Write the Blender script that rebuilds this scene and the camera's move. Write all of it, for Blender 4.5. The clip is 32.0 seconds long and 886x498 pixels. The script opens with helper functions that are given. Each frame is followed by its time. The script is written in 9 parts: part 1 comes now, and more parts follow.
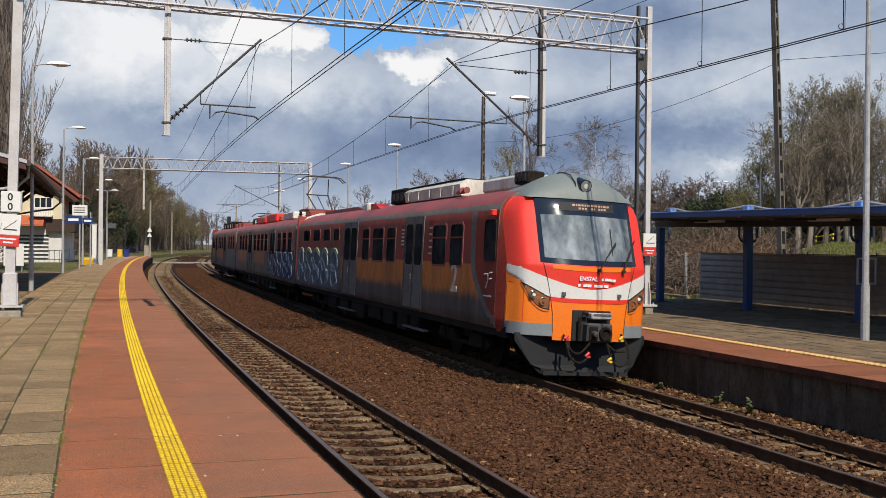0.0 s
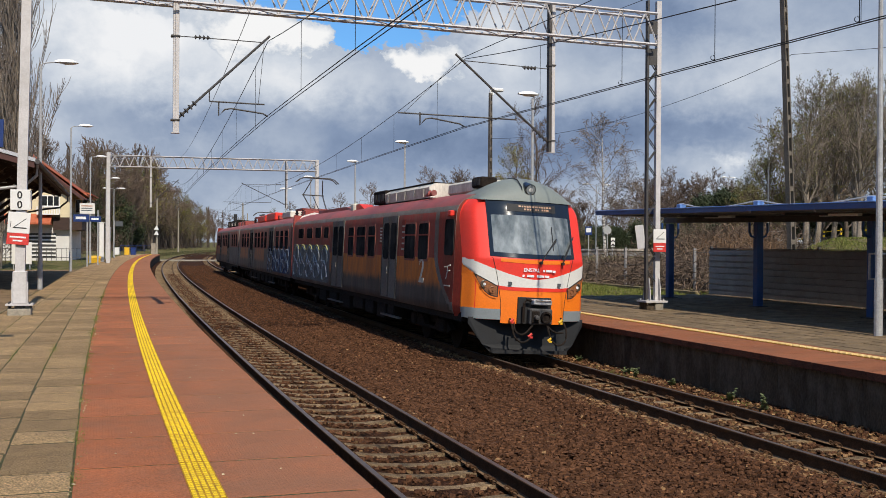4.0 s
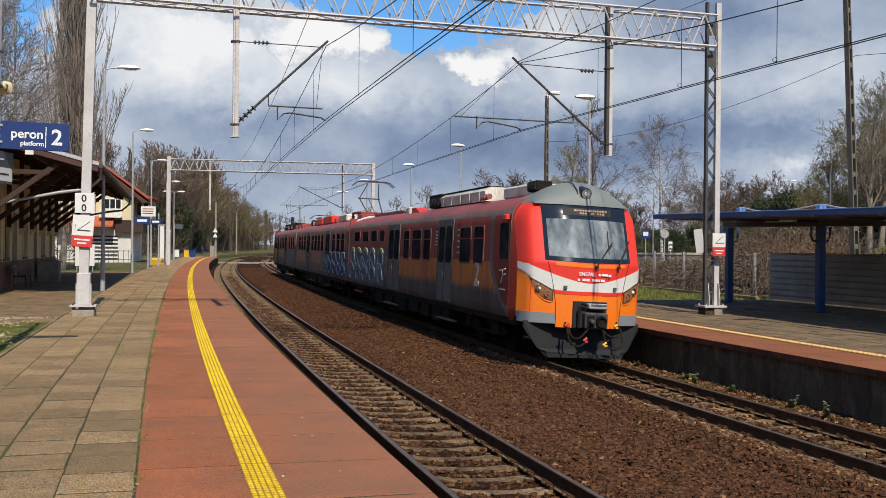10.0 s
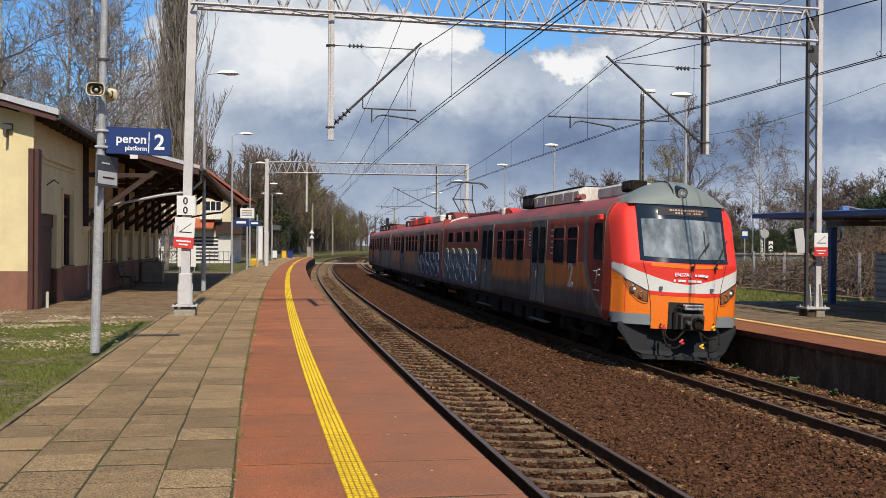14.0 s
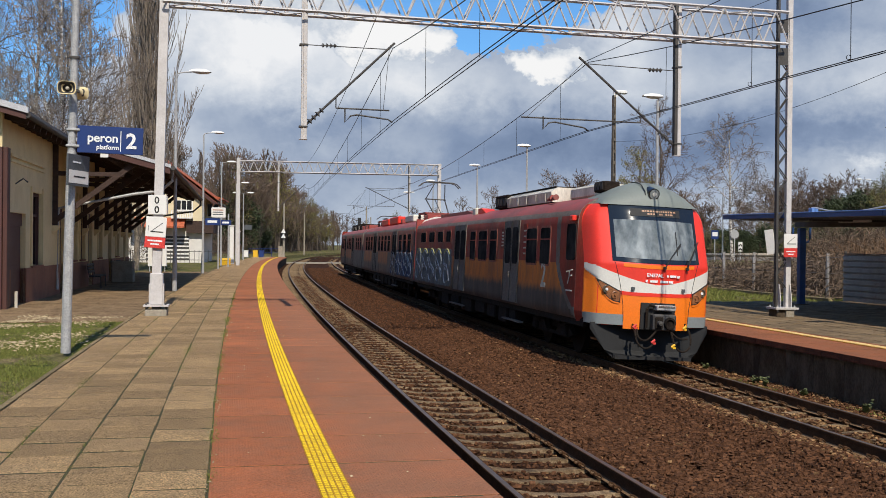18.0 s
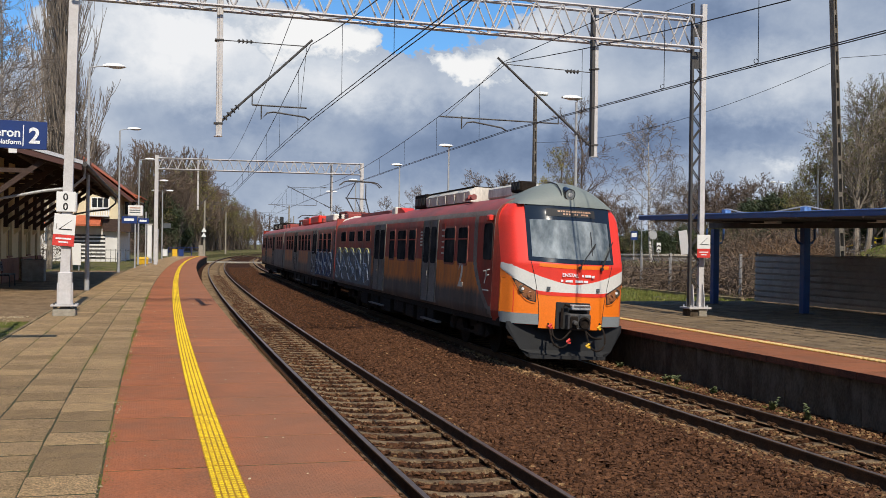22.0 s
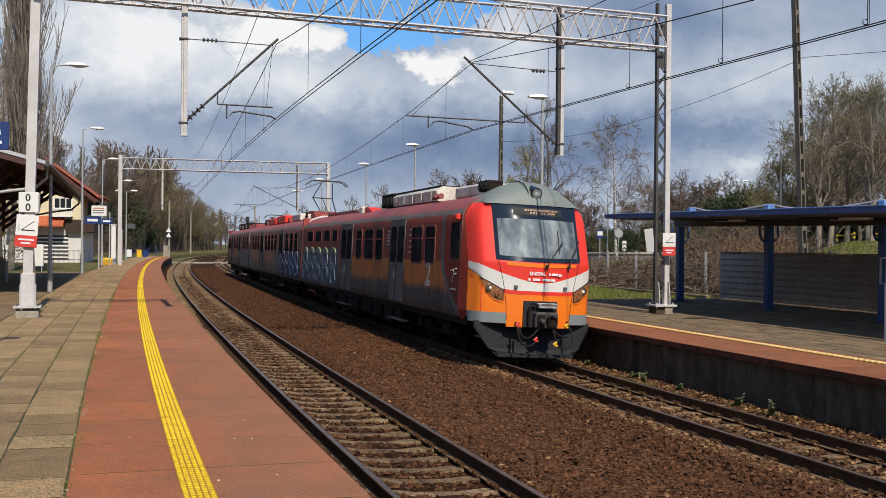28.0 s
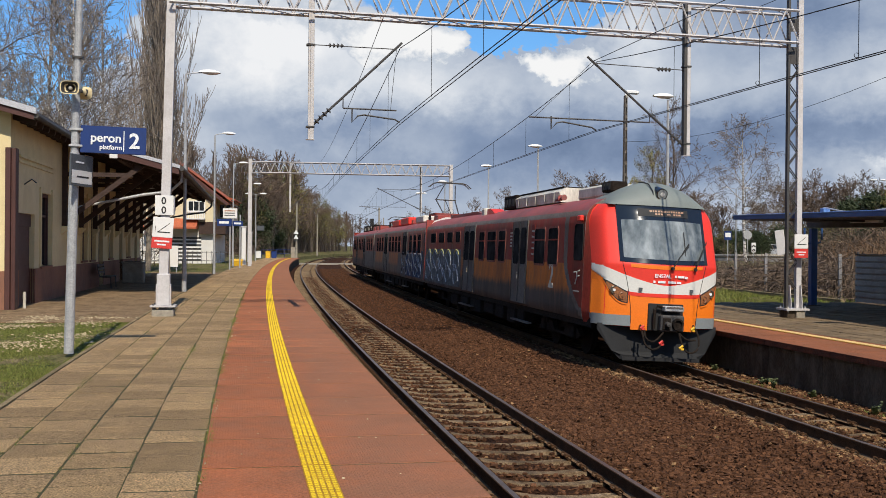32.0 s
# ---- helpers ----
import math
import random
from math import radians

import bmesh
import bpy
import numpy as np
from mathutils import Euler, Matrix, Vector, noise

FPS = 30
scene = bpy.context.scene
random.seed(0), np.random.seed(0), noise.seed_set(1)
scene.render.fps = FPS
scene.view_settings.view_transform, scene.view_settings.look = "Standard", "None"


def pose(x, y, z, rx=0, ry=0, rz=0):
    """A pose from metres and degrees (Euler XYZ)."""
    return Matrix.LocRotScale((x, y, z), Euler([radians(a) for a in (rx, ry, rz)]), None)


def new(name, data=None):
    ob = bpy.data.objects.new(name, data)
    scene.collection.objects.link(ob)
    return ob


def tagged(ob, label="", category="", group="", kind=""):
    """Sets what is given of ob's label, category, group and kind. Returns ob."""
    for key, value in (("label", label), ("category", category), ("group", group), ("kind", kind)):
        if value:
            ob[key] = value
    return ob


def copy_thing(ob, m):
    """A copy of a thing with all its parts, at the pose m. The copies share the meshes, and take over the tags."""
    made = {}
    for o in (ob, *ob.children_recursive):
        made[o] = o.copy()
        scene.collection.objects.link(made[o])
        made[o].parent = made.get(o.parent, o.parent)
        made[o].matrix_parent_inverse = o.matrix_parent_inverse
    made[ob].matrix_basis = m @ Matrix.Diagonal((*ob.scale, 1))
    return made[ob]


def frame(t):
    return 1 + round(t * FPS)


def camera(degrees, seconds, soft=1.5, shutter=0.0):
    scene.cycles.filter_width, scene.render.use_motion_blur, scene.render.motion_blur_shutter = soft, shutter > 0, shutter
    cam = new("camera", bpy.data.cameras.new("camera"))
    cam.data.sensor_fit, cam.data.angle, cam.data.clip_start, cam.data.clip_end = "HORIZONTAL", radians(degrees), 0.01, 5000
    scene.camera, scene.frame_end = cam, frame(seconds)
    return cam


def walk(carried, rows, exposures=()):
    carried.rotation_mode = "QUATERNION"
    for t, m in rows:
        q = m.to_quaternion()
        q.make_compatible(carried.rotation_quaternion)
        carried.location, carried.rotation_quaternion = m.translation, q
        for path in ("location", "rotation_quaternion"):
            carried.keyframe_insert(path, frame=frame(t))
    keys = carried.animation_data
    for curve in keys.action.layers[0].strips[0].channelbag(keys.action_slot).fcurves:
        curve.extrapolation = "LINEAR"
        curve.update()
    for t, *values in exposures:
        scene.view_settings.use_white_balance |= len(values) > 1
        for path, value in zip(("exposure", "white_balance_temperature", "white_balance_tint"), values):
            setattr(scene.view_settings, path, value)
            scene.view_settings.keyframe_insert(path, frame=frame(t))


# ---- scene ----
# ---- camera: one hand-held standpoint on the platform, turning ----
import itertools

CAM_ROWS = [
    (0.0, 0.038, -0.098, 1.694, 89.861, -0.576, -8.569),
    (0.5, 0.044, -0.087, 1.692, 89.732, -0.573, -7.983),
    (1.0, 0.046, -0.078, 1.686, 89.699, -0.656, -7.515),
    (1.5, 0.021, -0.062, 1.693, 89.695, -0.756, -7.239),
    (2.0, -0.007, -0.052, 1.688, 89.741, -0.688, -7.27),
    (2.5, -0.03, -0.051, 1.688, 89.819, -0.602, -7.597),
    (3.0, -0.041, -0.046, 1.688, 89.762, -0.436, -8.005),
    (3.5, -0.044, -0.019, 1.686, 89.686, -0.346, -8.29),
    (5.5, -0.045, -0.01, 1.687, 89.806, -0.462, -7.658),
    (6.0, -0.056, -0.019, 1.694, 89.867, -0.492, -7.331),
    (6.5, -0.061, -0.027, 1.698, 89.85, -0.533, -7.046),
    (7.0, -0.061, -0.02, 1.698, 89.769, -0.504, -6.843),
    (7.5, -0.067, -0.02, 1.697, 89.721, -0.501, -6.582),
    (8.0, -0.061, -0.016, 1.69, 89.715, -0.447, -6.346),
    (8.5, -0.072, -0.01, 1.692, 89.736, -0.462, -6.197),
    (9.0, -0.068, -0.007, 1.692, 89.78, -0.442, -5.985),
    (9.5, -0.061, -0.009, 1.693, 89.825, -0.483, -5.824),
    (10.0, -0.071, -0.01, 1.695, 89.839, -0.532, -5.241),
    (10.5, -0.076, -0.017, 1.697, 89.828, -0.488, -4.099),
    (11.0, -0.072, -0.014, 1.702, 89.802, -0.451, -2.775),
    (11.5, -0.063, -0.023, 1.703, 89.791, -0.378, -1.73),
    (12.0, -0.062, -0.022, 1.701, 89.824, -0.488, -0.714),
    (12.5, -0.075, -0.028, 1.705, 89.84, -0.533, -0.215),
    (13.0, -0.077, -0.031, 1.704, 89.801, -0.516, -0.002),
    (13.5, -0.066, -0.031, 1.704, 89.793, -0.405, 0.003),
    (14.0, -0.05, -0.033, 1.7, 89.822, -0.405, -0.115),
    (14.5, -0.051, -0.035, 1.701, 89.832, -0.541, -0.346),
    (16.5, -0.046, -0.036, 1.706, 89.861, -0.54, -1.367),
    (17.0, -0.057, -0.042, 1.709, 89.848, -0.619, -1.519),
    (17.5, -0.076, -0.043, 1.71, 89.841, -0.615, -1.599),
    (18.0, -0.082, -0.042, 1.711, 89.82, -0.525, -1.651),
    (18.5, -0.066, -0.041, 1.708, 89.784, -0.353, -1.717),
    (19.0, -0.034, -0.017, 1.716, 89.693, -0.297, -1.994),
    (19.5, 0.012, 0.013, 1.715, 89.603, -0.233, -2.374),
    (20.0, 0.039, 0.041, 1.719, 89.706, -0.449, -2.914),
    (20.5, 0.059, 0.047, 1.712, 89.875, -0.608, -3.552),
    (21.0, 0.067, 0.053, 1.71, 89.899, -0.738, -4.373),
    (21.5, 0.079, 0.049, 1.703, 89.896, -0.784, -5.078),
    (22.0, 0.087, 0.045, 1.7, 89.861, -0.754, -5.767),
    (22.5, 0.077, 0.048, 1.703, 89.788, -0.73, -6.35),
    (23.0, 0.084, 0.051, 1.699, 89.754, -0.65, -6.892),
    (23.5, 0.08, 0.056, 1.701, 89.762, -0.578, -7.3),
    (24.0, 0.09, 0.057, 1.693, 89.795, -0.566, -7.589),
    (24.5, 0.082, 0.047, 1.694, 89.836, -0.56, -7.755),
    (25.0, 0.08, 0.041, 1.693, 89.807, -0.553, -7.813),
    (25.5, 0.073, 0.039, 1.695, 89.791, -0.554, -7.86),
    (27.5, 0.068, 0.041, 1.698, 89.79, -0.454, -7.812),
    (28.0, 0.071, 0.046, 1.701, 89.834, -0.485, -7.583),
    (28.5, 0.059, 0.044, 1.705, 89.823, -0.497, -6.939),
    (29.0, 0.058, 0.046, 1.707, 89.865, -0.454, -5.149),
    (29.5, 0.053, 0.046, 1.709, 89.903, -0.421, -3.68),
    (30.0, 0.057, 0.049, 1.711, 89.859, -0.52, -2.482),
    (30.5, 0.068, 0.052, 1.7, 89.871, -0.501, -1.716),
    (31.0, 0.073, 0.055, 1.699, 89.875, -0.504, -1.262),
    (31.5, 0.066, 0.056, 1.699, 89.868, -0.518, -1.039),
    (32.0, 0.071, 0.056, 1.7, 89.867, -0.522, -0.913),
]
cam = camera(45.7, 32.0, soft=0.8)
walk(cam, [(r[0], pose(*r[1:])) for r in CAM_ROWS])

# ---- the curved railway: every place along it is given by way s, offset lat and height z ----
SEP = 5.07          # between the two track axes
RAIL_Z = -0.757     # rail heads below the platform
CANT = 0.054
_S = np.arange(-1500.0, 3001.0, 1.0)
_K = np.interp(_S, [-60, -59, 0, 12, 20, 32, 45, 60, 100, 140, 200, 318, 320], [0, 0.00186, 0.00186, 0.00147, 0.0008, 0.0005, 0.00057, 0.00045, 0.0007, 0.00075, 0.0012, 0.0016, 0])
_I0 = 1500
_H = np.concatenate([[0], np.cumsum((_K[1:] + _K[:-1]) / 2)])
_H = radians(10.91) - (_H - _H[_I0])
_X = np.concatenate([[0], np.cumsum(-(np.sin(_H[1:]) + np.sin(_H[:-1])) / 2)])
_Y = np.concatenate([[0], np.cumsum((np.cos(_H[1:]) + np.cos(_H[:-1])) / 2)])
_X += 3.603 - _X[_I0]
_Y -= _Y[_I0]


def heading(s):
    return float(np.interp(s, _S, _H))


def at(s, lat=0.0, z=0.0):
    """The place at way s along the near track, lat to the right of its axis."""
    h = heading(s)
    return Vector((float(np.interp(s, _S, _X)) + lat * math.cos(h), float(np.interp(s, _S, _Y)) + lat * math.sin(h), z))


def spot(s, lat=0.0, z=0.0, turn=0.0):
    """A pose there: local y runs along the track away from the camera, local x to the right."""
    return Matrix.Translation(at(s, lat, z)) @ Matrix.Rotation(heading(s) + radians(turn), 4, "Z")


# ---- light ----
SUN_TRAVEL = Vector((-0.13, 0.665, -0.735)).normalized()
sun_el = math.asin(-SUN_TRAVEL.z)
sun_az = math.atan2(-SUN_TRAVEL.x, -SUN_TRAVEL.y)


def node(nt, kind, **values):
    n = nt.nodes.new(kind)
    for key, v in values.items():
        n.inputs[int(key[1:])].default_value = v
    return n


def calc(nt, op, a, b=None, c=None, clamp=False):
    """One math node; numbers or sockets as operands."""
    n = nt.nodes.new("ShaderNodeMath")
    n.operation, n.use_clamp = op, clamp
    for i, v in enumerate((a, b, c)):
        if v is None:
            continue
        if isinstance(v, (int, float)):
            n.inputs[i].default_value = v
        else:
            nt.links.new(v, n.inputs[i])
    return n.outputs[0]


def blend(nt, f, a, b):
    n = nt.nodes.new("ShaderNodeMix")
    n.data_type = "RGBA"
    for sock, v in ((n.inputs[0], f), (n.inputs[6], a), (n.inputs[7], b)):
        if isinstance(v, (int, float)):
            sock.default_value = v
        elif isinstance(v, tuple):
            sock.default_value = (*v, 1)
        else:
            nt.links.new(v, sock)
    return n.outputs[2]


def make_sky():
    """A windy April sky: broken cumulus over blue, grey bellies low down."""
    w = bpy.data.worlds.new("sky")
    scene.world = w
    w.use_nodes = True
    nt = w.node_tree
    for n in list(nt.nodes):
        nt.nodes.remove(n)
    co = nt.nodes.new("ShaderNodeTexCoord").outputs["Generated"]
    sep = nt.nodes.new("ShaderNodeSeparateXYZ")
    nt.links.new(co, sep.inputs[0])
    az = calc(nt, "MULTIPLY", calc(nt, "ARCTAN2", sep.outputs[0], sep.outputs[1]), 57.3)
    el = calc(nt, "MULTIPLY", calc(nt, "ARCSINE", sep.outputs[2]), 57.3)

    def plane(sx, sy, dx=0.0):
        v = nt.nodes.new("ShaderNodeCombineXYZ")
        nt.links.new(calc(nt, "ADD", calc(nt, "MULTIPLY", az, sx), dx), v.inputs[0])
        nt.links.new(calc(nt, "MULTIPLY", el, sy), v.inputs[1])
        return v.outputs[0]

    def fbm(v, detail, rough, dist=0.0):
        n = node(nt, "ShaderNodeTexNoise", _2=1.0, _3=float(detail), _4=rough)
        n.inputs["Distortion"].default_value = dist
        nt.links.new(v, n.inputs[0])
        return n.outputs[0]

    def blob(a, e, sa, se):
        x = calc(nt, "DIVIDE", calc(nt, "SUBTRACT", az, a), sa)
        y = calc(nt, "DIVIDE", calc(nt, "SUBTRACT", el, e), se)
        r = calc(nt, "ADD", calc(nt, "MULTIPLY", x, x), calc(nt, "MULTIPLY", y, y))
        return calc(nt, "POWER", 2.718, calc(nt, "MULTIPLY", r, -1.0))

    def total(terms):
        s = terms[0]
        for t in terms[1:]:
            s = calc(nt, "ADD", s, t)
        return s

    def ramp(v, lo, hi):
        n = nt.nodes.new("ShaderNodeMapRange")
        n.interpolation_type = "SMOOTHSTEP"
        n.inputs[1].default_value, n.inputs[2].default_value = lo, hi
        nt.links.new(v, n.inputs[0])
        return n.outputs[0]

    # the cloud edges billow: angles are bent by noise before the shapes are drawn
    puff = fbm(plane(0.21, 0.26, 3.4), 12, 0.56, 0.15)
    fine = fbm(plane(0.60, 0.72, 7.7), 10, 0.6, 0.2)
    micro = fbm(plane(1.5, 1.9, 4.1), 8, 0.62, 0.3)
    other = fbm(plane(0.33, 0.40, 21.3), 10, 0.58, 0.1)
    wisp = fbm(plane(0.095, 0.17, 1.9), 6, 0.5, 0.1)
    knob, curl, crisp, bend = (calc(nt, "SUBTRACT", v, 0.5) for v in (puff, fine, micro, other))
    az0, el0 = az, el
    az = calc(nt, "ADD", az0, calc(nt, "ADD", calc(nt, "MULTIPLY", bend, 4.2), calc(nt, "MULTIPLY", curl, 2.6)))
    el = calc(nt, "ADD", el0, calc(nt, "ADD", calc(nt, "MULTIPLY", knob, 2.6), calc(nt, "MULTIPLY", crisp, 1.3)))

    def weighed(rows):
        return total([calc(nt, "MULTIPLY", blob(a, e, sa, se), k) for a, e, sa, se, k in rows])

    # where the blue shows: above the cumulus heads, in the west, and in broken gaps overhead
    gap = weighed(((-3.0, 13.6, 4.5, 1.5, 0.9), (2.2, 12.9, 3.6, 2.0, 1.2), (7.2, 12.9, 3.4, 1.9, 1.2), (3.6, 11.0, 1.3, 1.2, 0.7), (-19.5, 12.0, 4.6, 4.6, 1.3), (-24.5, 9.0, 4.0, 5.0, 1.0)))
    high = ramp(el0, 15.0, 28.0)
    gap = calc(nt, "ADD", gap, calc(nt, "MULTIPLY", high, calc(nt, "ADD", wisp, 0.25)))
    open_sky = ramp(calc(nt, "ADD", gap, calc(nt, "MULTIPLY", crisp, 0.25)), 0.50, 0.64)
    # sunlit cumulus heads stand before the blue
    heads = weighed(((-1.9, 11.5, 1.3, 1.0, 1.0), (-0.1, 11.1, 1.5, 1.1, 1.0), (1.2, 10.7, 1.0, 0.9, 0.8), (-3.0, 10.4, 1.5, 1.2, 0.8), (5.7, 10.0, 1.0, 0.7, 0.9), (7.2, 9.9, 1.3, 1.0, 1.0), (8.2, 9.3, 1.0, 0.9, 0.8), (-9.5, 13.4, 5.0, 1.9, 0.62), (-5.0, 12.2, 2.2, 1.4, 0.5)))
    head = ramp(heads, 0.42, 0.60)
    open_sky = calc(nt, "MULTIPLY", open_sky, calc(nt, "SUBTRACT", 1.0, head))
    # the grey deck: broad light and dark fields
    deck = weighed(((-8.0, 10.6, 7.0, 3.4, 0.55), (-12.5, 5.4, 3.2, 1.6, 0.26), (-6.5, 6.4, 5.0, 1.2, -0.26), (1.5, 8.7, 4.5, 1.3, 0.30), (7.5, 8.2, 2.5, 1.0, 0.12), (8.0, 5.7, 6.5, 1.5, -0.26), (15.0, 4.8, 4.5, 1.4, -0.20), (11.2, 11.2, 2.6, 2.2, 0.40), (13.5, 8.2, 3.0, 1.2, 0.14),
                    (20.0, 11.8, 5.5, 1.6, -0.18), (26.0, 9.2, 7.5, 1.8, 0.24), (21.5, 6.2, 5.5, 1.0, -0.22), (23.6, 4.5, 0.7, 0.35, 0.30), (22.0, 4.0, 4.0, 1.0, 0.16), (30.5, 5.5, 4.0, 2.5, 0.15), (1.0, 4.0, 5.0, 1.0, -0.10), (-2.0, 5.6, 3.0, 0.8, 0.12)))
    tone = calc(nt, "ADD", calc(nt, "ADD", 0.45, deck), calc(nt, "ADD", calc(nt, "MULTIPLY", knob, 0.50), calc(nt, "MULTIPLY", curl, 0.26)))
    tone = calc(nt, "ADD", tone, calc(nt, "MULTIPLY", calc(nt, "SUBTRACT", 1.0, ramp(el0, 0.5, 4.5)), 0.12))
    tone = calc(nt, "ADD", tone, 0.0, clamp=True)
    stops = nt.nodes.new("ShaderNodeValToRGB")
    nt.links.new(tone, stops.inputs[0])
    cr = stops.color_ramp
    cr.elements[0].position, cr.elements[0].color = 0.08, (0.138, 0.200, 0.332, 1)
    cr.elements[1].position, cr.elements[1].color = 0.98, (0.90, 0.91, 0.93, 1)
    for pos, colour in ((0.30, (0.245, 0.320, 0.468, 1)), (0.52, (0.415, 0.485, 0.605, 1)), (0.76, (0.65, 0.70, 0.775, 1))):
        cr.elements.new(pos).color = colour
    # the heads are whitest where they bulge, with grey hollows
    hollow = ramp(calc(nt, "ADD", calc(nt, "MULTIPLY", curl, 1.0), calc(nt, "ADD", calc(nt, "MULTIPLY", crisp, 0.5), heads)), 0.42, 1.12)
    cloud = blend(nt, head, stops.outputs[0], blend(nt, hollow, (0.565, 0.625, 0.71), (0.95, 0.95, 0.95)))
    sky = nt.nodes.new("ShaderNodeTexSky")
    sky.sky_type, sky.sun_disc = "NISHITA", False
    sky.sun_elevation, sky.sun_rotation = sun_el, sun_az
    sky.ozone_density, sky.dust_density = 2.2, 0.3
    b1 = nt.nodes.new("ShaderNodeBackground")
    b1.inputs[1].default_value = 0.13
    tint = nt.nodes.new("ShaderNodeMix")
    tint.data_type, tint.blend_type = "RGBA", "MULTIPLY"
    tint.inputs[0].default_value = 1.0
    tint.inputs[7].default_value = (0.46, 0.84, 1.16, 1)
    nt.links.new(sky.outputs[0], tint.inputs[6])
    nt.links.new(tint.outputs[2], b1.inputs[0])
    b2 = nt.nodes.new("ShaderNodeBackground")
    nt.links.new(cloud, b2.inputs[0])
    b2.inputs[1].default_value = 1.0
    mix = nt.nodes.new("ShaderNodeMixShader")
    nt.links.new(calc(nt, "MULTIPLY", open_sky, 0.94), mix.inputs[0])
    nt.links.new(b2.outputs[0], mix.inputs[1])
    nt.links.new(b1.outputs[0], mix.inputs[2])
    out = nt.nodes.new("ShaderNodeOutputWorld")
    nt.links.new(mix.outputs[0], out.inputs[0])


make_sky()
sun_data = bpy.data.lights.new("sun", "SUN")
sun_data.energy, sun_data.angle, sun_data.color = 5.0, radians(0.53), (1.0, 0.91, 0.77)
sun = new("sun", sun_data)
sun.rotation_euler = SUN_TRAVEL.to_track_quat("-Z", "Y").to_euler()
scene.view_settings.exposure = -0.05


# ---- materials ----
def mat(name, base, rough=0.7, metal=0.0, other=None, scale=3.0, vary=0.5, grain=40.0, grain_vary=0.25, bump=0.2, dirt=None, dirt_amount=0.0,
        per_piece=0.0, stretch=(1, 1, 1), spec=0.5, island=False, sharp=False, studs=0.0, trodden=None):
    """Procedural surface: a base colour that drifts to another at a broad scale, fine grain, stains, relief, and a shift from piece to piece."""
    m = bpy.data.materials.new(name)
    m.use_nodes = True
    nt = m.node_tree
    bsdf = nt.nodes["Principled BSDF"]
    co = nt.nodes.new("ShaderNodeTexCoord").outputs["Object"]
    mp = nt.nodes.new("ShaderNodeMapping")
    mp.inputs["Scale"].default_value = stretch
    nt.links.new(co, mp.inputs[0])
    vec = mp.outputs[0]
    rnd = None
    if per_piece:
        if island:
            rnd = nt.nodes.new("ShaderNodeNewGeometry").outputs["Random Per Island"]
        else:
            rnd = nt.nodes.new("ShaderNodeObjectInfo").outputs["Random"]
        add = nt.nodes.new("ShaderNodeVectorMath")
        add.operation = "ADD"
        sc = nt.nodes.new("ShaderNodeVectorMath")
        sc.operation = "SCALE"
        sc.inputs[0].default_value = (13.1, 7.7, 3.3)
        nt.links.new(rnd, sc.inputs["Scale"])
        nt.links.new(vec, add.inputs[0])
        nt.links.new(sc.outputs[0], add.inputs[1])
        vec = add.outputs[0]

    def noise_at(s, detail=6.0, rough_=0.6):
        n = node(nt, "ShaderNodeTexNoise", _2=s, _3=detail, _4=rough_)
        nt.links.new(vec, n.inputs[0])
        return n.outputs[0]

    def ramp(v, lo, hi):
        n = nt.nodes.new("ShaderNodeMapRange")
        n.inputs[1].default_value, n.inputs[2].default_value = lo, hi
        nt.links.new(v, n.inputs[0])
        return n.outputs[0]

    other = other or tuple(c * 0.62 for c in base)
    big = noise_at(scale)
    small = ramp(noise_at(grain, 3.0), 0.34, 0.66)
    col = blend(nt, calc(nt, "MULTIPLY", ramp(big, 0.36 if not sharp else 0.47, 0.66 if not sharp else 0.54), vary), base, other)
    dark = nt.nodes.new("ShaderNodeHueSaturation")
    nt.links.new(col, dark.inputs["Color"])
    val = calc(nt, "ADD", 1.0 - grain_vary, calc(nt, "MULTIPLY", small, 2 * grain_vary))
    if rnd is not None:
        val = calc(nt, "MULTIPLY", val, calc(nt, "ADD", 1.0 - per_piece / 2, calc(nt, "MULTIPLY", rnd, per_piece)))
    nt.links.new(val, dark.inputs["Value"])
    col = dark.outputs[0]
    if dirt:
        d = ramp(noise_at(scale * 2.3, 9.0, 0.7), 0.45, 0.72)
        col = blend(nt, calc(nt, "MULTIPLY", d, dirt_amount), col, dirt)
    if trodden:
        # brown dust carried over the outer side of the slab
        across = nt.nodes.new("ShaderNodeSeparateXYZ")
        nt.links.new(co, across.inputs[0])
        worn = ramp(calc(nt, "ADD", across.outputs[0], calc(nt, "MULTIPLY", big, 1.1)), 0.15, 0.95)
        col = blend(nt, calc(nt, "MULTIPLY", worn, 0.42), col, trodden)
    nt.links.new(col, bsdf.inputs["Base Color"])
    nt.links.new(calc(nt, "ADD", rough - 0.08, calc(nt, "MULTIPLY", big, 0.16), clamp=True), bsdf.inputs["Roughness"])
    bsdf.inputs["Metallic"].default_value = metal
    bsdf.inputs["Specular IOR Level"].default_value = spec
    if studs:
        # a grid of low round studs
        sp = nt.nodes.new("ShaderNodeSeparateXYZ")
        nt.links.new(co, sp.inputs[0])
        k = 2 * math.pi / studs
        dots = calc(nt, "MULTIPLY", calc(nt, "SINE", calc(nt, "MULTIPLY", sp.outputs[0], k)), calc(nt, "SINE", calc(nt, "MULTIPLY", sp.outputs[1], k)))
        small = calc(nt, "ADD", small, ramp(dots, 0.1, 0.6))
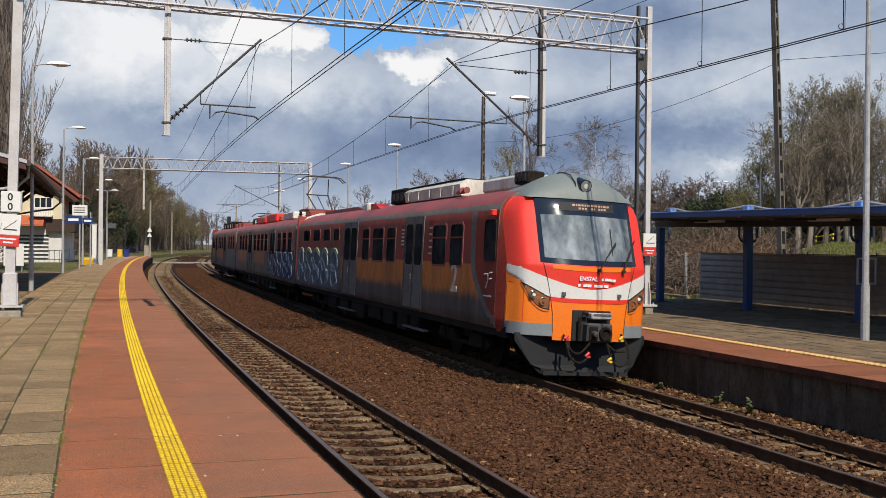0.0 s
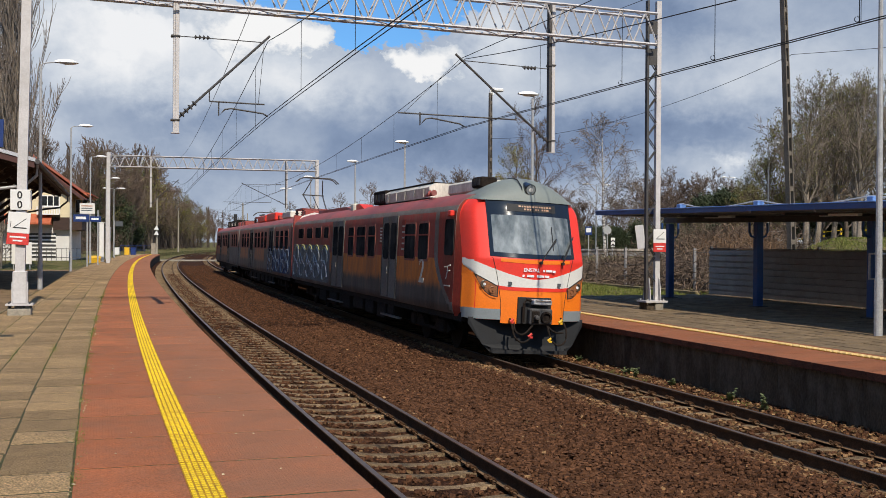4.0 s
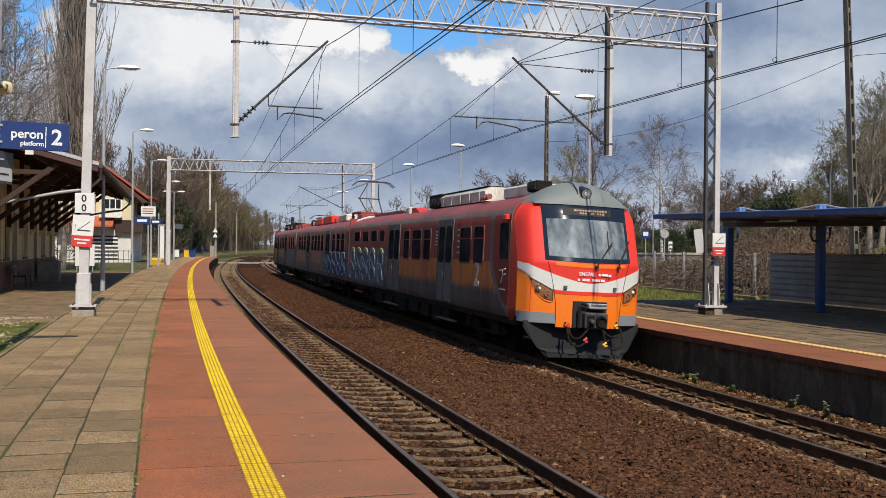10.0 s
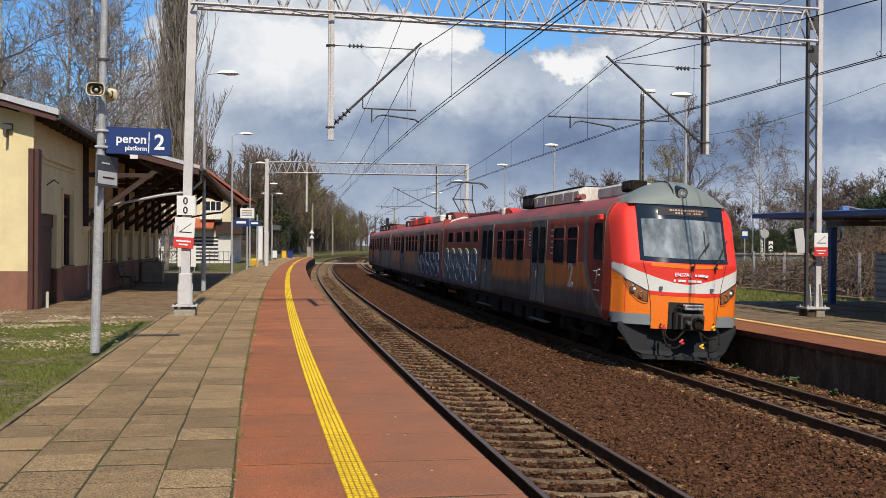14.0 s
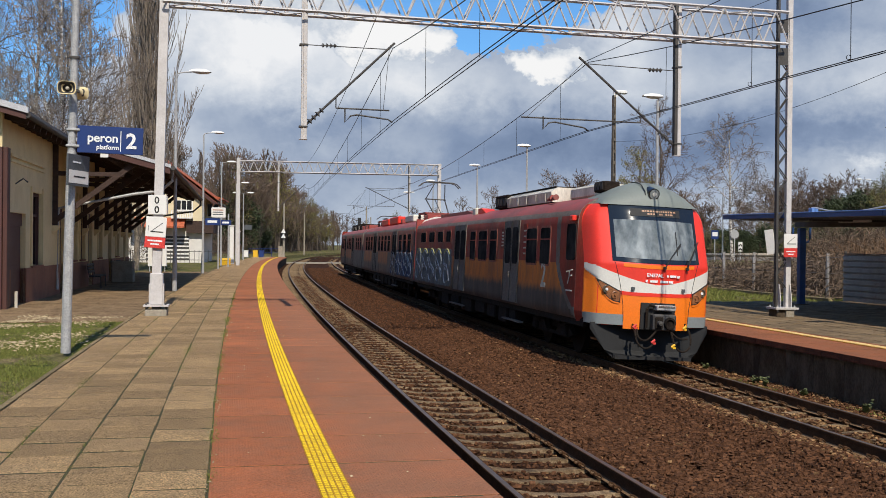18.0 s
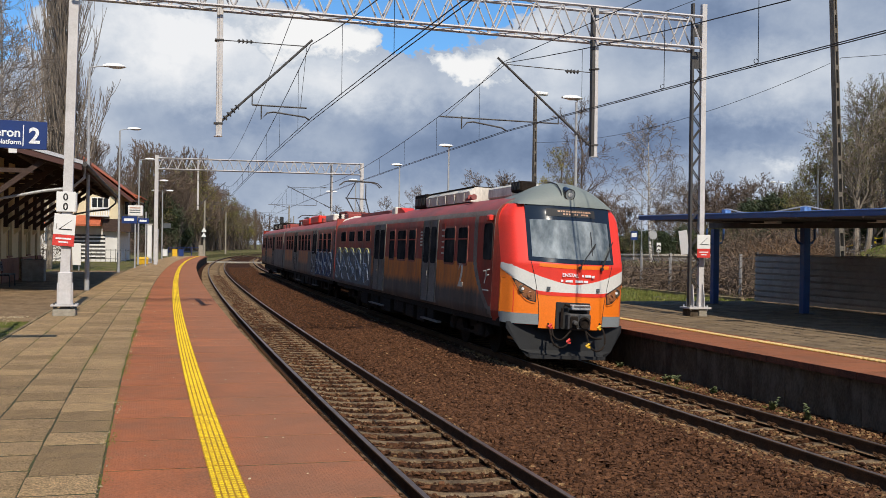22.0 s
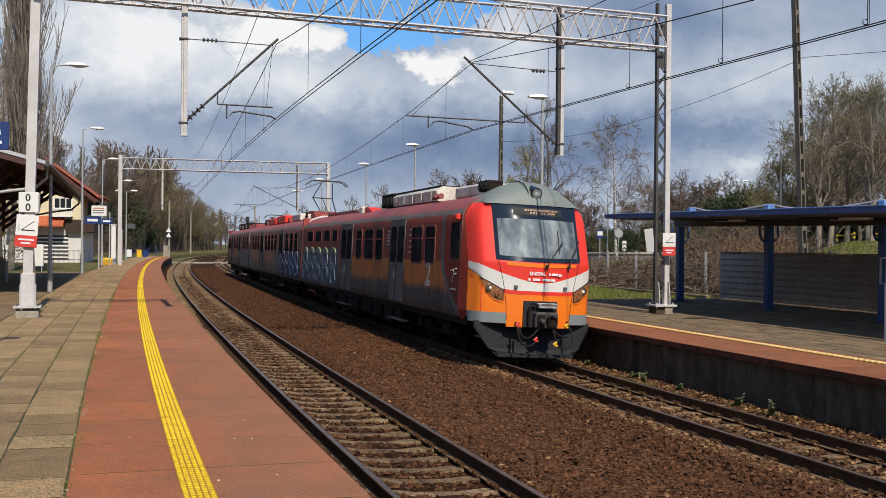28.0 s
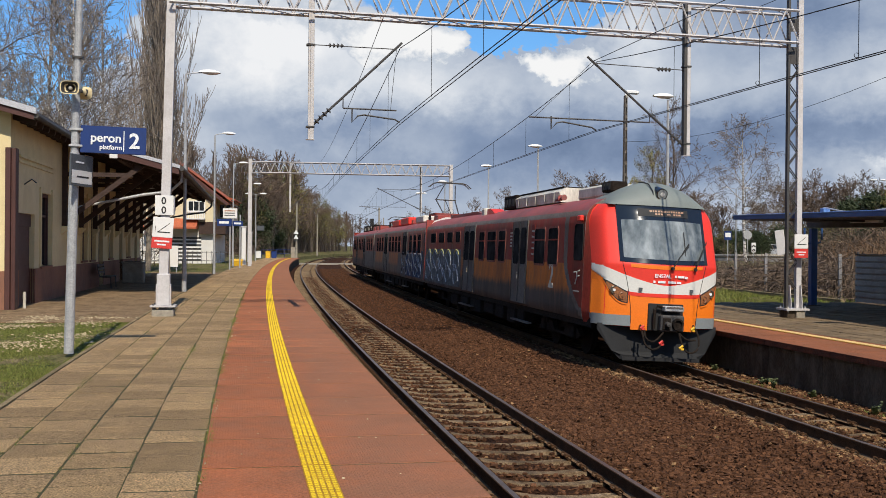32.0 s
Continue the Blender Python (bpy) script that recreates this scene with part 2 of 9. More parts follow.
    if bump:
        b = nt.nodes.new("ShaderNodeBump")
        b.inputs["Strength"].default_value, b.inputs["Distance"].default_value = bump, 0.02
        nt.links.new(calc(nt, "ADD", small, calc(nt, "MULTIPLY", big, 0.5)), b.inputs["Height"])
        nt.links.new(b.outputs[0], bsdf.inputs["Normal"])
    return m


def glow(name, colour, strength):
    m = bpy.data.materials.new(name)
    m.use_nodes = True
    b = m.node_tree.nodes["Principled BSDF"]
    b.inputs["Base Color"].default_value = (*colour, 1)
    b.inputs["Emission Color"].default_value = (*colour, 1)
    b.inputs["Emission Strength"].default_value = strength
    return m


def glass(name, tint, rough=0.04, alpha=1.0):
    m = bpy.data.materials.new(name)
    m.use_nodes = True
    b = m.node_tree.nodes["Principled BSDF"]
    b.inputs["Base Color"].default_value = (*tint, 1)
    b.inputs["Roughness"].default_value = rough
    b.inputs["IOR"].default_value = 1.5
    b.inputs["Transmission Weight"].default_value = alpha
    return m


SLAB_GREY = mat("grey slab", (0.515, 0.342, 0.172), 0.92, other=(0.4025, 0.276, 0.1552), scale=2.2, vary=0.7, grain=75, grain_vary=0.62, bump=1.0, dirt=(0.14, 0.100, 0.058), dirt_amount=0.36, per_piece=0.42, spec=0.15)
SLAB_GREY_FAR = mat("grey slab far", (0.45, 0.30, 0.16), 0.92, other=(0.28, 0.185, 0.098), scale=2.6, vary=0.8, grain=50, grain_vary=0.62, bump=1.0, dirt=(0.11, 0.076, 0.041), dirt_amount=0.5, per_piece=0.5, island=True, spec=0.15)
SLAB_RED = mat("red slab", (0.304, 0.1062, 0.04688), 0.88, other=(0.208, 0.08561, 0.0446), scale=1.6, vary=0.9, grain=60, grain_vary=0.26, bump=0.4, dirt=(0.26, 0.128, 0.077), dirt_amount=0.45, per_piece=0.22, spec=0.15, studs=0.05)
SLAB_RED_NEAR = mat("red slab with trodden dust", (0.395, 0.130, 0.056), 0.88, other=(0.2536, 0.1044, 0.05439), scale=1.6, vary=0.9, grain=60, grain_vary=0.26, bump=0.4, dirt=(0.26, 0.128, 0.077), dirt_amount=0.45, per_piece=0.22, spec=0.15, studs=0.05, trodden=(0.285, 0.145, 0.088))
SLAB_RED_SIDE = mat("darker red slab side face", (0.15, 0.052, 0.03), 0.92, other=(0.07, 0.03, 0.02), scale=2.4, vary=0.9, grain=50, grain_vary=0.3, bump=0.4, dirt=(0.05, 0.032, 0.024), dirt_amount=0.6, per_piece=0.3, spec=0.12)
TACTILE = mat("yellow tactile", (0.78, 0.53, 0.016), 0.75, other=(0.68, 0.44, 0.018), scale=3, vary=0.6, grain=60, grain_vary=0.2, bump=0.2, dirt=(0.25, 0.16, 0.05), dirt_amount=0.4, per_piece=0.12, spec=0.2)
TACTILE_BASE = mat("grimy yellow tactile base", (0.50, 0.27, 0.012), 0.8, other=(0.33, 0.18, 0.02), scale=4, vary=0.8, grain=60, grain_vary=0.3, bump=0.2, dirt=(0.16, 0.09, 0.035), dirt_amount=0.6, per_piece=0.2, spec=0.15)
TACTILE_PALE = mat("bleached yellow studs", (0.82, 0.60, 0.26), 0.75, other=(0.70, 0.48, 0.16), scale=3, vary=0.6, grain=60, grain_vary=0.15, bump=0.1, spec=0.2)
MOSS = mat("mossy joint soil", (0.0986, 0.0748, 0.0374), 0.95, other=(0.072, 0.0832, 0.0256), scale=6, vary=1.0, grain=60, grain_vary=0.5, bump=1.0)
CONCRETE = mat("weathered concrete", (0.34, 0.30, 0.235), 0.9, other=(0.22, 0.195, 0.155), scale=1.5, vary=0.7, grain=45, grain_vary=0.25, bump=0.4, dirt=(0.12, 0.1, 0.08), dirt_amount=0.5)
KERB = mat("mossy stone edging", (0.28, 0.205, 0.118), 0.95, other=(0.16, 0.125, 0.068), scale=4, vary=0.9, grain=45, grain_vary=0.4, bump=0.6, dirt=(0.07, 0.075, 0.025), dirt_amount=0.6, per_piece=0.4, spec=0.15)
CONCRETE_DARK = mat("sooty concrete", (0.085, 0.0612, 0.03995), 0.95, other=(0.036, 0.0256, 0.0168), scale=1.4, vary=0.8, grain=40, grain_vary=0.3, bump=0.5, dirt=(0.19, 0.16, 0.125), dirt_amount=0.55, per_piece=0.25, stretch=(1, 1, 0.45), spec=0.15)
SLEEPER = mat("concrete sleeper", (0.265, 0.185, 0.108), 0.92, other=(0.13, 0.085, 0.048), scale=4, vary=0.8, grain=50, grain_vary=0.4, bump=0.5, dirt=(0.05, 0.026, 0.013), dirt_amount=0.75, per_piece=0.5, spec=0.12)
RUST = mat("rusty rail steel", (0.0891, 0.0459, 0.02363), 0.92, other=(0.045, 0.0255, 0.015), scale=5, vary=0.8, grain=60, grain_vary=0.3, bump=0.3, spec=0.1)
RAIL_FOOT = mat("dusty rail foot", (0.20, 0.125, 0.072), 0.95, other=(0.11, 0.066, 0.038), scale=6, vary=0.8, grain=60, grain_vary=0.3, bump=0.2, spec=0.1)
RAIL_TOP = mat("worn rail head", (0.17, 0.125, 0.095), 0.45, 0.6, other=(0.10, 0.07, 0.05), scale=3, vary=0.6, grain=80, grain_vary=0.1, bump=0.03)
BALLAST = mat("rust-brown ballast stone", (0.1116, 0.05096, 0.02513), 0.95, other=(0.04185, 0.01908, 0.01027), scale=4, vary=0.7, grain=40, grain_vary=0.3, bump=0.3, per_piece=0.85, island=True, spec=0.12)
BALLAST_BED = mat("ballast bed", (0.0558, 0.02403, 0.01209), 0.97, other=(0.0256, 0.0112, 0.0056), scale=7, vary=0.9, grain=26, grain_vary=0.6, bump=1.0, spec=0.08)
BALLAST_TAN = mat("dusty tan ballast", (0.25, 0.1475, 0.06875), 0.95, other=(0.0975, 0.052, 0.0273), scale=4, vary=0.7, grain=40, grain_vary=0.3, bump=0.3, per_piece=1.2, island=True, spec=0.12)
GALV = mat("galvanised steel", (0.42, 0.42, 0.42), 0.55, 0.15, other=(0.29, 0.295, 0.30), scale=10, vary=0.8, grain=45, grain_vary=0.2, bump=0.05)
MAST = mat("pale grey mast paint", (0.56, 0.535, 0.525), 0.6, other=(0.46, 0.44, 0.43), scale=2, vary=0.7, grain=30, grain_vary=0.08, bump=0.05, dirt=(0.22, 0.17, 0.13), dirt_amount=0.25)
STEEL_DARK = mat("dark steel for grimy and shaded parts", (0.075, 0.072, 0.07), 0.65, 0.3, other=(0.05, 0.042, 0.036), scale=4, vary=0.6, grain=40, grain_vary=0.2, bump=0.1)
WIRE = mat("oxidised copper wire", (0.035, 0.034, 0.034), 0.6, 0.5, bump=0)
BLACK = mat("black rubber", (0.012, 0.012, 0.013), 0.7, vary=0.3, bump=0.1)
WHITE = mat("white enamel", (0.74, 0.73, 0.70), 0.45, other=(0.62, 0.6, 0.56), scale=4, vary=0.5, grain=60, grain_vary=0.05, bump=0.02)
SIGN_RED = mat("red enamel", (0.62, 0.045, 0.035), 0.5, scale=6, vary=0.3, bump=0.02)
SIGN_BLUE = mat("navy enamel", (0.012, 0.036, 0.155), 0.4, scale=4, vary=0.25, grain_vary=0.05, bump=0.02)
SIGN_GREY = mat("dark grey board", (0.08, 0.09, 0.10), 0.5, bump=0.02)
LETTER = mat("white lettering", (0.78, 0.79, 0.80), 0.5, vary=0.2, bump=0)
INK = mat("black lettering", (0.02, 0.02, 0.02), 0.6, vary=0.2, bump=0)
PLASTER = mat("cream yellow plaster", (0.74, 0.62, 0.35), 0.9, other=(0.66, 0.53, 0.29), scale=0.9, vary=0.7, grain=60, grain_vary=0.06, bump=0.15, dirt=(0.42, 0.33, 0.2), dirt_amount=0.3)
PLINTH = mat("brown-pink plinth plaster", (0.27, 0.125, 0.075), 0.9, other=(0.20, 0.09, 0.06), scale=1.2, vary=0.7, grain=50, grain_vary=0.12, bump=0.2, dirt=(0.12, 0.08, 0.06), dirt_amount=0.5)
TIMBER = mat("dark brown timber", (0.052, 0.026, 0.017), 0.75, other=(0.03, 0.016, 0.012), scale=3, vary=0.7, grain=25, grain_vary=0.3, bump=0.3, stretch=(1, 1, 4))
BROWN_PAINT = mat("maroon-brown paint", (0.075, 0.026, 0.02), 0.6, other=(0.05, 0.02, 0.016), scale=3, vary=0.6, grain=40, grain_vary=0.12, bump=0.1)
ROOF_FELT = mat("grey roofing felt", (0.13, 0.12, 0.125), 0.9, other=(0.09, 0.085, 0.085), scale=1.5, vary=0.7, grain=40, grain_vary=0.2, bump=0.3)
FLASHING = mat("pale zinc flashing", (0.58, 0.58, 0.60), 0.45, 0.4, scale=4, vary=0.4, bump=0.05)
TILE_RED = mat("orange-red roof tile", (0.40, 0.10, 0.04), 0.8, other=(0.28, 0.07, 0.03), scale=3, vary=0.7, grain=30, grain_vary=0.2, bump=0.3, per_piece=0.3)
WHITE_WALL = mat("white render", (0.66, 0.64, 0.60), 0.9, other=(0.55, 0.53, 0.5), scale=1, vary=0.6, grain=50, grain_vary=0.06, bump=0.15)
CREAM_WALL = mat("pale cream render", (0.66, 0.57, 0.38), 0.9, other=(0.58, 0.49, 0.31), scale=1, vary=0.6, grain=50, grain_vary=0.06, bump=0.15)
DARK_GLASS = mat("dark window glass", (0.018, 0.02, 0.022), 0.06, other=(0.03, 0.035, 0.04), scale=2, vary=0.5, grain_vary=0.05, bump=0, spec=0.8)
CANOPY_BLUE = mat("royal blue sheet metal", (0.0165, 0.07875, 0.2475), 0.45, other=(0.02, 0.064, 0.192), scale=2, vary=0.7, grain=30, grain_vary=0.1, bump=0.05, dirt=(0.06, 0.07, 0.12), dirt_amount=0.4)
CANOPY_LIGHT = mat("light blue sheet metal", (0.12, 0.26, 0.62), 0.5, other=(0.16, 0.28, 0.56), scale=3, vary=0.5, bump=0.05)
SOFFIT = mat("grey sheet soffit", (0.30, 0.28, 0.27), 0.8, other=(0.2, 0.19, 0.18), scale=1.4, vary=0.7, bump=0.1)
WALL_SHEET = mat("grey-brown profiled sheet", (0.3432, 0.3159, 0.2808), 0.7, other=(0.2652, 0.2418, 0.2145), scale=1.2, vary=0.7, grain=30, grain_vary=0.1, bump=0.1, dirt=(0.09, 0.07, 0.058), dirt_amount=0.4, per_piece=0.14)
PAVER = mat("grey-brown block paving", (0.225, 0.160, 0.095), 0.92, other=(0.12, 0.088, 0.055), scale=0.8, vary=0.8, grain=40, grain_vary=0.3, bump=0.4, per_piece=0.28, island=True, spec=0.15)
PAVER_BLOCK = mat("grey-brown paving block", (0.225, 0.160, 0.095), 0.92, other=(0.12, 0.088, 0.055), scale=0.8, vary=0.8, grain=40, grain_vary=0.3, bump=0.4, per_piece=0.28, spec=0.15)
ASPHALT = mat("dusty asphalt", (0.23, 0.150, 0.083), 0.95, other=(0.10, 0.064, 0.036), scale=1.3, vary=0.9, grain=14, grain_vary=0.45, bump=0.6, dirt=(0.37, 0.275, 0.165), dirt_amount=0.6, spec=0.12)
ROAD = mat("pale road asphalt", (0.16, 0.15, 0.14), 0.9, other=(0.12, 0.115, 0.11), scale=0.5, vary=0.7, grain=40, grain_vary=0.2, bump=0.2)
GRASS_SOIL = mat("patchy lawn soil", (0.066, 0.078, 0.020), 0.95, other=(0.22, 0.165, 0.088), scale=1.1, vary=0.9, grain=16, grain_vary=0.6, bump=0.9, dirt=(0.045, 0.058, 0.014), dirt_amount=0.75, spec=0.1)
STRAW = mat("bleached straw", (0.46, 0.37, 0.235), 0.9, other=(0.30, 0.23, 0.13), scale=3, vary=0.8, grain=9, grain_vary=0.2, bump=0, per_piece=0.6, island=True, spec=0.15)
BLADE = mat("spring grass blades", (0.1098, 0.1416, 0.0242), 0.7, other=(0.21, 0.1837, 0.0651), scale=1.2, vary=0.8, grain=9, grain_vary=0.3, bump=0, per_piece=0.8, island=True, spec=0.2)
WEED = mat("grey-green weed leaf", (0.10, 0.125, 0.045), 0.7, other=(0.14, 0.15, 0.07), scale=6, vary=0.6, bump=0, per_piece=0.5, island=True)
BARK = mat("grey-brown bark", (0.115, 0.09, 0.068), 0.9, other=(0.075, 0.056, 0.044), scale=2, vary=0.7, grain=14, grain_vary=0.3, bump=0.4)
TWIG = mat("bare twigs", (0.145, 0.10, 0.072), 0.9, other=(0.10, 0.07, 0.05), scale=1.0, vary=0.8, grain=6, grain_vary=0.3, bump=0, per_piece=0.5, island=True)
TWIG_GREY = mat("pale grey twigs", (0.20, 0.16, 0.13), 0.9, other=(0.13, 0.10, 0.08), scale=1.0, vary=0.8, grain=6, grain_vary=0.3, bump=0, per_piece=0.5, island=True)
TWIG_PALE = mat("sunlit pale twigs", (0.27, 0.232, 0.195), 0.9, other=(0.20, 0.155, 0.12), scale=1.0, vary=0.8, grain=6, grain_vary=0.3, bump=0, per_piece=0.6, island=True)
BARK_PALE = mat("pale grey-brown bark", (0.28, 0.235, 0.185), 0.9, other=(0.15, 0.12, 0.095), scale=2, vary=0.7, grain=14, grain_vary=0.3, bump=0.4)
BIRCH = mat("white birch bark", (0.52, 0.49, 0.45), 0.85, other=(0.12, 0.1, 0.09), scale=3.5, vary=0.9, grain=10, grain_vary=0.25, bump=0.2, stretch=(1, 1, 3), sharp=True)
LEAF = mat("young olive leaves", (0.16, 0.155, 0.032), 0.7, other=(0.085, 0.085, 0.02), scale=0.6, vary=0.8, grain=5, grain_vary=0.25, bump=0, per_piece=0.8, island=True)
LEAF_YELLOW = mat("yellow-green catkins", (0.24, 0.205, 0.035), 0.7, other=(0.15, 0.14, 0.03), scale=0.6, vary=0.8, grain=5, grain_vary=0.3, bump=0, per_piece=0.6, island=True)
EVERGREEN = mat("dark evergreen leaves", (0.03, 0.048, 0.018), 0.75, other=(0.05, 0.06, 0.02), scale=0.6, vary=0.8, grain=5, grain_vary=0.3, bump=0, per_piece=0.8, island=True)
BRUSH = mat("dead brushwood", (0.1594, 0.1122, 0.0765), 0.95, other=(0.068, 0.04624, 0.03264), scale=0.9, vary=0.9, grain=6, grain_vary=0.35, bump=0, per_piece=0.9, island=True)
REED = mat("dry orange stalks", (0.22, 0.125, 0.06), 0.9, other=(0.13, 0.075, 0.04), scale=0.9, vary=0.9, grain=6, grain_vary=0.35, bump=0, per_piece=0.9, island=True)
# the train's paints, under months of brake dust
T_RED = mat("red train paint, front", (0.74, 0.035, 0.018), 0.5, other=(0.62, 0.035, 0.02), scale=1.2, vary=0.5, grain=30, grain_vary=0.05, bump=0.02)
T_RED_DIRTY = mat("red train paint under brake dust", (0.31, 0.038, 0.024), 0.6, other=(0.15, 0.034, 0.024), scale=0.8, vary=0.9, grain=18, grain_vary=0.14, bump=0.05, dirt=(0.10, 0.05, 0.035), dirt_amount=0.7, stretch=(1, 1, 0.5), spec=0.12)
T_FRAME = mat("faded pinkish window frame", (0.30, 0.10, 0.075), 0.6, other=(0.16, 0.06, 0.045), scale=3, vary=0.9, grain=20, grain_vary=0.2, bump=0.03, spec=0.12)
T_ROOF_RED = mat("red roof paint", (0.34, 0.045, 0.033), 0.55, other=(0.20, 0.05, 0.042), scale=0.7, vary=0.9, grain=18, grain_vary=0.15, bump=0.04, dirt=(0.16, 0.09, 0.075), dirt_amount=0.6)
T_ORANGE = mat("orange train paint", (0.85, 0.19, 0.008), 0.5, other=(0.75, 0.16, 0.01), scale=1.5, vary=0.5, grain=30, grain_vary=0.05, bump=0.02)
T_ORANGE_DIRTY = mat("orange train paint under brake dust", (0.58, 0.17, 0.03), 0.65, other=(0.30, 0.095, 0.03), scale=0.9, vary=0.9, grain=18, grain_vary=0.15, bump=0.05, dirt=(0.14, 0.07, 0.042), dirt_amount=0.75, spec=0.12)
T_GREY = mat("mid grey train paint", (0.22, 0.245, 0.25), 0.45, other=(0.17, 0.185, 0.19), scale=1.5, vary=0.5, grain=30, grain_vary=0.06, bump=0.02)
T_GREY_DIRTY = mat("dusty grey train paint", (0.186, 0.1708, 0.1519), 0.65, other=(0.1275, 0.1024, 0.09), scale=0.8, vary=0.9, grain=18, grain_vary=0.2, bump=0.05, dirt=(0.14, 0.082, 0.05), dirt_amount=0.6, spec=0.12)
T_FAIRING = mat("grey-green roof fairing", (0.18, 0.205, 0.19), 0.6, other=(0.14, 0.16, 0.148), scale=1.5, vary=0.5, grain=30, grain_vary=0.06, bump=0.02)
T_WHITE = mat("white train stripe", (0.66, 0.65, 0.60), 0.55, other=(0.6, 0.58, 0.55), scale=2, vary=0.5, grain=30, grain_vary=0.05, bump=0.02)
T_WHITE_ROOF = mat("stained white roof unit", (0.69, 0.6612, 0.575), 0.6, other=(0.486, 0.4455, 0.3645), scale=1.1, vary=0.8, grain=20, grain_vary=0.12, bump=0.05, dirt=(0.14, 0.10, 0.07), dirt_amount=0.5, stretch=(1, 1, 0.4))
T_UNDER = mat("brake-dusted underframe", (0.016, 0.013, 0.011), 0.9, other=(0.028, 0.019, 0.014), scale=3, vary=0.7, grain=25, grain_vary=0.3, bump=0.3, spec=0.1)
T_PLOUGH = mat("charcoal plough plate", (0.014, 0.0147, 0.0161), 0.6, other=(0.0084, 0.0084, 0.0091), scale=2, vary=0.6, grain_vary=0.15, bump=0.05, spec=0.3)
T_MASK = mat("black window mask", (0.012, 0.014, 0.017), 0.07, scale=2, vary=0.4, bump=0, spec=0.7)
# With no shine, the grey drift in this colour stands for window reflections.
T_WINDOW = mat("sooty train window glass, grey reflections in colour", (0.012, 0.012, 0.013), 0.2, other=(0.052, 0.050, 0.047), scale=1.1, vary=0.9, grain=3, grain_vary=0.2, bump=0, spec=0.0)
# Pale streaks in the windscreen colour stand in for reflected clouds.
T_SCREEN = mat("windscreen glass with painted reflection", (0.06, 0.075, 0.08), 0.03, other=(0.34, 0.37, 0.375), scale=1.1, vary=1.0, grain=4, grain_vary=0.22, bump=0, spec=0.6, stretch=(1.6, 1, 0.7))


def livery(name, grime=0.6):
    """Side paint of the cars: red, an orange band, a grey sill, all under streaky brake dust."""
    m = bpy.data.materials.new(name)
    m.use_nodes = True
    nt = m.node_tree
    bsdf = nt.nodes["Principled BSDF"]
    co = nt.nodes.new("ShaderNodeTexCoord").outputs["Object"]
    sep = nt.nodes.new("ShaderNodeSeparateXYZ")
    nt.links.new(co, sep.inputs[0])

    def noise_at(s, stretch, detail=8.0):
        mp = nt.nodes.new("ShaderNodeMapping")
        mp.inputs["Scale"].default_value = stretch
        nt.links.new(co, mp.inputs[0])
        n = node(nt, "ShaderNodeTexNoise", _2=s, _3=detail, _4=0.65)
        nt.links.new(mp.outputs[0], n.inputs[0])
        return n.outputs[0]

    def step(v, lo, hi):
        n = nt.nodes.new("ShaderNodeMapRange")
        n.interpolation_type = "SMOOTHSTEP"
        n.inputs[1].default_value, n.inputs[2].default_value = lo, hi
        nt.links.new(v, n.inputs[0])
        return n.outputs[0]

    broad = noise_at(0.9, (1, 1, 0.6))
    streak = noise_at(3.5, (1, 1, 0.16))
    grain = noise_at(26.0, (1, 1, 0.7), 3.0)
    z = sep.outputs[2]
    soft = calc(nt, "ADD", z, calc(nt, "MULTIPLY", calc(nt, "SUBTRACT", streak, 0.5), 0.5))
    red = blend(nt, step(broad, 0.35, 0.68), (0.33, 0.044, 0.029), (0.18, 0.046, 0.034))
    orange = blend(nt, step(broad, 0.36, 0.66), (0.66, 0.20, 0.035), (0.36, 0.115, 0.036))
    grey = blend(nt, step(broad, 0.35, 0.68), (0.10, 0.082, 0.070), (0.055, 0.044, 0.037))
    col = blend(nt, step(soft, 1.30, 1.56), grey, orange)
    col = blend(nt, step(z, 2.045, 2.055), col, red)
    dust = calc(nt, "MULTIPLY", step(streak, 0.46 - (grime - 0.6) * 0.5, 0.74 - (grime - 0.6) * 0.5), grime)
    col = blend(nt, dust, col, (0.20, 0.125, 0.090))
    hs = nt.nodes.new("ShaderNodeHueSaturation")
    nt.links.new(col, hs.inputs["Color"])
    nt.links.new(calc(nt, "ADD", 0.8, calc(nt, "MULTIPLY", grain, 0.4)), hs.inputs["Value"])
    nt.links.new(hs.outputs[0], bsdf.inputs["Base Color"])
    bsdf.inputs["Roughness"].default_value = 0.6
    bsdf.inputs["Specular IOR Level"].default_value = 0.16
    b = nt.nodes.new("ShaderNodeBump")
    b.inputs["Strength"].default_value, b.inputs["Distance"].default_value = 0.08, 0.02
    nt.links.new(calc(nt, "ADD", broad, grain), b.inputs["Height"])
    nt.links.new(b.outputs[0], bsdf.inputs["Normal"])
    return m


T_LIVERY = livery("weathered car side livery")
T_LIVERY_GRIMY = livery("heavily soiled car side livery", 0.85)
GRAF_PALE = mat("pale blue-grey spray paint", (0.174, 0.1914, 0.1914), 0.7, other=(0.09, 0.096, 0.096), scale=2.2, vary=0.9, grain=20, grain_vary=0.2, bump=0, spec=0.1)
GRAF_BLUE = mat("blue spray paint", (0.02912, 0.0648, 0.1428), 0.7, other=(0.0945, 0.081, 0.07425), scale=1.6, vary=1.0, bump=0, spec=0.1)
GRAF_LINE = mat("chalky spray outline", (0.3468, 0.3815, 0.393), 0.7, vary=0.4, bump=0, spec=0.1)
GRAF_YELLOW = mat("dull yellow spray outline", (0.495, 0.465, 0.165), 0.6, vary=0.4, bump=0)
CHROME = mat("bright metal", (0.6, 0.6, 0.6), 0.2, 0.95, vary=0.2, bump=0)
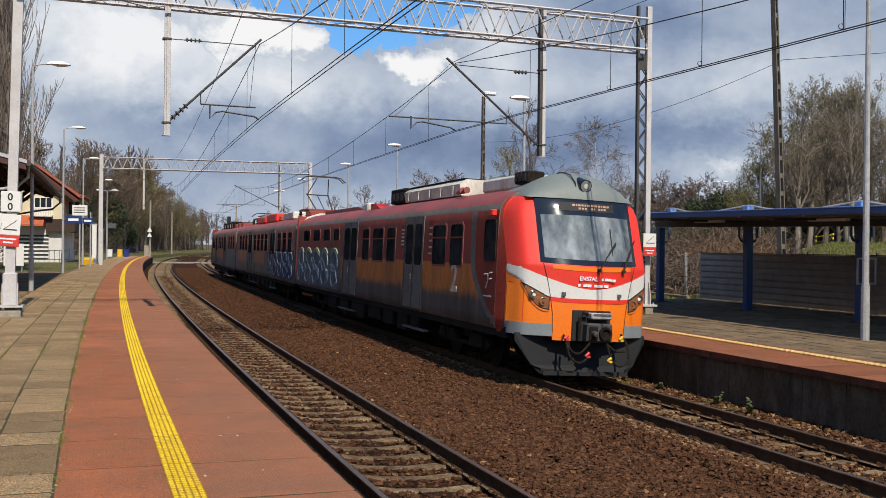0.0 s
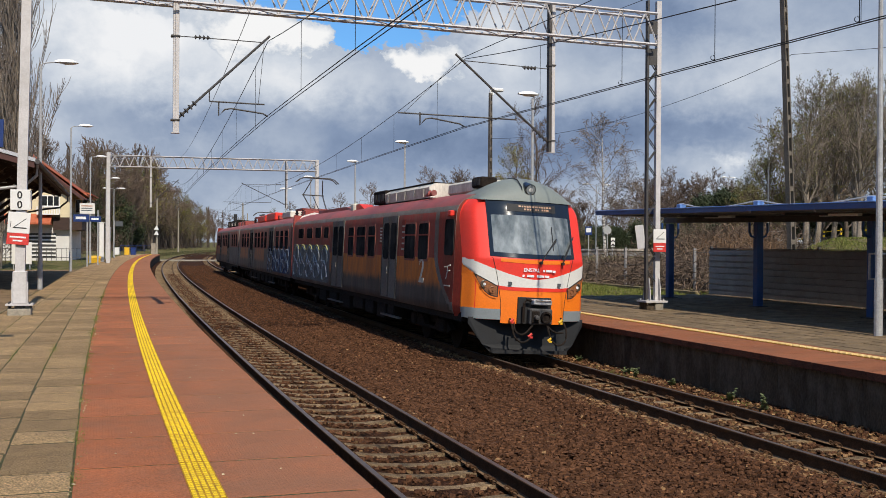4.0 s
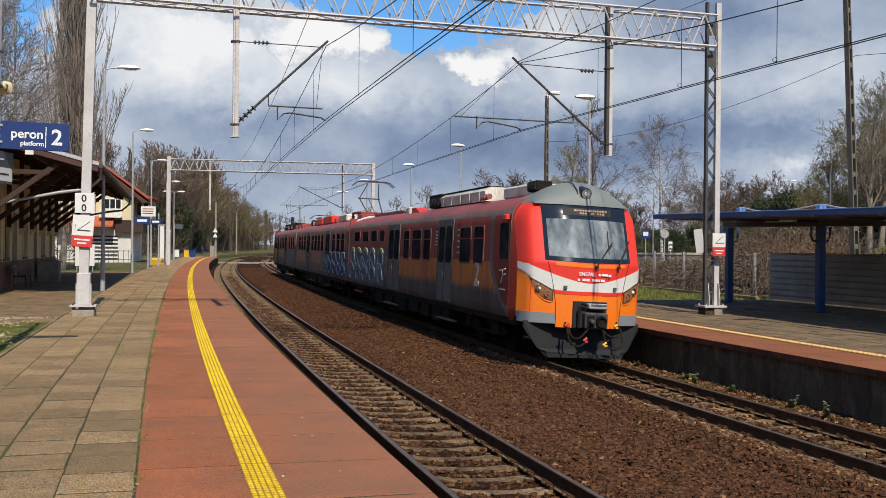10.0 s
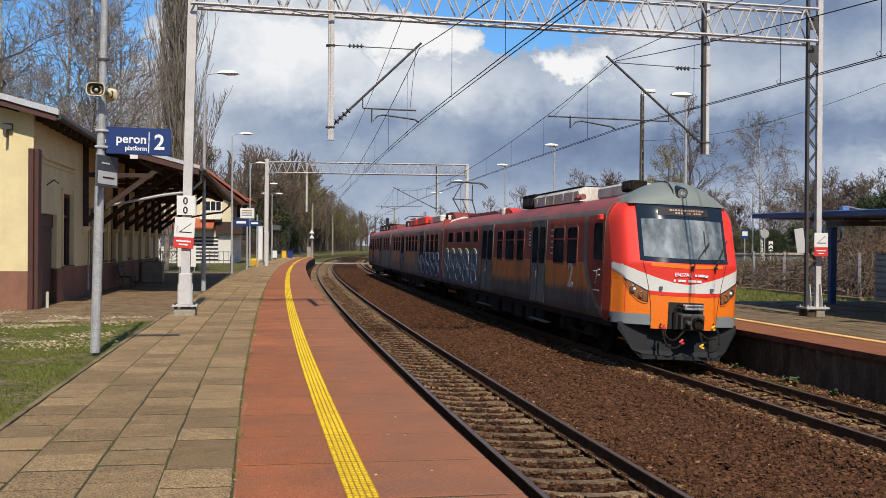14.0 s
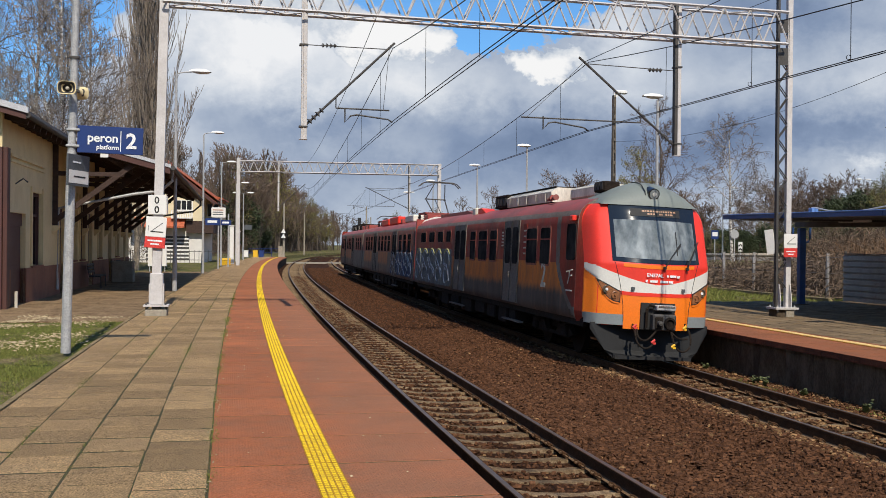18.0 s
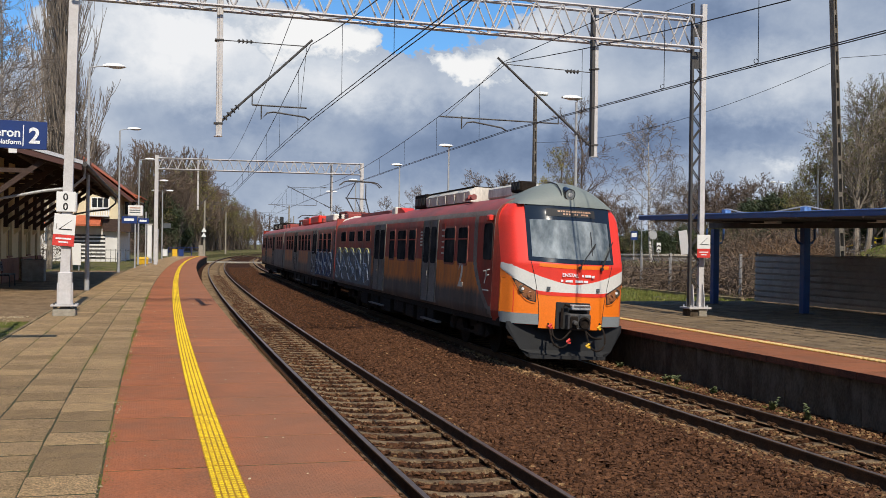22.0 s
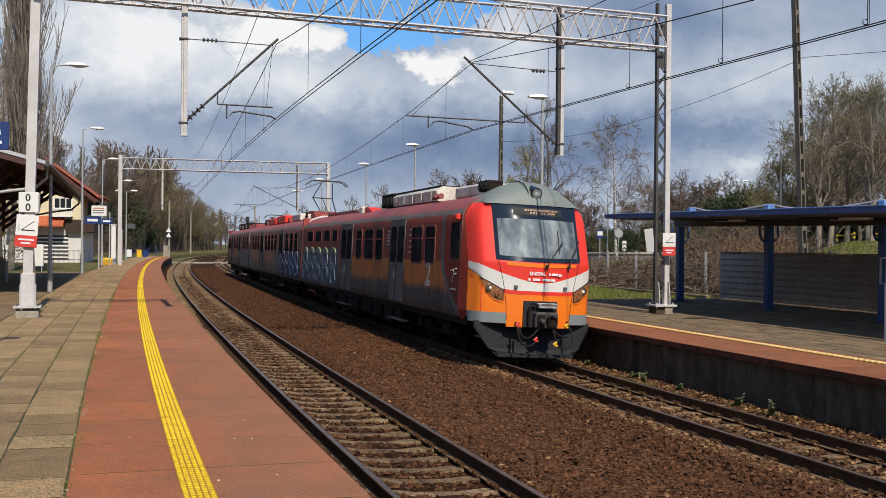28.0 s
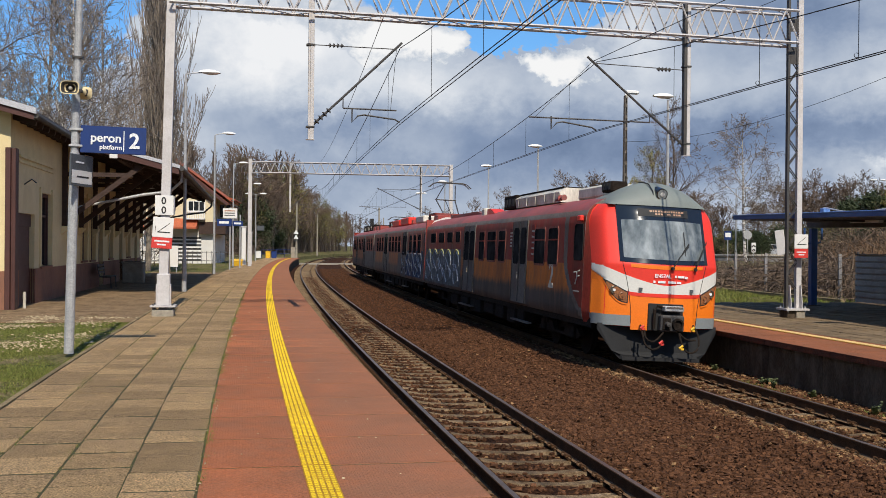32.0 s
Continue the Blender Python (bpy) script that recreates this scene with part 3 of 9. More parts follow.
LENS = mat("headlamp lens", (0.2025, 0.1596, 0.1152), 0.1, 0.6, other=(0.1, 0.085, 0.065), scale=20, vary=0.6, bump=0)
AMBER = mat("amber lamp glass", (0.3, 0.121, 0.0495), 0.2, other=(0.112, 0.049, 0.0245), scale=12, vary=0.5, bump=0)
YELLOW_CAP = mat("yellow plastic", (0.72, 0.42, 0.02), 0.5, vary=0.3, bump=0.02)
LED = glow("amber display segments", (0.42, 0.24, 0.15), 0.03)
CAR_WHITE = mat("white car paint", (0.75, 0.75, 0.74), 0.25, vary=0.2, bump=0, spec=0.7)
CAR_SILVER = mat("silver car paint", (0.5, 0.51, 0.52), 0.3, 0.4, vary=0.2, bump=0)
LAMP_GLASS = mat("white lamp bowl", (0.78, 0.78, 0.76), 0.35, vary=0.2, bump=0)


# ---- mesh helpers ----
def part(name, bm, material, parent=None, label="", smooth=False, at_=None, weld=False):
    """Link a bmesh as one mesh object, under a thing or a part if one is given."""
    if weld:
        bmesh.ops.remove_doubles(bm, verts=bm.verts, dist=1e-4)
    me = bpy.data.meshes.new(name)
    bm.to_mesh(me)
    bm.free()
    for m in material if isinstance(material, (list, tuple)) else (material,):
        me.materials.append(m)
    if smooth:
        me.polygons.foreach_set("use_smooth", [True] * len(me.polygons))
        me.set_sharp_from_angle(angle=radians(38))
    ob = new(name, me)
    if parent is not None:
        ob.parent = parent
    if at_ is not None:
        ob.matrix_basis = at_
    if label:
        ob["label"] = label
    return ob


def thing(name, m, label, category, group="", kind=""):
    ob = new(name)
    ob.empty_display_size = 0.2
    ob.matrix_basis = m
    return tagged(ob, label, category, group, kind)


def add_box(bm, x0, x1, y0, y1, z0, z1, m=None, bevel=0.0, mi=0):
    if x1 < x0: x0, x1 = x1, x0
    if y1 < y0: y0, y1 = y1, y0
    if z1 < z0: z0, z1 = z1, z0
    vs = [Vector((x, y, z)) for z in (z0, z1) for y in (y0, y1) for x in (x0, x1)]
    if m is not None:
        vs = [m @ v for v in vs]
    vs = [bm.verts.new(v) for v in vs]
    fs = [bm.faces.new([vs[i] for i in q]) for q in ((0, 2, 3, 1), (4, 5, 7, 6), (0, 1, 5, 4), (2, 6, 7, 3), (0, 4, 6, 2), (1, 3, 7, 5))]
    for f in fs:
        f.material_index = mi
    if bevel:
        es = list({e for f in fs for e in f.edges})
        bmesh.ops.bevel(bm, geom=es, offset=bevel, segments=1, affect="EDGES", profile=0.5)
    return bm


def box(x0, x1, y0, y1, z0, z1, bevel=0.0, m=None):
    return add_box(bmesh.new(), x0, x1, y0, y1, z0, z1, m, bevel)


def add_tube(bm, a, b, r0, r1=None, n=8, cap=True):
    a, b = Vector(a), Vector(b)
    r1 = r0 if r1 is None else r1
    d = (b - a).normalized()
    u = d.orthogonal().normalized()
    v = d.cross(u)
    rings = []
    for c, r in ((a, r0), (b, r1)):
        rings.append([bm.verts.new(c + (u * math.cos(t) + v * math.sin(t)) * r) for t in (2 * math.pi * (i + 0.5) / n for i in range(n))])
    for i in range(n):
        bm.faces.new((rings[0][i], rings[0][(i + 1) % n], rings[1][(i + 1) % n], rings[1][i]))
    if cap:
        bm.faces.new(rings[0][::-1])
        bm.faces.new(rings[1])
    return bm


def tube(a, b, r0, r1=None, n=8):
    return add_tube(bmesh.new(), a, b, r0, r1, n)


def add_path(bm, pts, r, n=6):
    """A bent rod through the points."""
    pts = [Vector(p) for p in pts]
    rings = []
    for i, p in enumerate(pts):
        d = (pts[min(i + 1, len(pts) - 1)] - pts[max(i - 1, 0)]).normalized()
        ref = Vector((0, 0, 1)) if abs(d.z) < 0.9 else Vector((1, 0, 0))
        u = d.cross(ref).normalized()
        v = u.cross(d)
        rings.append([bm.verts.new(p + (u * math.cos(t) + v * math.sin(t)) * r) for t in (2 * math.pi * k / n for k in range(n))])
    for a, b in zip(rings, rings[1:]):
        for i in range(n):
            bm.faces.new((a[i], a[(i + 1) % n], b[(i + 1) % n], b[i]))
    bm.faces.new(rings[0][::-1])
    bm.faces.new(rings[-1])
    return bm


def rod(pts, r, n=6):
    return add_path(bmesh.new(), pts, r, n)


def add_lathe(bm, profile, n=16, m=None):
    """Turn a profile of (radius, z) round the z axis."""
    rings = []
    for r, z in profile:
        ring = [Vector((r * math.cos(2 * math.pi * i / n), r * math.sin(2 * math.pi * i / n), z)) for i in range(n)]
        rings.append([bm.verts.new(m @ v if m is not None else v) for v in ring])
    for a, b in zip(rings, rings[1:]):
        for i in range(n):
            bm.faces.new((a[i], a[(i + 1) % n], b[(i + 1) % n], b[i]))
    bm.faces.new(rings[0][::-1])
    bm.faces.new(rings[-1])
    return bm


def prism(outline, x0, x1, axis="x"):
    """An outline of (a, b) pairs drawn out along an axis."""
    bm = bmesh.new()
    def p(a, b, t):
        return {"x": (t, a, b), "y": (a, t, b), "z": (a, b, t)}[axis]
    r0 = [bm.verts.new(p(a, b, x0)) for a, b in outline]
    r1 = [bm.verts.new(p(a, b, x1)) for a, b in outline]
    n = len(outline)
    for i in range(n):
        bm.faces.new((r0[i], r0[(i + 1) % n], r1[(i + 1) % n], r1[i]))
    bm.faces.new(r0[::-1])
    bm.faces.new(r1)
    bmesh.ops.recalc_face_normals(bm, faces=bm.faces)
    return bm


def sweep(profile, s0, s1, step=1.0, closed=True, lat=0.0):
    """A cross-section of (lat, z) drawn along the railway."""
    bm = bmesh.new()
    n = max(1, round((s1 - s0) / step))
    prev = None
    for k in range(n + 1):
        s = s0 + (s1 - s0) * k / n
        ring = [bm.verts.new(at(s, lat + l, z)) for l, z in profile]
        if prev:
            for i in range(len(ring) if closed else len(ring) - 1):
                j = (i + 1) % len(ring)
                bm.faces.new((prev[i], prev[j], ring[j], ring[i]))
        elif closed:
            bm.faces.new(ring)
        prev = ring
    if closed:
        bm.faces.new(prev[::-1])
    bmesh.ops.recalc_face_normals(bm, faces=bm.faces)
    return bm


def raw(name, verts, faces, material, parent=None, label=""):
    """A large mesh straight from arrays."""
    me = bpy.data.meshes.new(name)
    me.from_pydata(verts, [], faces)
    me.materials.append(material)
    ob = new(name, me)
    if parent is not None:
        ob.parent = parent
    if label:
        ob["label"] = label
    return ob


def text(name, words, size, material, parent, m, align="CENTER", squeeze=1.0, depth=0.004):
    cu = bpy.data.curves.new(name, "FONT")
    cu.body, cu.size, cu.align_x, cu.align_y, cu.extrude = words, size, align, "CENTER", depth
    cu.resolution_u = 3
    cu.offset = size * 0.022
    tmp = bpy.data.objects.new(name, cu)
    scene.collection.objects.link(tmp)
    me = bpy.data.meshes.new_from_object(tmp.evaluated_get(bpy.context.evaluated_depsgraph_get()))
    bpy.data.objects.remove(tmp)
    me.materials.clear()
    me.materials.append(material)
    ob = new(name, me)
    ob.parent = parent
    ob.matrix_basis = m @ Matrix.Diagonal((squeeze, 1, 1, 1))
    return ob


UPRIGHT = Matrix.Rotation(radians(90), 4, "X")   # lettering that faces -y


# ---- the ground, the formation and the two tracks ----
FAR_Z = -0.08        # top of the far platform
EDGE = -1.70         # near platform edge
FAR_EDGE = 6.74


def hill(x, y):
    """The bank that lifts the road at its bend."""
    a = min(1.0, max(0.0, (math.degrees(math.atan2(x, y)) - 25.5) / 3.5))
    d = min(1.0, max(0.0, (math.hypot(x, y) - 42) / 30)) * min(1.0, max(0.0, (190 - math.hypot(x, y)) / 80))
    return 1.5 * a * a * (3 - 2 * a) * d * d * (3 - 2 * d) if y > 0 else 0.0


def make_ground():
    """One sheet from horizon to horizon: lawn level on the station side, the sunken trackbed, rising land beyond the far platform."""
    prof = [(-900, 1.0), (-220, 0.3), (-60, 0.05), (-30, 0.0), (-16, -0.03), (-11, -0.04), (-9, -0.04), (-5.85, -0.05), (-5.6, -0.5), (-5.4, -1.12), (-1.5, -1.12), (0, -1.1), (7.2, -1.1), (7.6, -1.1),
            (11.2, -0.9), (12.0, -0.2), (17.4, -0.2), (18.1, -0.2), (21, -0.05), (24, 0.15), (27, 0.35), (31, 0.47), (36, 0.6), (41, 0.63), (46, 0.68), (52, 0.72), (60, 0.8), (80, 1.0), (160, 1.6), (400, 3.0), (900, 4.0)]
    ways = [-1400, -800, -400, -200, -120, -80] + list(range(-60, 320, 4)) + [330, 360, 420, 520, 700, 1000, 1500, 2100, 2900]
    verts, faces = [], []
    for s in ways:
        fade = 1.0 if s < 150 else max(0.0, 1 - (s - 150) / 60)
        for l, z in prof:
            zz = z if l > -5.7 else z * fade + (1 - fade) * max(-0.75, min(0.1, -0.75 - (l + 6.5) * 0.16))
            wob = 0.0 if -6.2 < l < 17 else 0.05 * math.sin(s * 0.31 + l * 0.7) + 0.04 * math.sin(s * 0.13 - l)
            p = at(s, l, zz + wob * (0.3 if abs(l) < 40 else 2))
            verts.append(p + Vector((0, 0, hill(p.x, p.y))))
    n = len(prof)
    for a in range(len(ways) - 1):
        for b in range(n - 1):
            faces.append((a * n + b, a * n + b + 1, (a + 1) * n + b + 1, (a + 1) * n + b))
    ob = raw("ground", verts, faces, GRASS_SOIL)
    tagged(ob, "patchy spring lawn and bare trodden soil", "ground", kind="structure")


make_ground()


def bed_height(lat):
    """Crown of the ballast across the formation."""
    pts = [(-1.75, -0.95), (-0.9, -0.95), (-0.66, -0.945), (0, -0.999), (0.66, -1.018), (0.86, -0.998), (1.0, -0.985), (1.4, -0.965), (1.9, -1.0), (2.6, -1.0), (3.4, -0.97), (3.75, -0.872), (4.08, -0.868), (4.22, -0.905), (4.45, -0.945), (SEP, -0.968), (5.7, -1.012), (5.95, -1.0), (6.2, -0.975), (6.6, -0.93), (7.2, -0.87)]
    return float(np.interp(lat, [p[0] for p in pts], [p[1] for p in pts]))


def make_bed():
    lats = np.linspace(-1.75, 7.2, 60)
    bm = sweep([(l, bed_height(l) + 0.012 * math.sin(l * 9)) for l in lats], -20, 230, 1.0, closed=False)
    tagged(part("ballast_bed", bm, BALLAST_BED), "rust-brown ballast bed between the platforms", "ballast", kind="structure")


make_bed()
RAIL_PROFILE = [(-0.075, -0.172), (0.075, -0.172), (0.075, -0.160), (0.012, -0.145), (0.009, -0.045), (0.036, -0.034), (0.036, -0.006), (0.029, 0.0), (-0.029, 0.0), (-0.036, -0.006), (-0.036, -0.034), (-0.009, -0.045), (-0.012, -0.145), (-0.075, -0.160)]


def make_track(lat, name, label):
    base = thing(name, Matrix.Identity(4), label, "railway track", "station tracks")
    for g in (-0.7535, 0.7535):
        z = RAIL_Z - CANT * g
        bm = sweep([(g + x, z + y) for x, y in RAIL_PROFILE], -18, 300, 1.5, lat=lat)
        for f in bm.faces:
            if f.normal.z > 0.9 and abs(f.calc_center_median().z - z) < 0.003:
                f.material_index = 1
            elif f.normal.z > 0.5 and f.calc_center_median().z < z - 0.14:
                f.material_index = 2
        part("rail", bm, (RUST, RAIL_TOP, RAIL_FOOT), base, "rust-brown rail with a worn head")
    # sleepers dished in the middle
    outline = []
    for x, zt in ((-1.3, 0.0), (-0.95, -0.002), (-0.55, -0.012), (-0.25, -0.045), (0.25, -0.045), (0.55, -0.012), (0.95, -0.002), (1.3, 0.0)):
        outline.append((x, zt))
    sl = bmesh.new()
    cols = []
    for x, zt in outline:
        cols.append([sl.verts.new((x, y, z)) for y, z in ((-0.14, -0.2), (-0.075, zt), (0.075, zt), (0.14, -0.2))])
    for a, b in zip(cols, cols[1:]):
        for i in range(3):
            sl.faces.new((a[i], b[i], b[i + 1], a[i + 1]))
    sl.faces.new(cols[0])
    sl.faces.new(cols[-1][::-1])
    bmesh.ops.recalc_face_normals(sl, faces=sl.faces)
    me = bpy.data.meshes.new("sleeper")
    sl.to_mesh(me)
    sl.free()
    me.materials.append(SLEEPER)
    clip = bmesh.new()
    for side in (-1, 1):
        # a bent spring clip: two loops standing beside the rail foot
        for d in (-1, 1):
            add_path(clip, [(side * 0.062, d * 0.075, 0.015), (side * 0.10, d * 0.085, 0.05), (side * 0.15, d * 0.07, 0.065), (side * 0.165, d * 0.045, 0.04), (side * 0.13, d * 0.02, 0.015), (side * 0.075, d * 0.012, 0.03)], 0.011, 5)
        add_tube(clip, (side * 0.115, 0, -0.01), (side * 0.115, 0, 0.06), 0.017, n=6)
    add_box(clip, -0.11, 0.11, -0.07, 0.07, -0.02, -0.004)
    cm = bpy.data.meshes.new("rail_clip")
    clip.to_mesh(cm)
    clip.free()
    cm.materials.append(RUST)
    rng = random.Random(int(lat * 10) + 5)
    s = -9.2
    count = 0
    rest_v, rest_f = [], []
    while s < 190:
        m = spot(s + rng.uniform(-0.015, 0.015), lat, RAIL_Z - 0.176 + rng.uniform(-0.006, 0.003), rng.uniform(-0.6, 0.6)) @ Matrix.Rotation(math.atan(CANT), 4, "Y")
        if s > 2.8 and count < 200:
            ob = new("sleeper", me)
            ob.parent = base
            ob.matrix_basis = m
            if s < 40:
                for g in (-0.7535, 0.7535):
                    c = new("rail_clip", cm)
                    c.parent = base
                    c.matrix_basis = m @ Matrix.Translation((g, 0, 0.016))
        else:
            o = len(rest_v)
            rest_v += [m @ v.co for v in me.vertices]
            rest_f += [tuple(o + i for i in p.vertices) for p in me.polygons]
        count += 1
        s += 0.61
    tagged(raw("sleeper_rest", rest_v, rest_f, SLEEPER, base), kind="stuff")
    return base


make_track(0.0, "track_near", "rusty curved railway track on dished concrete sleepers")
make_track(SEP, "track_far", "rusty curved railway track beside the far platform wall")


# ---- the near platform's body ----
def make_platforms():
    body = sweep([(-5.78, -1.1), (-5.78, -0.001), (-3.69, -0.001), (-3.685, -0.005), (EDGE - 0.12, -0.005), (EDGE - 0.12, -1.1)], -25, 144, 1.5)
    base = tagged(part("platform_near", body, (MOSS,)), "platform bed with mossy joints under its slabs", "platform", kind="structure")
    # front wall in concrete panels
    s, k = 0.0, 0
    while s < 143:
        bm = sweep([(EDGE - 0.125, -1.1), (EDGE - 0.125, -0.08), (EDGE - 0.085, -0.08), (EDGE - 0.085, -1.1)], s + 0.01, min(s + 2.99, 144), 1.0)
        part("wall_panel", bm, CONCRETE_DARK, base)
        s += 3.0
    # concrete edging towards the lawn
    s = -6.0
    while s < 143:
        bm = sweep([(-5.868, -0.12), (-5.865, 0.006), (-5.795, 0.010), (-5.79, -0.12)], s + 0.006, s + 0.994, 0.5)
        part("kerb_stone", bm, KERB, base)
        s += 1.0
    far = sweep([(FAR_EDGE + 0.14, -1.1), (FAR_EDGE + 0.14, FAR_Z - 0.10), (18.0, FAR_Z - 0.10), (18.0, -0.5)], -25, 34, 1.5)
    strip = sweep([(FAR_EDGE + 0.14, -1.1), (FAR_EDGE + 0.14, FAR_Z - 0.10), (12.0, FAR_Z - 0.10), (12.0, -0.5)], 34.02, 140, 1.5)
    fb = tagged(part("platform_far", far, (MOSS,)), "bed of the far platform", "platform", kind="structure")
    part("platform_strip", strip, MOSS, fb)
    s = -10.0
    while s < 138:
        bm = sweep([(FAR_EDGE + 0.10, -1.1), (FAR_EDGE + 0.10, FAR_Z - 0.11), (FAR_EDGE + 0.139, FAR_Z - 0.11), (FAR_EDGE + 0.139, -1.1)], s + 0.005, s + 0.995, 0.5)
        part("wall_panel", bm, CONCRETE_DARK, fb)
        s += 1.0
    # edge slabs of the far platform
    s = -10.0
    while s < 138:
        bm = sweep([(FAR_EDGE, FAR_Z - 0.11), (FAR_EDGE, FAR_Z), (FAR_EDGE + 1.72, FAR_Z), (FAR_EDGE + 1.72, FAR_Z - 0.11)], s + 0.006, s + 1.194, 0.6)
        # Upright faces of the edge slab take a darker red.
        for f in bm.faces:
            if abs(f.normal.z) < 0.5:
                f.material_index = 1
        part("edge_slab", bm, (SLAB_RED, SLAB_RED_SIDE), fb)
        s += 1.2
    s = -10.0
    while s < 120:
        bm = sweep([(8.0, FAR_Z), (8.0, FAR_Z + 0.010), (8.20, FAR_Z + 0.010), (8.20, FAR_Z)], s + 0.004, s + 0.396, 0.4)
        for f in bm.faces:
            f.material_index = 1
        for i in range(2):
            for j in range(3):
                add_box(bm, -0.038, 0.038, -0.05, 0.05, 0.0, 0.014, m=spot(s + 0.07 + j * 0.13, 8.05 + i * 0.1, FAR_Z + 0.008))
        part("tactile_tile", bm, (TACTILE_PALE, TACTILE_BASE), fb)
        s += 0.4
    # block paving behind, joined
    rng = random.Random(4)
    verts, faces = [], []
    block = [(x, y, z) for z, ins in ((-0.07, 0.0), (0.0, 0.012)) for x, y in ((-0.194 + ins, -0.194 + ins), (0.194 - ins, -0.194 + ins), (0.194 - ins, 0.194 - ins), (-0.194 + ins, 0.194 - ins))]
    quads = [(4, 5, 6, 7)] + [(q, (q + 1) % 4, 4 + (q + 1) % 4, 4 + q) for q in range(4)]
    me = bpy.data.meshes.new("paving_block")
    me.from_pydata(block, [], quads)
    me.materials.append(PAVER_BLOCK)
    for i in range(150):
        for j in range(24):
            s0, l0 = 6.2 + i * 0.4 + (0.2 if j % 2 else 0.0), FAR_EDGE + 1.93 + j * 0.4
            if l0 > 17.8 or (s0 > 33.7 and l0 > 11.8):
                continue
            m = spot(s0, l0, FAR_Z + rng.uniform(-0.006, 0.006), rng.uniform(-0.5, 0.5))
            if j < 8 and 18.0 < s0 < 33.0:
                ob = new("paving_block", me)
                ob.parent = fb
                ob.matrix_basis = m
            else:
                o = len(verts)
                verts += [m @ Vector(v) for v in block]
                faces += [tuple(o + k for k in q) for q in quads]
    tagged(raw("paving_blocks", verts, faces, PAVER), "grey-brown block paving of the far platform", "paving", kind="stuff")
    bm = sweep([(FAR_EDGE + 1.73, FAR_Z - 0.05), (FAR_EDGE + 1.73, FAR_Z - 0.012), (11.95, FAR_Z - 0.012), (11.95, FAR_Z - 0.05)], 66.2, 140, 2.0)
    part("paving", bm, PAVER, fb)
    # the trodden apron by the station
    ap = sweep([(-9.9, -0.1), (-9.9, -0.012), (-5.87, -0.008), (-5.87, -0.1)], 24.5, 66, 1.0)
    tagged(part("pavement", ap, ASPHALT), "dusty worn asphalt apron under the station canopy", "pavement", kind="structure")
    cr = sweep([(-2.2, RAIL_Z - 0.2), (-2.2, RAIL_Z - 0.02), (7.0, RAIL_Z - 0.02), (7.0, RAIL_Z - 0.2)], 146.5, 149.5, 1.0)
    tagged(part("level_crossing", cr, CONCRETE), "pale concrete boardwalk crossing beyond the platform end", "crossing", kind="structure")


make_platforms()


# ---- overhead line: portals, cantilevers, wires ----
def lattice(bm, a, b, w, h, bays, up=Vector((0, 0, 1)), r=0.018, chord=0.035):
    """A box girder of angle bars from a to b, w wide and h high, below and beside the line a-b."""
    a, b = Vector(a), Vector(b)
    d = (b - a).normalized()
    side = d.cross(up).normalized()
    for i, j in ((-1, 0), (1, 0), (-1, -1), (1, -1)):
        o = side * (i * w / 2) + up * (j * h)
        add_tube(bm, a + o, b + o, chord, n=4)
    step = (b - a) / bays
    for k in range(bays):
        p, q, mid = a + step * k, a + step * (k + 1), a + step * (k + 0.5)
        for i in (-1, 1):
            o = side * (i * w / 2)
            add_tube(bm, p + o - up * h, mid + o, r, n=4, cap=False)
            add_tube(bm, mid + o, q + o - up * h, r, n=4, cap=False)
        s = 1 if k % 2 else -1
        add_tube(bm, p + side * (s * w / 2), q - side * (s * w / 2), r * 0.8, n=4, cap=False)
        add_tube(bm, p + side * (s * w / 2) - up * h, q - side * (s * w / 2) - up * h, r * 0.8, n=4, cap=False)


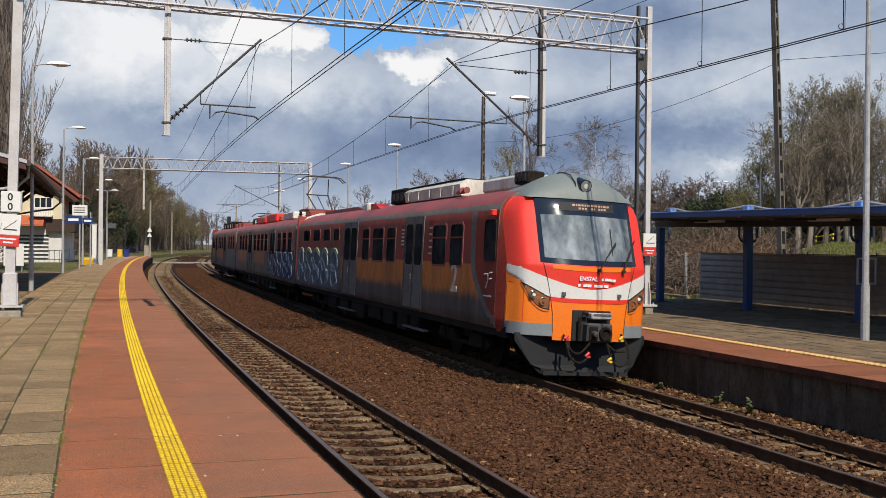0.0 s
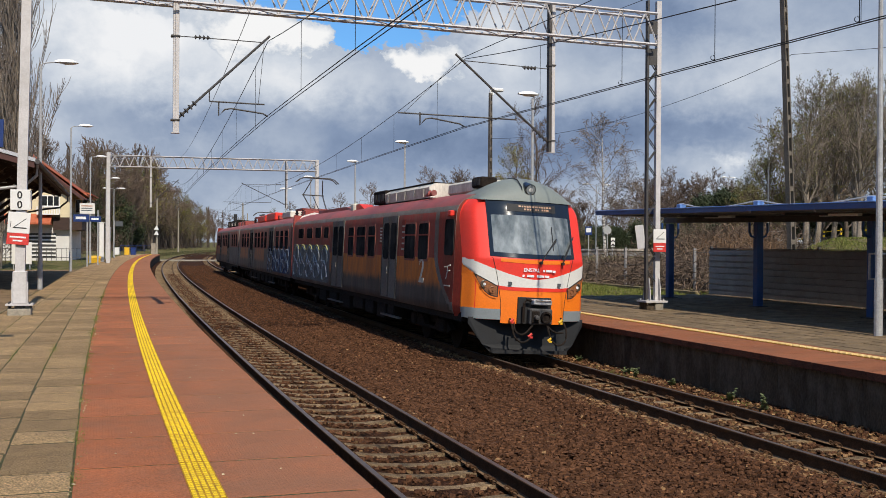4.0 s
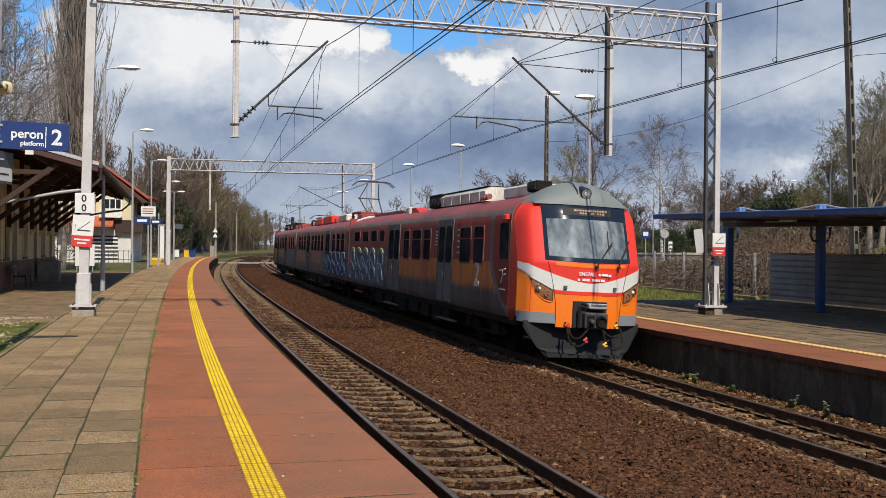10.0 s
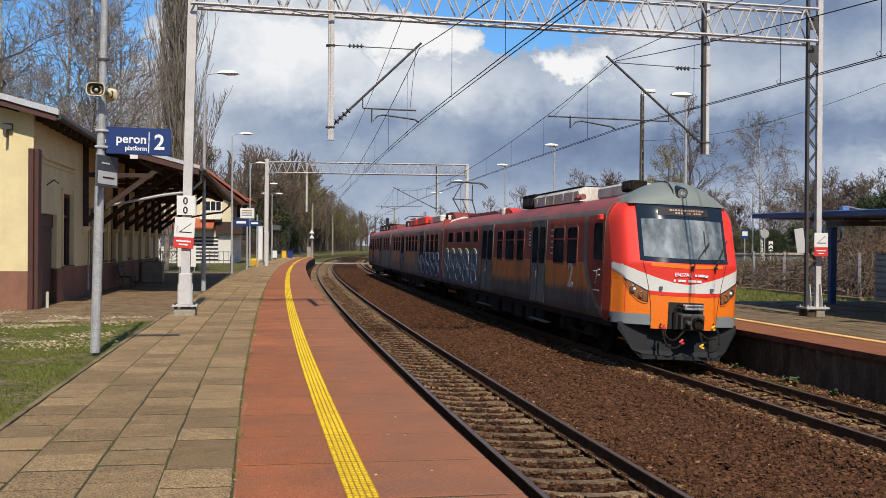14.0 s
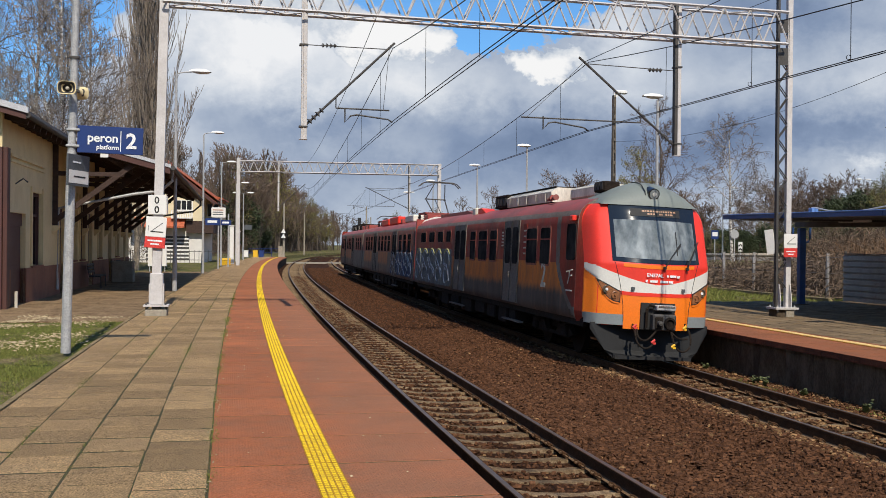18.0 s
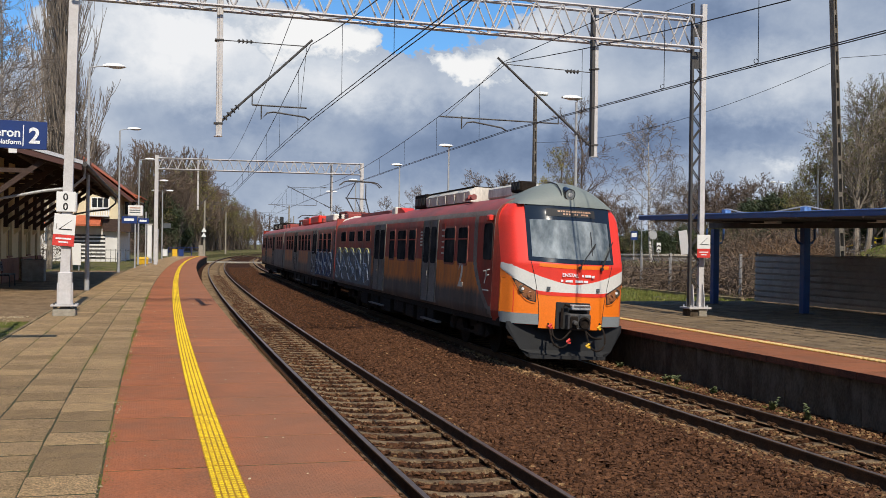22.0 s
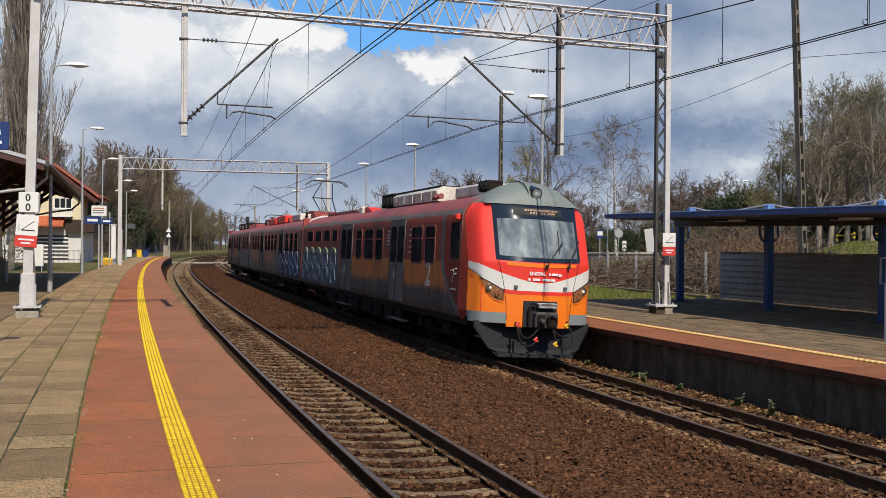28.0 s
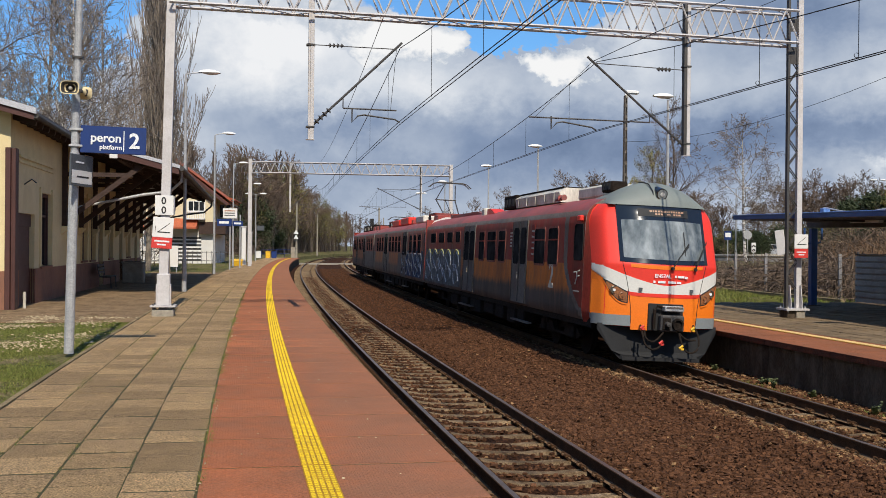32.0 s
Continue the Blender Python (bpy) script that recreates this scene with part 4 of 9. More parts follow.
def lattice_mast(parent, x, top, z0, pale=MAST):
    """Two channels laced with zigzag bars, on a bolted foot and a concrete block."""
    # The left channel takes dark steel to paint in its shaded web.
    for x0, x1, mt, label in ((x - 0.225, x - 0.165, STEEL_DARK, "channel coloured dark as its shaded side"), (x + 0.06, x + 0.20, pale, "pale channel in plain mast paint")):
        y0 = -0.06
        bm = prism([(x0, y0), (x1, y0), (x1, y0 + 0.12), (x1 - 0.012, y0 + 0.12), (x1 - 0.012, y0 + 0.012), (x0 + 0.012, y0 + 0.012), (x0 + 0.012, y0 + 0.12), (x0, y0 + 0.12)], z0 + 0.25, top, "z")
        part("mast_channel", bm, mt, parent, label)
    z, k = z0 + 0.75, 0
    while z < top - 1.7:
        for yy in (-0.045, 0.05):
            xa, xb = (x - 0.18, x + 0.075) if k % 2 else (x + 0.075, x - 0.18)
            part("lacing_bar", tube((xa, yy, z), (xb, yy, z + 0.33), 0.016, n=4), STEEL_DARK, parent)
        z += 0.36
        k += 1
    part("batten_plate", box(x - 0.165, x + 0.06, -0.065, -0.055, top - 1.75, top - 1.3), STEEL_DARK, parent)
    part("batten_plate", box(x - 0.165, x + 0.06, -0.065, -0.055, top - 0.9, top - 0.55), STEEL_DARK, parent)
    bm = bmesh.new()
    for sx in (-1, 1):
        m = Matrix.Translation((x + sx * 0.15, 0, 0))
        bm2 = [(-0.2, 0.25), (0.2, 0.25), (0.2, 0.42), (0.13, 0.85), (-0.13, 0.85), (-0.2, 0.42)]
        v0 = [bm.verts.new((x + sx * 0.145, y, z0 + z_)) for y, z_ in bm2]
        v1 = [bm.verts.new((x + sx * 0.165, y, z0 + z_)) for y, z_ in bm2]
        for i in range(6):
            bm.faces.new((v0[i], v0[(i + 1) % 6], v1[(i + 1) % 6], v1[i]))
        bm.faces.new(v0[::-1]); bm.faces.new(v1)
    add_box(bm, x - 0.32, x + 0.32, -0.28, 0.28, z0 + 0.20, z0 + 0.25)
    for sx in (-0.24, 0.24):
        for sy in (-0.2, 0.2):
            add_tube(bm, (x + sx, sy, z0 + 0.15), (x + sx, sy, z0 + 0.3), 0.02, n=6)
    part("foot_plate", bm, pale, parent, "bolted foot with gusset plates")
    part("foundation", box(x - 0.02, x + 0.22, -0.24, 0.24, z0 - 0.3, z0 + 0.2, 0.015), CONCRETE, parent, "yellowish concrete block")
    part("foundation", box(x - 0.26, x - 0.025, -0.2, 0.24, z0 - 0.3, z0 + 0.2, 0.015), CONCRETE_DARK, parent, "dark concrete block")


def drop_post(parent, x, bottom, top):
    dark = x > 3
    post = part("drop_post", box(x - 0.005, x + 0.085, -0.085, 0.085, bottom, top, 0.006), MAST, parent, "pale hanging post")
    # On the right-hand post, shade is coloured into the dark web.
    part("post_web", box(x - (0.085 if dark else 0.055), x - 0.007, -0.075, 0.085, bottom, top, 0.006), STEEL_DARK if dark else MAST, post)
    part("post_cap", box(x - 0.10, x + 0.10, -0.10, 0.10, bottom - 0.012, bottom - 0.001), MAST, post)
    for z in (bottom + 0.3, bottom + 2.28):
        part("post_clamp", box(x - 0.105, x + 0.105, -0.105, 0.105, z - 0.02, z + 0.02, 0.004), STEEL_DARK, post)


def insulator(bm, a, b, n=4, r=0.055):
    a, b = Vector(a), Vector(b)
    add_tube(bm, a, b, 0.02, n=6)
    for k in range(n):
        p = a + (b - a) * ((k + 0.5) / n)
        d = (b - a).normalized() * 0.018
        add_tube(bm, p - d, p + d, r, r * 0.6, n=8)


def cantilever(parent, post_x, tie_z, strut_z, tip, reg_a, reg_b, st_a, st_b):
    """Strut with insulators, tie rod, registration tube and the bent steady arm that holds the contact wire."""
    arm = thing_part("cantilever", parent)
    tip, root = Vector((tip[0], 0, tip[1])), Vector((post_x, 0, strut_z))
    d = (tip - root).normalized()
    part("strut", tube(root + d * 0.1, tip + d * 0.18, 0.03, n=8), STEEL_DARK, arm)
    sgn = 1 if tip.x > post_x else -1
    for a, b, r in ((root + d * 0.16, root + d * 0.68, 0.085), (Vector((post_x + sgn * 0.42, 0, tie_z)), Vector((post_x + sgn * 0.8, 0, tie_z)), 0.06)):
        bm = bmesh.new()
        insulator(bm, a, b, 4, r)
        part("insulator", bm, STEEL_DARK, arm, "dark ribbed porcelain")
    part("tie_rod", tube((post_x + sgn * 0.05, 0, tie_z), tip + Vector((0, 0, -0.04)), 0.012, n=5), STEEL_DARK, arm)
    bm = rod([(reg_a[0], 0, reg_a[1]), (reg_b[0], 0, reg_b[1])], 0.02)
    mid = root + d * ((reg_a[0] - root.x) / d.x if abs(d.x) > 0.01 else 0.5)
    add_tube(bm, mid, (reg_a[0], 0, reg_a[1]), 0.014, n=5)
    add_tube(bm, tip, (reg_b[0] - sgn * 0.15, 0, reg_b[1]), 0.006, n=4)
    part("registration_tube", bm, STEEL_DARK, arm)
    bm = rod([(st_a[0], 0, st_a[1] + 0.22), (st_a[0], 0, st_a[1] - 0.1), (st_a[0] + (st_b[0] - st_a[0]) * 0.12, 0, st_a[1] + 0.06), (st_a[0] + (st_b[0] - st_a[0]) * 0.25, 0, st_a[1] + 0.09), (st_a[0] + (st_b[0] - st_a[0]) * 0.9, 0, st_b[1] + 0.07), (st_b[0], 0, st_b[1])], 0.021)
    part("steady_arm", bm, STEEL_DARK, arm)


def thing_part(name, parent):
    ob = new(name)
    ob.parent = parent
    ob.empty_display_size = 0.1
    return ob


def portal(s, left, right, beam_bot, beam_top, mast_l, mast_r, detailed, posts, label, lean=0.0):
    base = thing("catenary_portal", spot(s), label, "catenary portal", "catenary portals")
    if detailed:
        bm = bmesh.new()
        add_box(bm, left - 0.105, left + 0.105, -0.105, 0.105, 0.95, mast_l)
        add_box(bm, left - 0.15, left + 0.15, -0.15, 0.15, 0.25, 1.0, bevel=0.02)
        for sx in (-1, 1):
            add_box(bm, left + sx * 0.16 - 0.012, left + sx * 0.16 + 0.012, -0.1, 0.1, 0.25, 0.75)
        add_box(bm, left - 0.29, left + 0.29, -0.26, 0.26, 0.22, 0.26)
        for v in bm.verts:
            v.co.x += 0.020 * max(0.0, v.co.z - 0.95)
        part("mast", bm, MAST, base, "pale hollow-section mast with a stiffened foot")
        bm = box(left - 0.1, left + 0.1, -0.2, 0.2, 0.13, 0.2)
        for sx in (-0.22, 0.22):
            for sy in (-0.2, 0.2):
                add_tube(bm, (left + sx, sy, 0.1), (left + sx, sy, 0.3), 0.022, n=6)
        part("anchor_plate", bm, STEEL_DARK, base)
        part("foundation", box(left - 0.25, left + 0.25, -0.26, 0.26, -0.3, 0.15, 0.02), CONCRETE, base, "small concrete plinth")
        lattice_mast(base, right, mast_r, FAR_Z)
    else:
        for x, t in ((left, mast_l), (right, mast_r)):
            part("mast", box(x - 0.14, x + 0.14, -0.14, 0.14, 0.0, t, 0.01), MAST, base)
    bm = bmesh.new()
    lattice(bm, (left + 0.1, 0, beam_top + lean), (right - 0.05, 0, beam_top - lean), 0.55, beam_top - beam_bot, 22, r=0.022, chord=0.04)
    part("beam", bm, MAST, base, "pale lattice box beam")
    for x, b in posts:
        drop_post(base, x, b, beam_top - 0.02)
    return base


p1 = portal(26.2, -5.34, 10.68, 7.22, 8.05, 9.0, 8.3, True, [(-1.94, 4.26), (7.66, 4.1)], "pale grey lattice portal carrying the overhead wires across both tracks", lean=0.15)
cantilever(p1, -1.94, 6.55, 4.55, (0.15, 6.56), (-1.15, 5.04), (0.16, 5.02), (-0.93, 4.8), (0.24, 4.73))
cantilever(p1, 7.66, 6.29, 4.3, (5.15, 6.42), (6.68, 4.92), (3.5, 4.97), (4.08, 4.78), (5.26, 4.68))
p2 = portal(85.1, -4.8, 11.26, 7.42, 8.27, 8.5, 8.36, False, [(-1.68, 4.35), (8.8, 4.44)], "pale grey lattice portal farther down the curve")
cantilever(p2, -1.68, 6.5, 4.6, (0.3, 6.4), (-0.9, 4.95), (0.35, 4.9), (-0.6, 4.7), (0.4, 4.6))
cantilever(p2, 8.8, 6.3, 4.65, (5.4, 6.3), (7.6, 4.85), (3.8, 4.85), (4.3, 4.7), (5.4, 4.6))


def cantilever_mast(s, lat, to, label):
    """A single concrete mast with one bracket."""
    base = thing("catenary_mast", spot(s, lat, -0.3), label, "catenary mast", "single masts")
    part("post", tube((0, 0, 0), (0, 0, 8.0), 0.17, 0.11, 8), CONCRETE, base)
    bm = rod([(0, 0, 5.2), (to - lat, 0, 6.9)], 0.03)
    add_path(bm, [(0, 0, 6.8), (to - lat, 0, 6.9)], 0.015)
    add_path(bm, [(0.3, 0, 5.45), (to - lat, 0, 5.3)], 0.02)
    part("bracket", bm, STEEL_DARK, base)


cantilever_mast(150, -2.4, 0.0, "pale concrete mast with a warning board beyond the platform end")
cantilever_mast(165, 9.6, SEP, "concrete catenary mast across the tracks")
cantilever_mast(205, -2.3, 0.0, "distant concrete catenary mast")
cantilever_mast(225, 9.9, SEP, "distant concrete catenary mast across the tracks")


def wire_set(supports, name, label):
    """Two contact wires, the sagging messenger and the droppers between them."""
    base = thing(name, Matrix.Identity(4), label, "overhead wire", "overhead wires")
    bm = bmesh.new()
    for side in (-0.045, 0.045):
        pts = []
        for (sa, la, _, za), (sb, lb, _, zb) in zip(supports, supports[1:]):
            n = 12
            pts += [at(sa + (sb - sa) * k / n, la + (lb - la) * k / n + side, za + (zb - za) * k / n) for k in range(n)]
        add_path(bm, pts, 0.0085, 5)
    part("contact_wire", bm, WIRE, base)
    bm = bmesh.new()
    pts = []
    for (sa, la, ma, za), (sb, lb, mb, zb) in zip(supports, supports[1:]):
        n = max(6, round((sb - sa) / 2.5))
        for k in range(n):
            t = k / n
            sag = 4 * t * (1 - t) * (0.5 * (ma - za + mb - zb) - 0.45)
            z = ma + (mb - ma) * t - sag
            p = at(sa + (sb - sa) * t, la + (lb - la) * t, z)
            pts.append(p)
            if k % 2 == 1:
                q = at(sa + (sb - sa) * t, la + (lb - la) * t, za + (zb - za) * t)
                part("dropper", tube(p, q, 0.005, n=4), WIRE, base)
    add_path(bm, pts, 0.010, 5)
    part("messenger_wire", bm, WIRE, base)
    return base


wire_set([(-36, -0.2, 6.3, 3.95), (26.2, 0.24, 6.56, 4.72), (85.1, 0.35, 6.4, 4.6), (150, 0.7, 6.6, 4.74), (205, 0.8, 6.6, 4.74), (260, 1.0, 6.6, 4.74)], "overhead_wires_near", "contact and messenger wires above the near track")
far_wires = wire_set([(-36, 5.6, 6.3, 3.6), (26.2, 5.27, 6.42, 4.67), (85.1, 5.4, 6.3, 4.6), (165, 5.9, 6.6, 4.74), (225, 5.9, 6.6, 4.74), (280, 5.2, 6.6, 4.74)], "overhead_wires_far", "contact and messenger wires above the far track")


for s in (11.3, 14.5, 17.5):
    low = at(s, 5.6 - 0.33 * (s + 36) / 62.2, 3.6 + 1.07 * (s + 36) / 62.2)
    bm = tube(low, low + Vector((0, 0, 1.75 if s < 16 else 1.2)), 0.006, n=5)
    add_path(bm, [low + Vector((0.035 * math.sin(k * 0.63) - 0.03, 0, 0.05 + 0.035 * math.cos(k * 0.63))) for k in range(10)], 0.006, 4)
    part("dropper", bm, WIRE, far_wires, "long dropper with a looped foot")


def cable(name, a, b, sag, r, label):
    pts = [a.lerp(b, k / 20) - Vector((0, 0, sag * 4 * (k / 20) * (1 - k / 20))) for k in range(21)]
    ob = part(name, rod(pts, r, 5), WIRE)
    tagged(ob, label, "cable", "strung cables")


cable("cable", at(26.2, -0.2, 7.25), at(85.1, 0.6, 8.25), 0.5, 0.009, "thin earth wire strung from portal to portal")
cable("cable", at(26.2, 5.15, 6.42), at(-30, 7.2, 8.4), 0.4, 0.009, "thin anchoring wire above the far track")
cable("cable", at(26.2, 9.6, 8.0), at(-30, 9.0, 8.6), 0.5, 0.008, "feeder wire along the portal tops")


# ---- lamps ----
def street_lamp(m, height, reach, label, double=False, head_size=1.0):
    base = thing("street_lamp", m, label, "street lamp", "platform lamps")
    part("pole", add_tube(tube((0, 0, 0), (0, 0, 1.1), 0.085, 0.085, 10), (0, 0, 1.1), (0, 0, height), 0.068, 0.042, 10), GALV, base)
    for d in ((1, -1) if double else (1,)):
        part("arm", rod([(0, 0, height - 0.05), (d * 0.05, 0, height + 0.05), (d * reach * 0.5, 0, height + 0.10), (d * reach, 0, height + 0.12)], 0.025), GALV, base)
        bm = bmesh.new()
        prof = [(0.0, 0.05), (0.12, 0.09), (0.3, 0.11), (0.55, 0.10), (0.72, 0.05), (0.78, 0.0)]
        top = []
        for x, h in prof:
            w = 0.05 + 0.13 * math.sin(math.pi * min(1, x / 0.78 * 0.85 + 0.1))
            top.append([bm.verts.new((d * (reach - 0.1 + x * head_size), y * head_size, height + 0.12 + zz * head_size)) for y, zz in ((-w, 0.0), (-w * 0.6, h), (w * 0.6, h), (w, 0.0))])
        for a, b in zip(top, top[1:]):
            for i in range(3):
                bm.faces.new((a[i], b[i], b[i + 1], a[i + 1]))
        bmesh.ops.recalc_face_normals(bm, faces=bm.faces)
        hd = part("lamp_head", bm, LAMP_GLASS, base, "pale lamp housing", smooth=True)
        bm = bmesh.new()
        rings = [[bm.verts.new((d * (reach - 0.1 + x * head_size), y * head_size, height + 0.12 + z * head_size)) for y, z in ((-0.16, 0.0), (-0.1, -dz), (0.1, -dz), (0.16, 0.0))] for x, dz in ((0.12, 0.01), (0.35, 0.06), (0.6, 0.05), (0.74, 0.01))]
        for a, b in zip(rings, rings[1:]):
            for i in range(3):
                bm.faces.new((a[i], b[i], b[i + 1], a[i + 1]))
        bm.faces.new(rings[0]); bm.faces.new(rings[-1][::-1])
        bmesh.ops.recalc_face_normals(bm, faces=bm.faces)
        part("lamp_bowl", bm, LAMP_GLASS, hd, smooth=True)
    return base


street_lamp(spot(39.3, -5.82), 7.75, 0.55, "galvanised platform lamp with a flat white head")
street_lamp(spot(62.2, -6.04), 7.95, 0.5, "galvanised platform lamp with a flat white head")
street_lamp(spot(84.0, -6.05), 7.95, 0.5, "galvanised platform lamp with a flat white head")
street_lamp(spot(106.0, -5.95), 7.6, 0.6, "galvanised platform lamp with a flat white head")
street_lamp(spot(122, -6.1), 7.4, 0.55, "two-headed galvanised lamp near the platform end", double=True)
for s in (17.7, 36.1, 55.3, 69.5, 91, 112):
    street_lamp(spot(s, 11.05 + max(0.0, s - 30) * 0.009, FAR_Z), 7.05, -0.45, "galvanised lamp on the far platform with its head towards the tracks") if s < 80 else street_lamp(spot(s, 11.05 + (s - 30) * 0.009, FAR_Z), 7.3, -0.5, "distant galvanised lamp on the far platform", double=s > 100)


# ---- signs ----
def plate(parent, name, x0, x1, z0, z1, y, material, label="", t=0.02):
    return part(name, box(x0, x1, y - t, y, z0, z1, 0.004), material, parent, label)


def platform_sign():
    base = thing("platform_sign", spot(17.6, -6.03) @ Matrix.Rotation(radians(1.2), 4, "Y"), "galvanised post with a navy platform number board and loudspeakers", "platform sign")
    part("post", add_tube(tube((0, 0, 0), (0, 0, 3.1), 0.075, 0.072, 12), (0, 0, 3.1), (0, 0, 7.2), 0.062, 0.045, 12), GALV, base)
    bd = part("board", box(0.085, 1.065, -0.06, -0.02, 3.10, 3.52, 0.006), SIGN_BLUE, base, "navy enamel board")
    text("lettering", "peron", 0.19, LETTER, bd, Matrix.Translation((0.465, -0.064, 3.335)) @ UPRIGHT)
    text("lettering", "platform", 0.098, LETTER, bd, Matrix.Translation((0.54, -0.064, 3.195)) @ UPRIGHT)
    text("numeral", "2", 0.33, LETTER, bd, Matrix.Translation((0.89, -0.064, 3.295)) @ UPRIGHT)
    part("divider", box(0.725, 0.738, -0.068, -0.06, 3.14, 3.46), LETTER, bd)
    for z in (3.2, 3.45):
        part("clamp", add_box(bmesh.new(), -0.08, 0.12, -0.08, 0.08, z - 0.02, z + 0.02, bevel=0.008), GALV, base)
    sb = part("side_board", box(0.0, 0.03, -0.33, 0.33, 2.58, 3.06, 0.004, m=Matrix.Rotation(radians(-20), 4, "Z") @ Matrix.Translation((0.1, 0.0, 0))), SIGN_GREY, base, "angled grey direction board")
    lm = Matrix.Rotation(radians(-20), 4, "Z")
    part("panel", box(0.131, 0.134, -0.3, 0.3, 2.62, 2.82, m=lm), WHITE, sb, "white lower panel with unreadable lines")
    for k, (a, b) in enumerate(((-0.2, 0.05), (-0.16, 0.2))):
        part("bar", box(0.135, 0.137, a, b, 2.93 - k * 0.22, 2.955 - k * 0.22, m=lm), LETTER if k == 0 else INK, sb)
    for d, side in ((-1, -0.06), (1, 0.05)):
        # horn loudspeakers, one towards us and one away
        sp = thing_part("loudspeaker", base)
        m = Matrix.Translation((side, d * 0.08, 4.06)) @ Matrix.Rotation(radians(90 * d * -1), 4, "X") @ Matrix.Scale(0.82, 4)
        bm = bmesh.new()
        rings = []
        for r, z, q in ((0.03, 0.0, 0.0), (0.045, 0.06, 0.1), (0.08, 0.15, 0.4), (0.125, 0.23, 0.8), (0.135, 0.25, 1.0), (0.12, 0.245, 1.0), (0.075, 0.14, 0.5), (0.03, 0.09, 0.2)):
            ring = []
            for i in range(24):
                t = 2 * math.pi * i / 24
                c, s_ = math.cos(t), math.sin(t)
                e = 1 + q * (1 / (c ** 4 + s_ ** 4) ** 0.25 - 1)
                ring.append(bm.verts.new(m @ Vector((r * c * e * (1 + 0.25 * q), r * s_ * e * (1 - 0.08 * q), z))))
            rings.append(ring)
        # The throat faces are coloured dark for the shade inside the horn.
        for n_, (a, b) in enumerate(zip(rings, rings[1:])):
            for i in range(24):
                bm.faces.new((a[i], a[(i + 1) % 24], b[(i + 1) % 24], b[i])).material_index = 1 if n_ > 4 else 0
        bm.faces.new(rings[0][::-1]); bm.faces.new(rings[-1])
        part("horn", bm, (PLASTER, STEEL_DARK), sp, "yellowed plastic horn", smooth=True)
        part("driver", add_lathe(bmesh.new(), [(0.0, 0.05), (0.032, 0.07), (0.036, 0.15), (0.02, 0.18), (0.0, 0.185)], 12, m), T_WHITE_ROOF, sp, smooth=True)
    part("bracket", add_box(box(-0.085, 0.085, -0.085, 0.085, 4.03, 4.07), -0.075, 0.075, -0.075, 0.075, 4.55, 4.58), STEEL_DARK, base)


platform_sign()


def mast_plates():
    """The plates strapped to the portal masts."""
    m = spot(26.2, -5.34)
    km = thing("kilometre_plate", m, "white kilometre plate with two black zeros on the mast", "sign plate")
    part("plate", box(-0.2, 0.22, -0.15, -0.13, 2.38, 2.84, 0.006), WHITE, km)
    for z in (2.71, 2.49):
        text("numeral", "0", 0.23, INK, km, Matrix.Translation((0.0, -0.153, z)) @ UPRIGHT)
    part("side_plate", box(0.225, 0.235, -0.13, 0.13, 2.40, 2.82), WHITE, km)
    ga = thing("gauge_plate", m @ Matrix.Translation((-0.16, 0, 0)) @ Matrix.Rotation(radians(4), 4, "Y"), "white and red clearance plate tilted on the mast", "sign plate", "clearance plates")
    part("plate", box(-0.235, 0.235, -0.165, -0.145, 1.86, 2.33, 0.004), WHITE, ga)
    part("red_panel", box(-0.235, 0.235, -0.167, -0.145, 1.60, 1.856, 0.004), SIGN_RED, ga, "red panel with unreadable white lines")
    for z, w in ((1.77, 0.17), (1.69, 0.1)):
        part("bar", box(-w, w, -0.170, -0.166, z - 0.018, z + 0.018), LETTER, ga)
    part("line", box(-0.12, 0.17, -0.170, -0.164, 1.97, 1.995), INK, ga)
    bm = bmesh.new()
    add_tube(bm, (-0.1, -0.167, 1.99), (0.15, -0.167, 2.2), 0.007, n=4)
    add_tube(bm, (-0.17, -0.167, 1.98), (-0.17, -0.167, 2.12), 0.005, n=4)
    part("drawn_line", bm, INK, ga)
    m = spot(26.1, 10.68)
    gb = thing("gauge_plate", m, "white and red clearance plate upright on the lattice mast", "sign plate", "clearance plates")
    part("plate", box(-0.13, 0.25, -0.20, -0.18, 1.73, 2.1, 0.004), WHITE, gb)
    part("red_panel", box(-0.13, 0.25, -0.202, -0.18, 1.49, 1.726, 0.004), SIGN_RED, gb)
    for z, w in ((1.64, 0.13), (1.57, 0.08)):
        part("bar", box(0.06 - w, 0.06 + w, -0.205, -0.201, z - 0.014, z + 0.014), LETTER, gb)
    part("line", box(-0.05, 0.2, -0.205, -0.199, 1.83, 1.85), INK, gb)
    part("drawn_line", tube((-0.05, -0.202, 1.84), (0.17, -0.202, 2.02), 0.007, n=4), INK, gb)
    gc = thing("side_plate", m @ Matrix.Translation((0.24, 0, 0)) @ Matrix.Rotation(radians(-50), 4, "Z") @ Matrix.Rotation(radians(-8), 4, "Y"), "tilted white plate seen from its edge on the mast", "sign plate")
    part("plate", box(-0.37, -0.13, -0.28, -0.26, 1.62, 2.27, 0.004), WHITE, gc)


mast_plates()


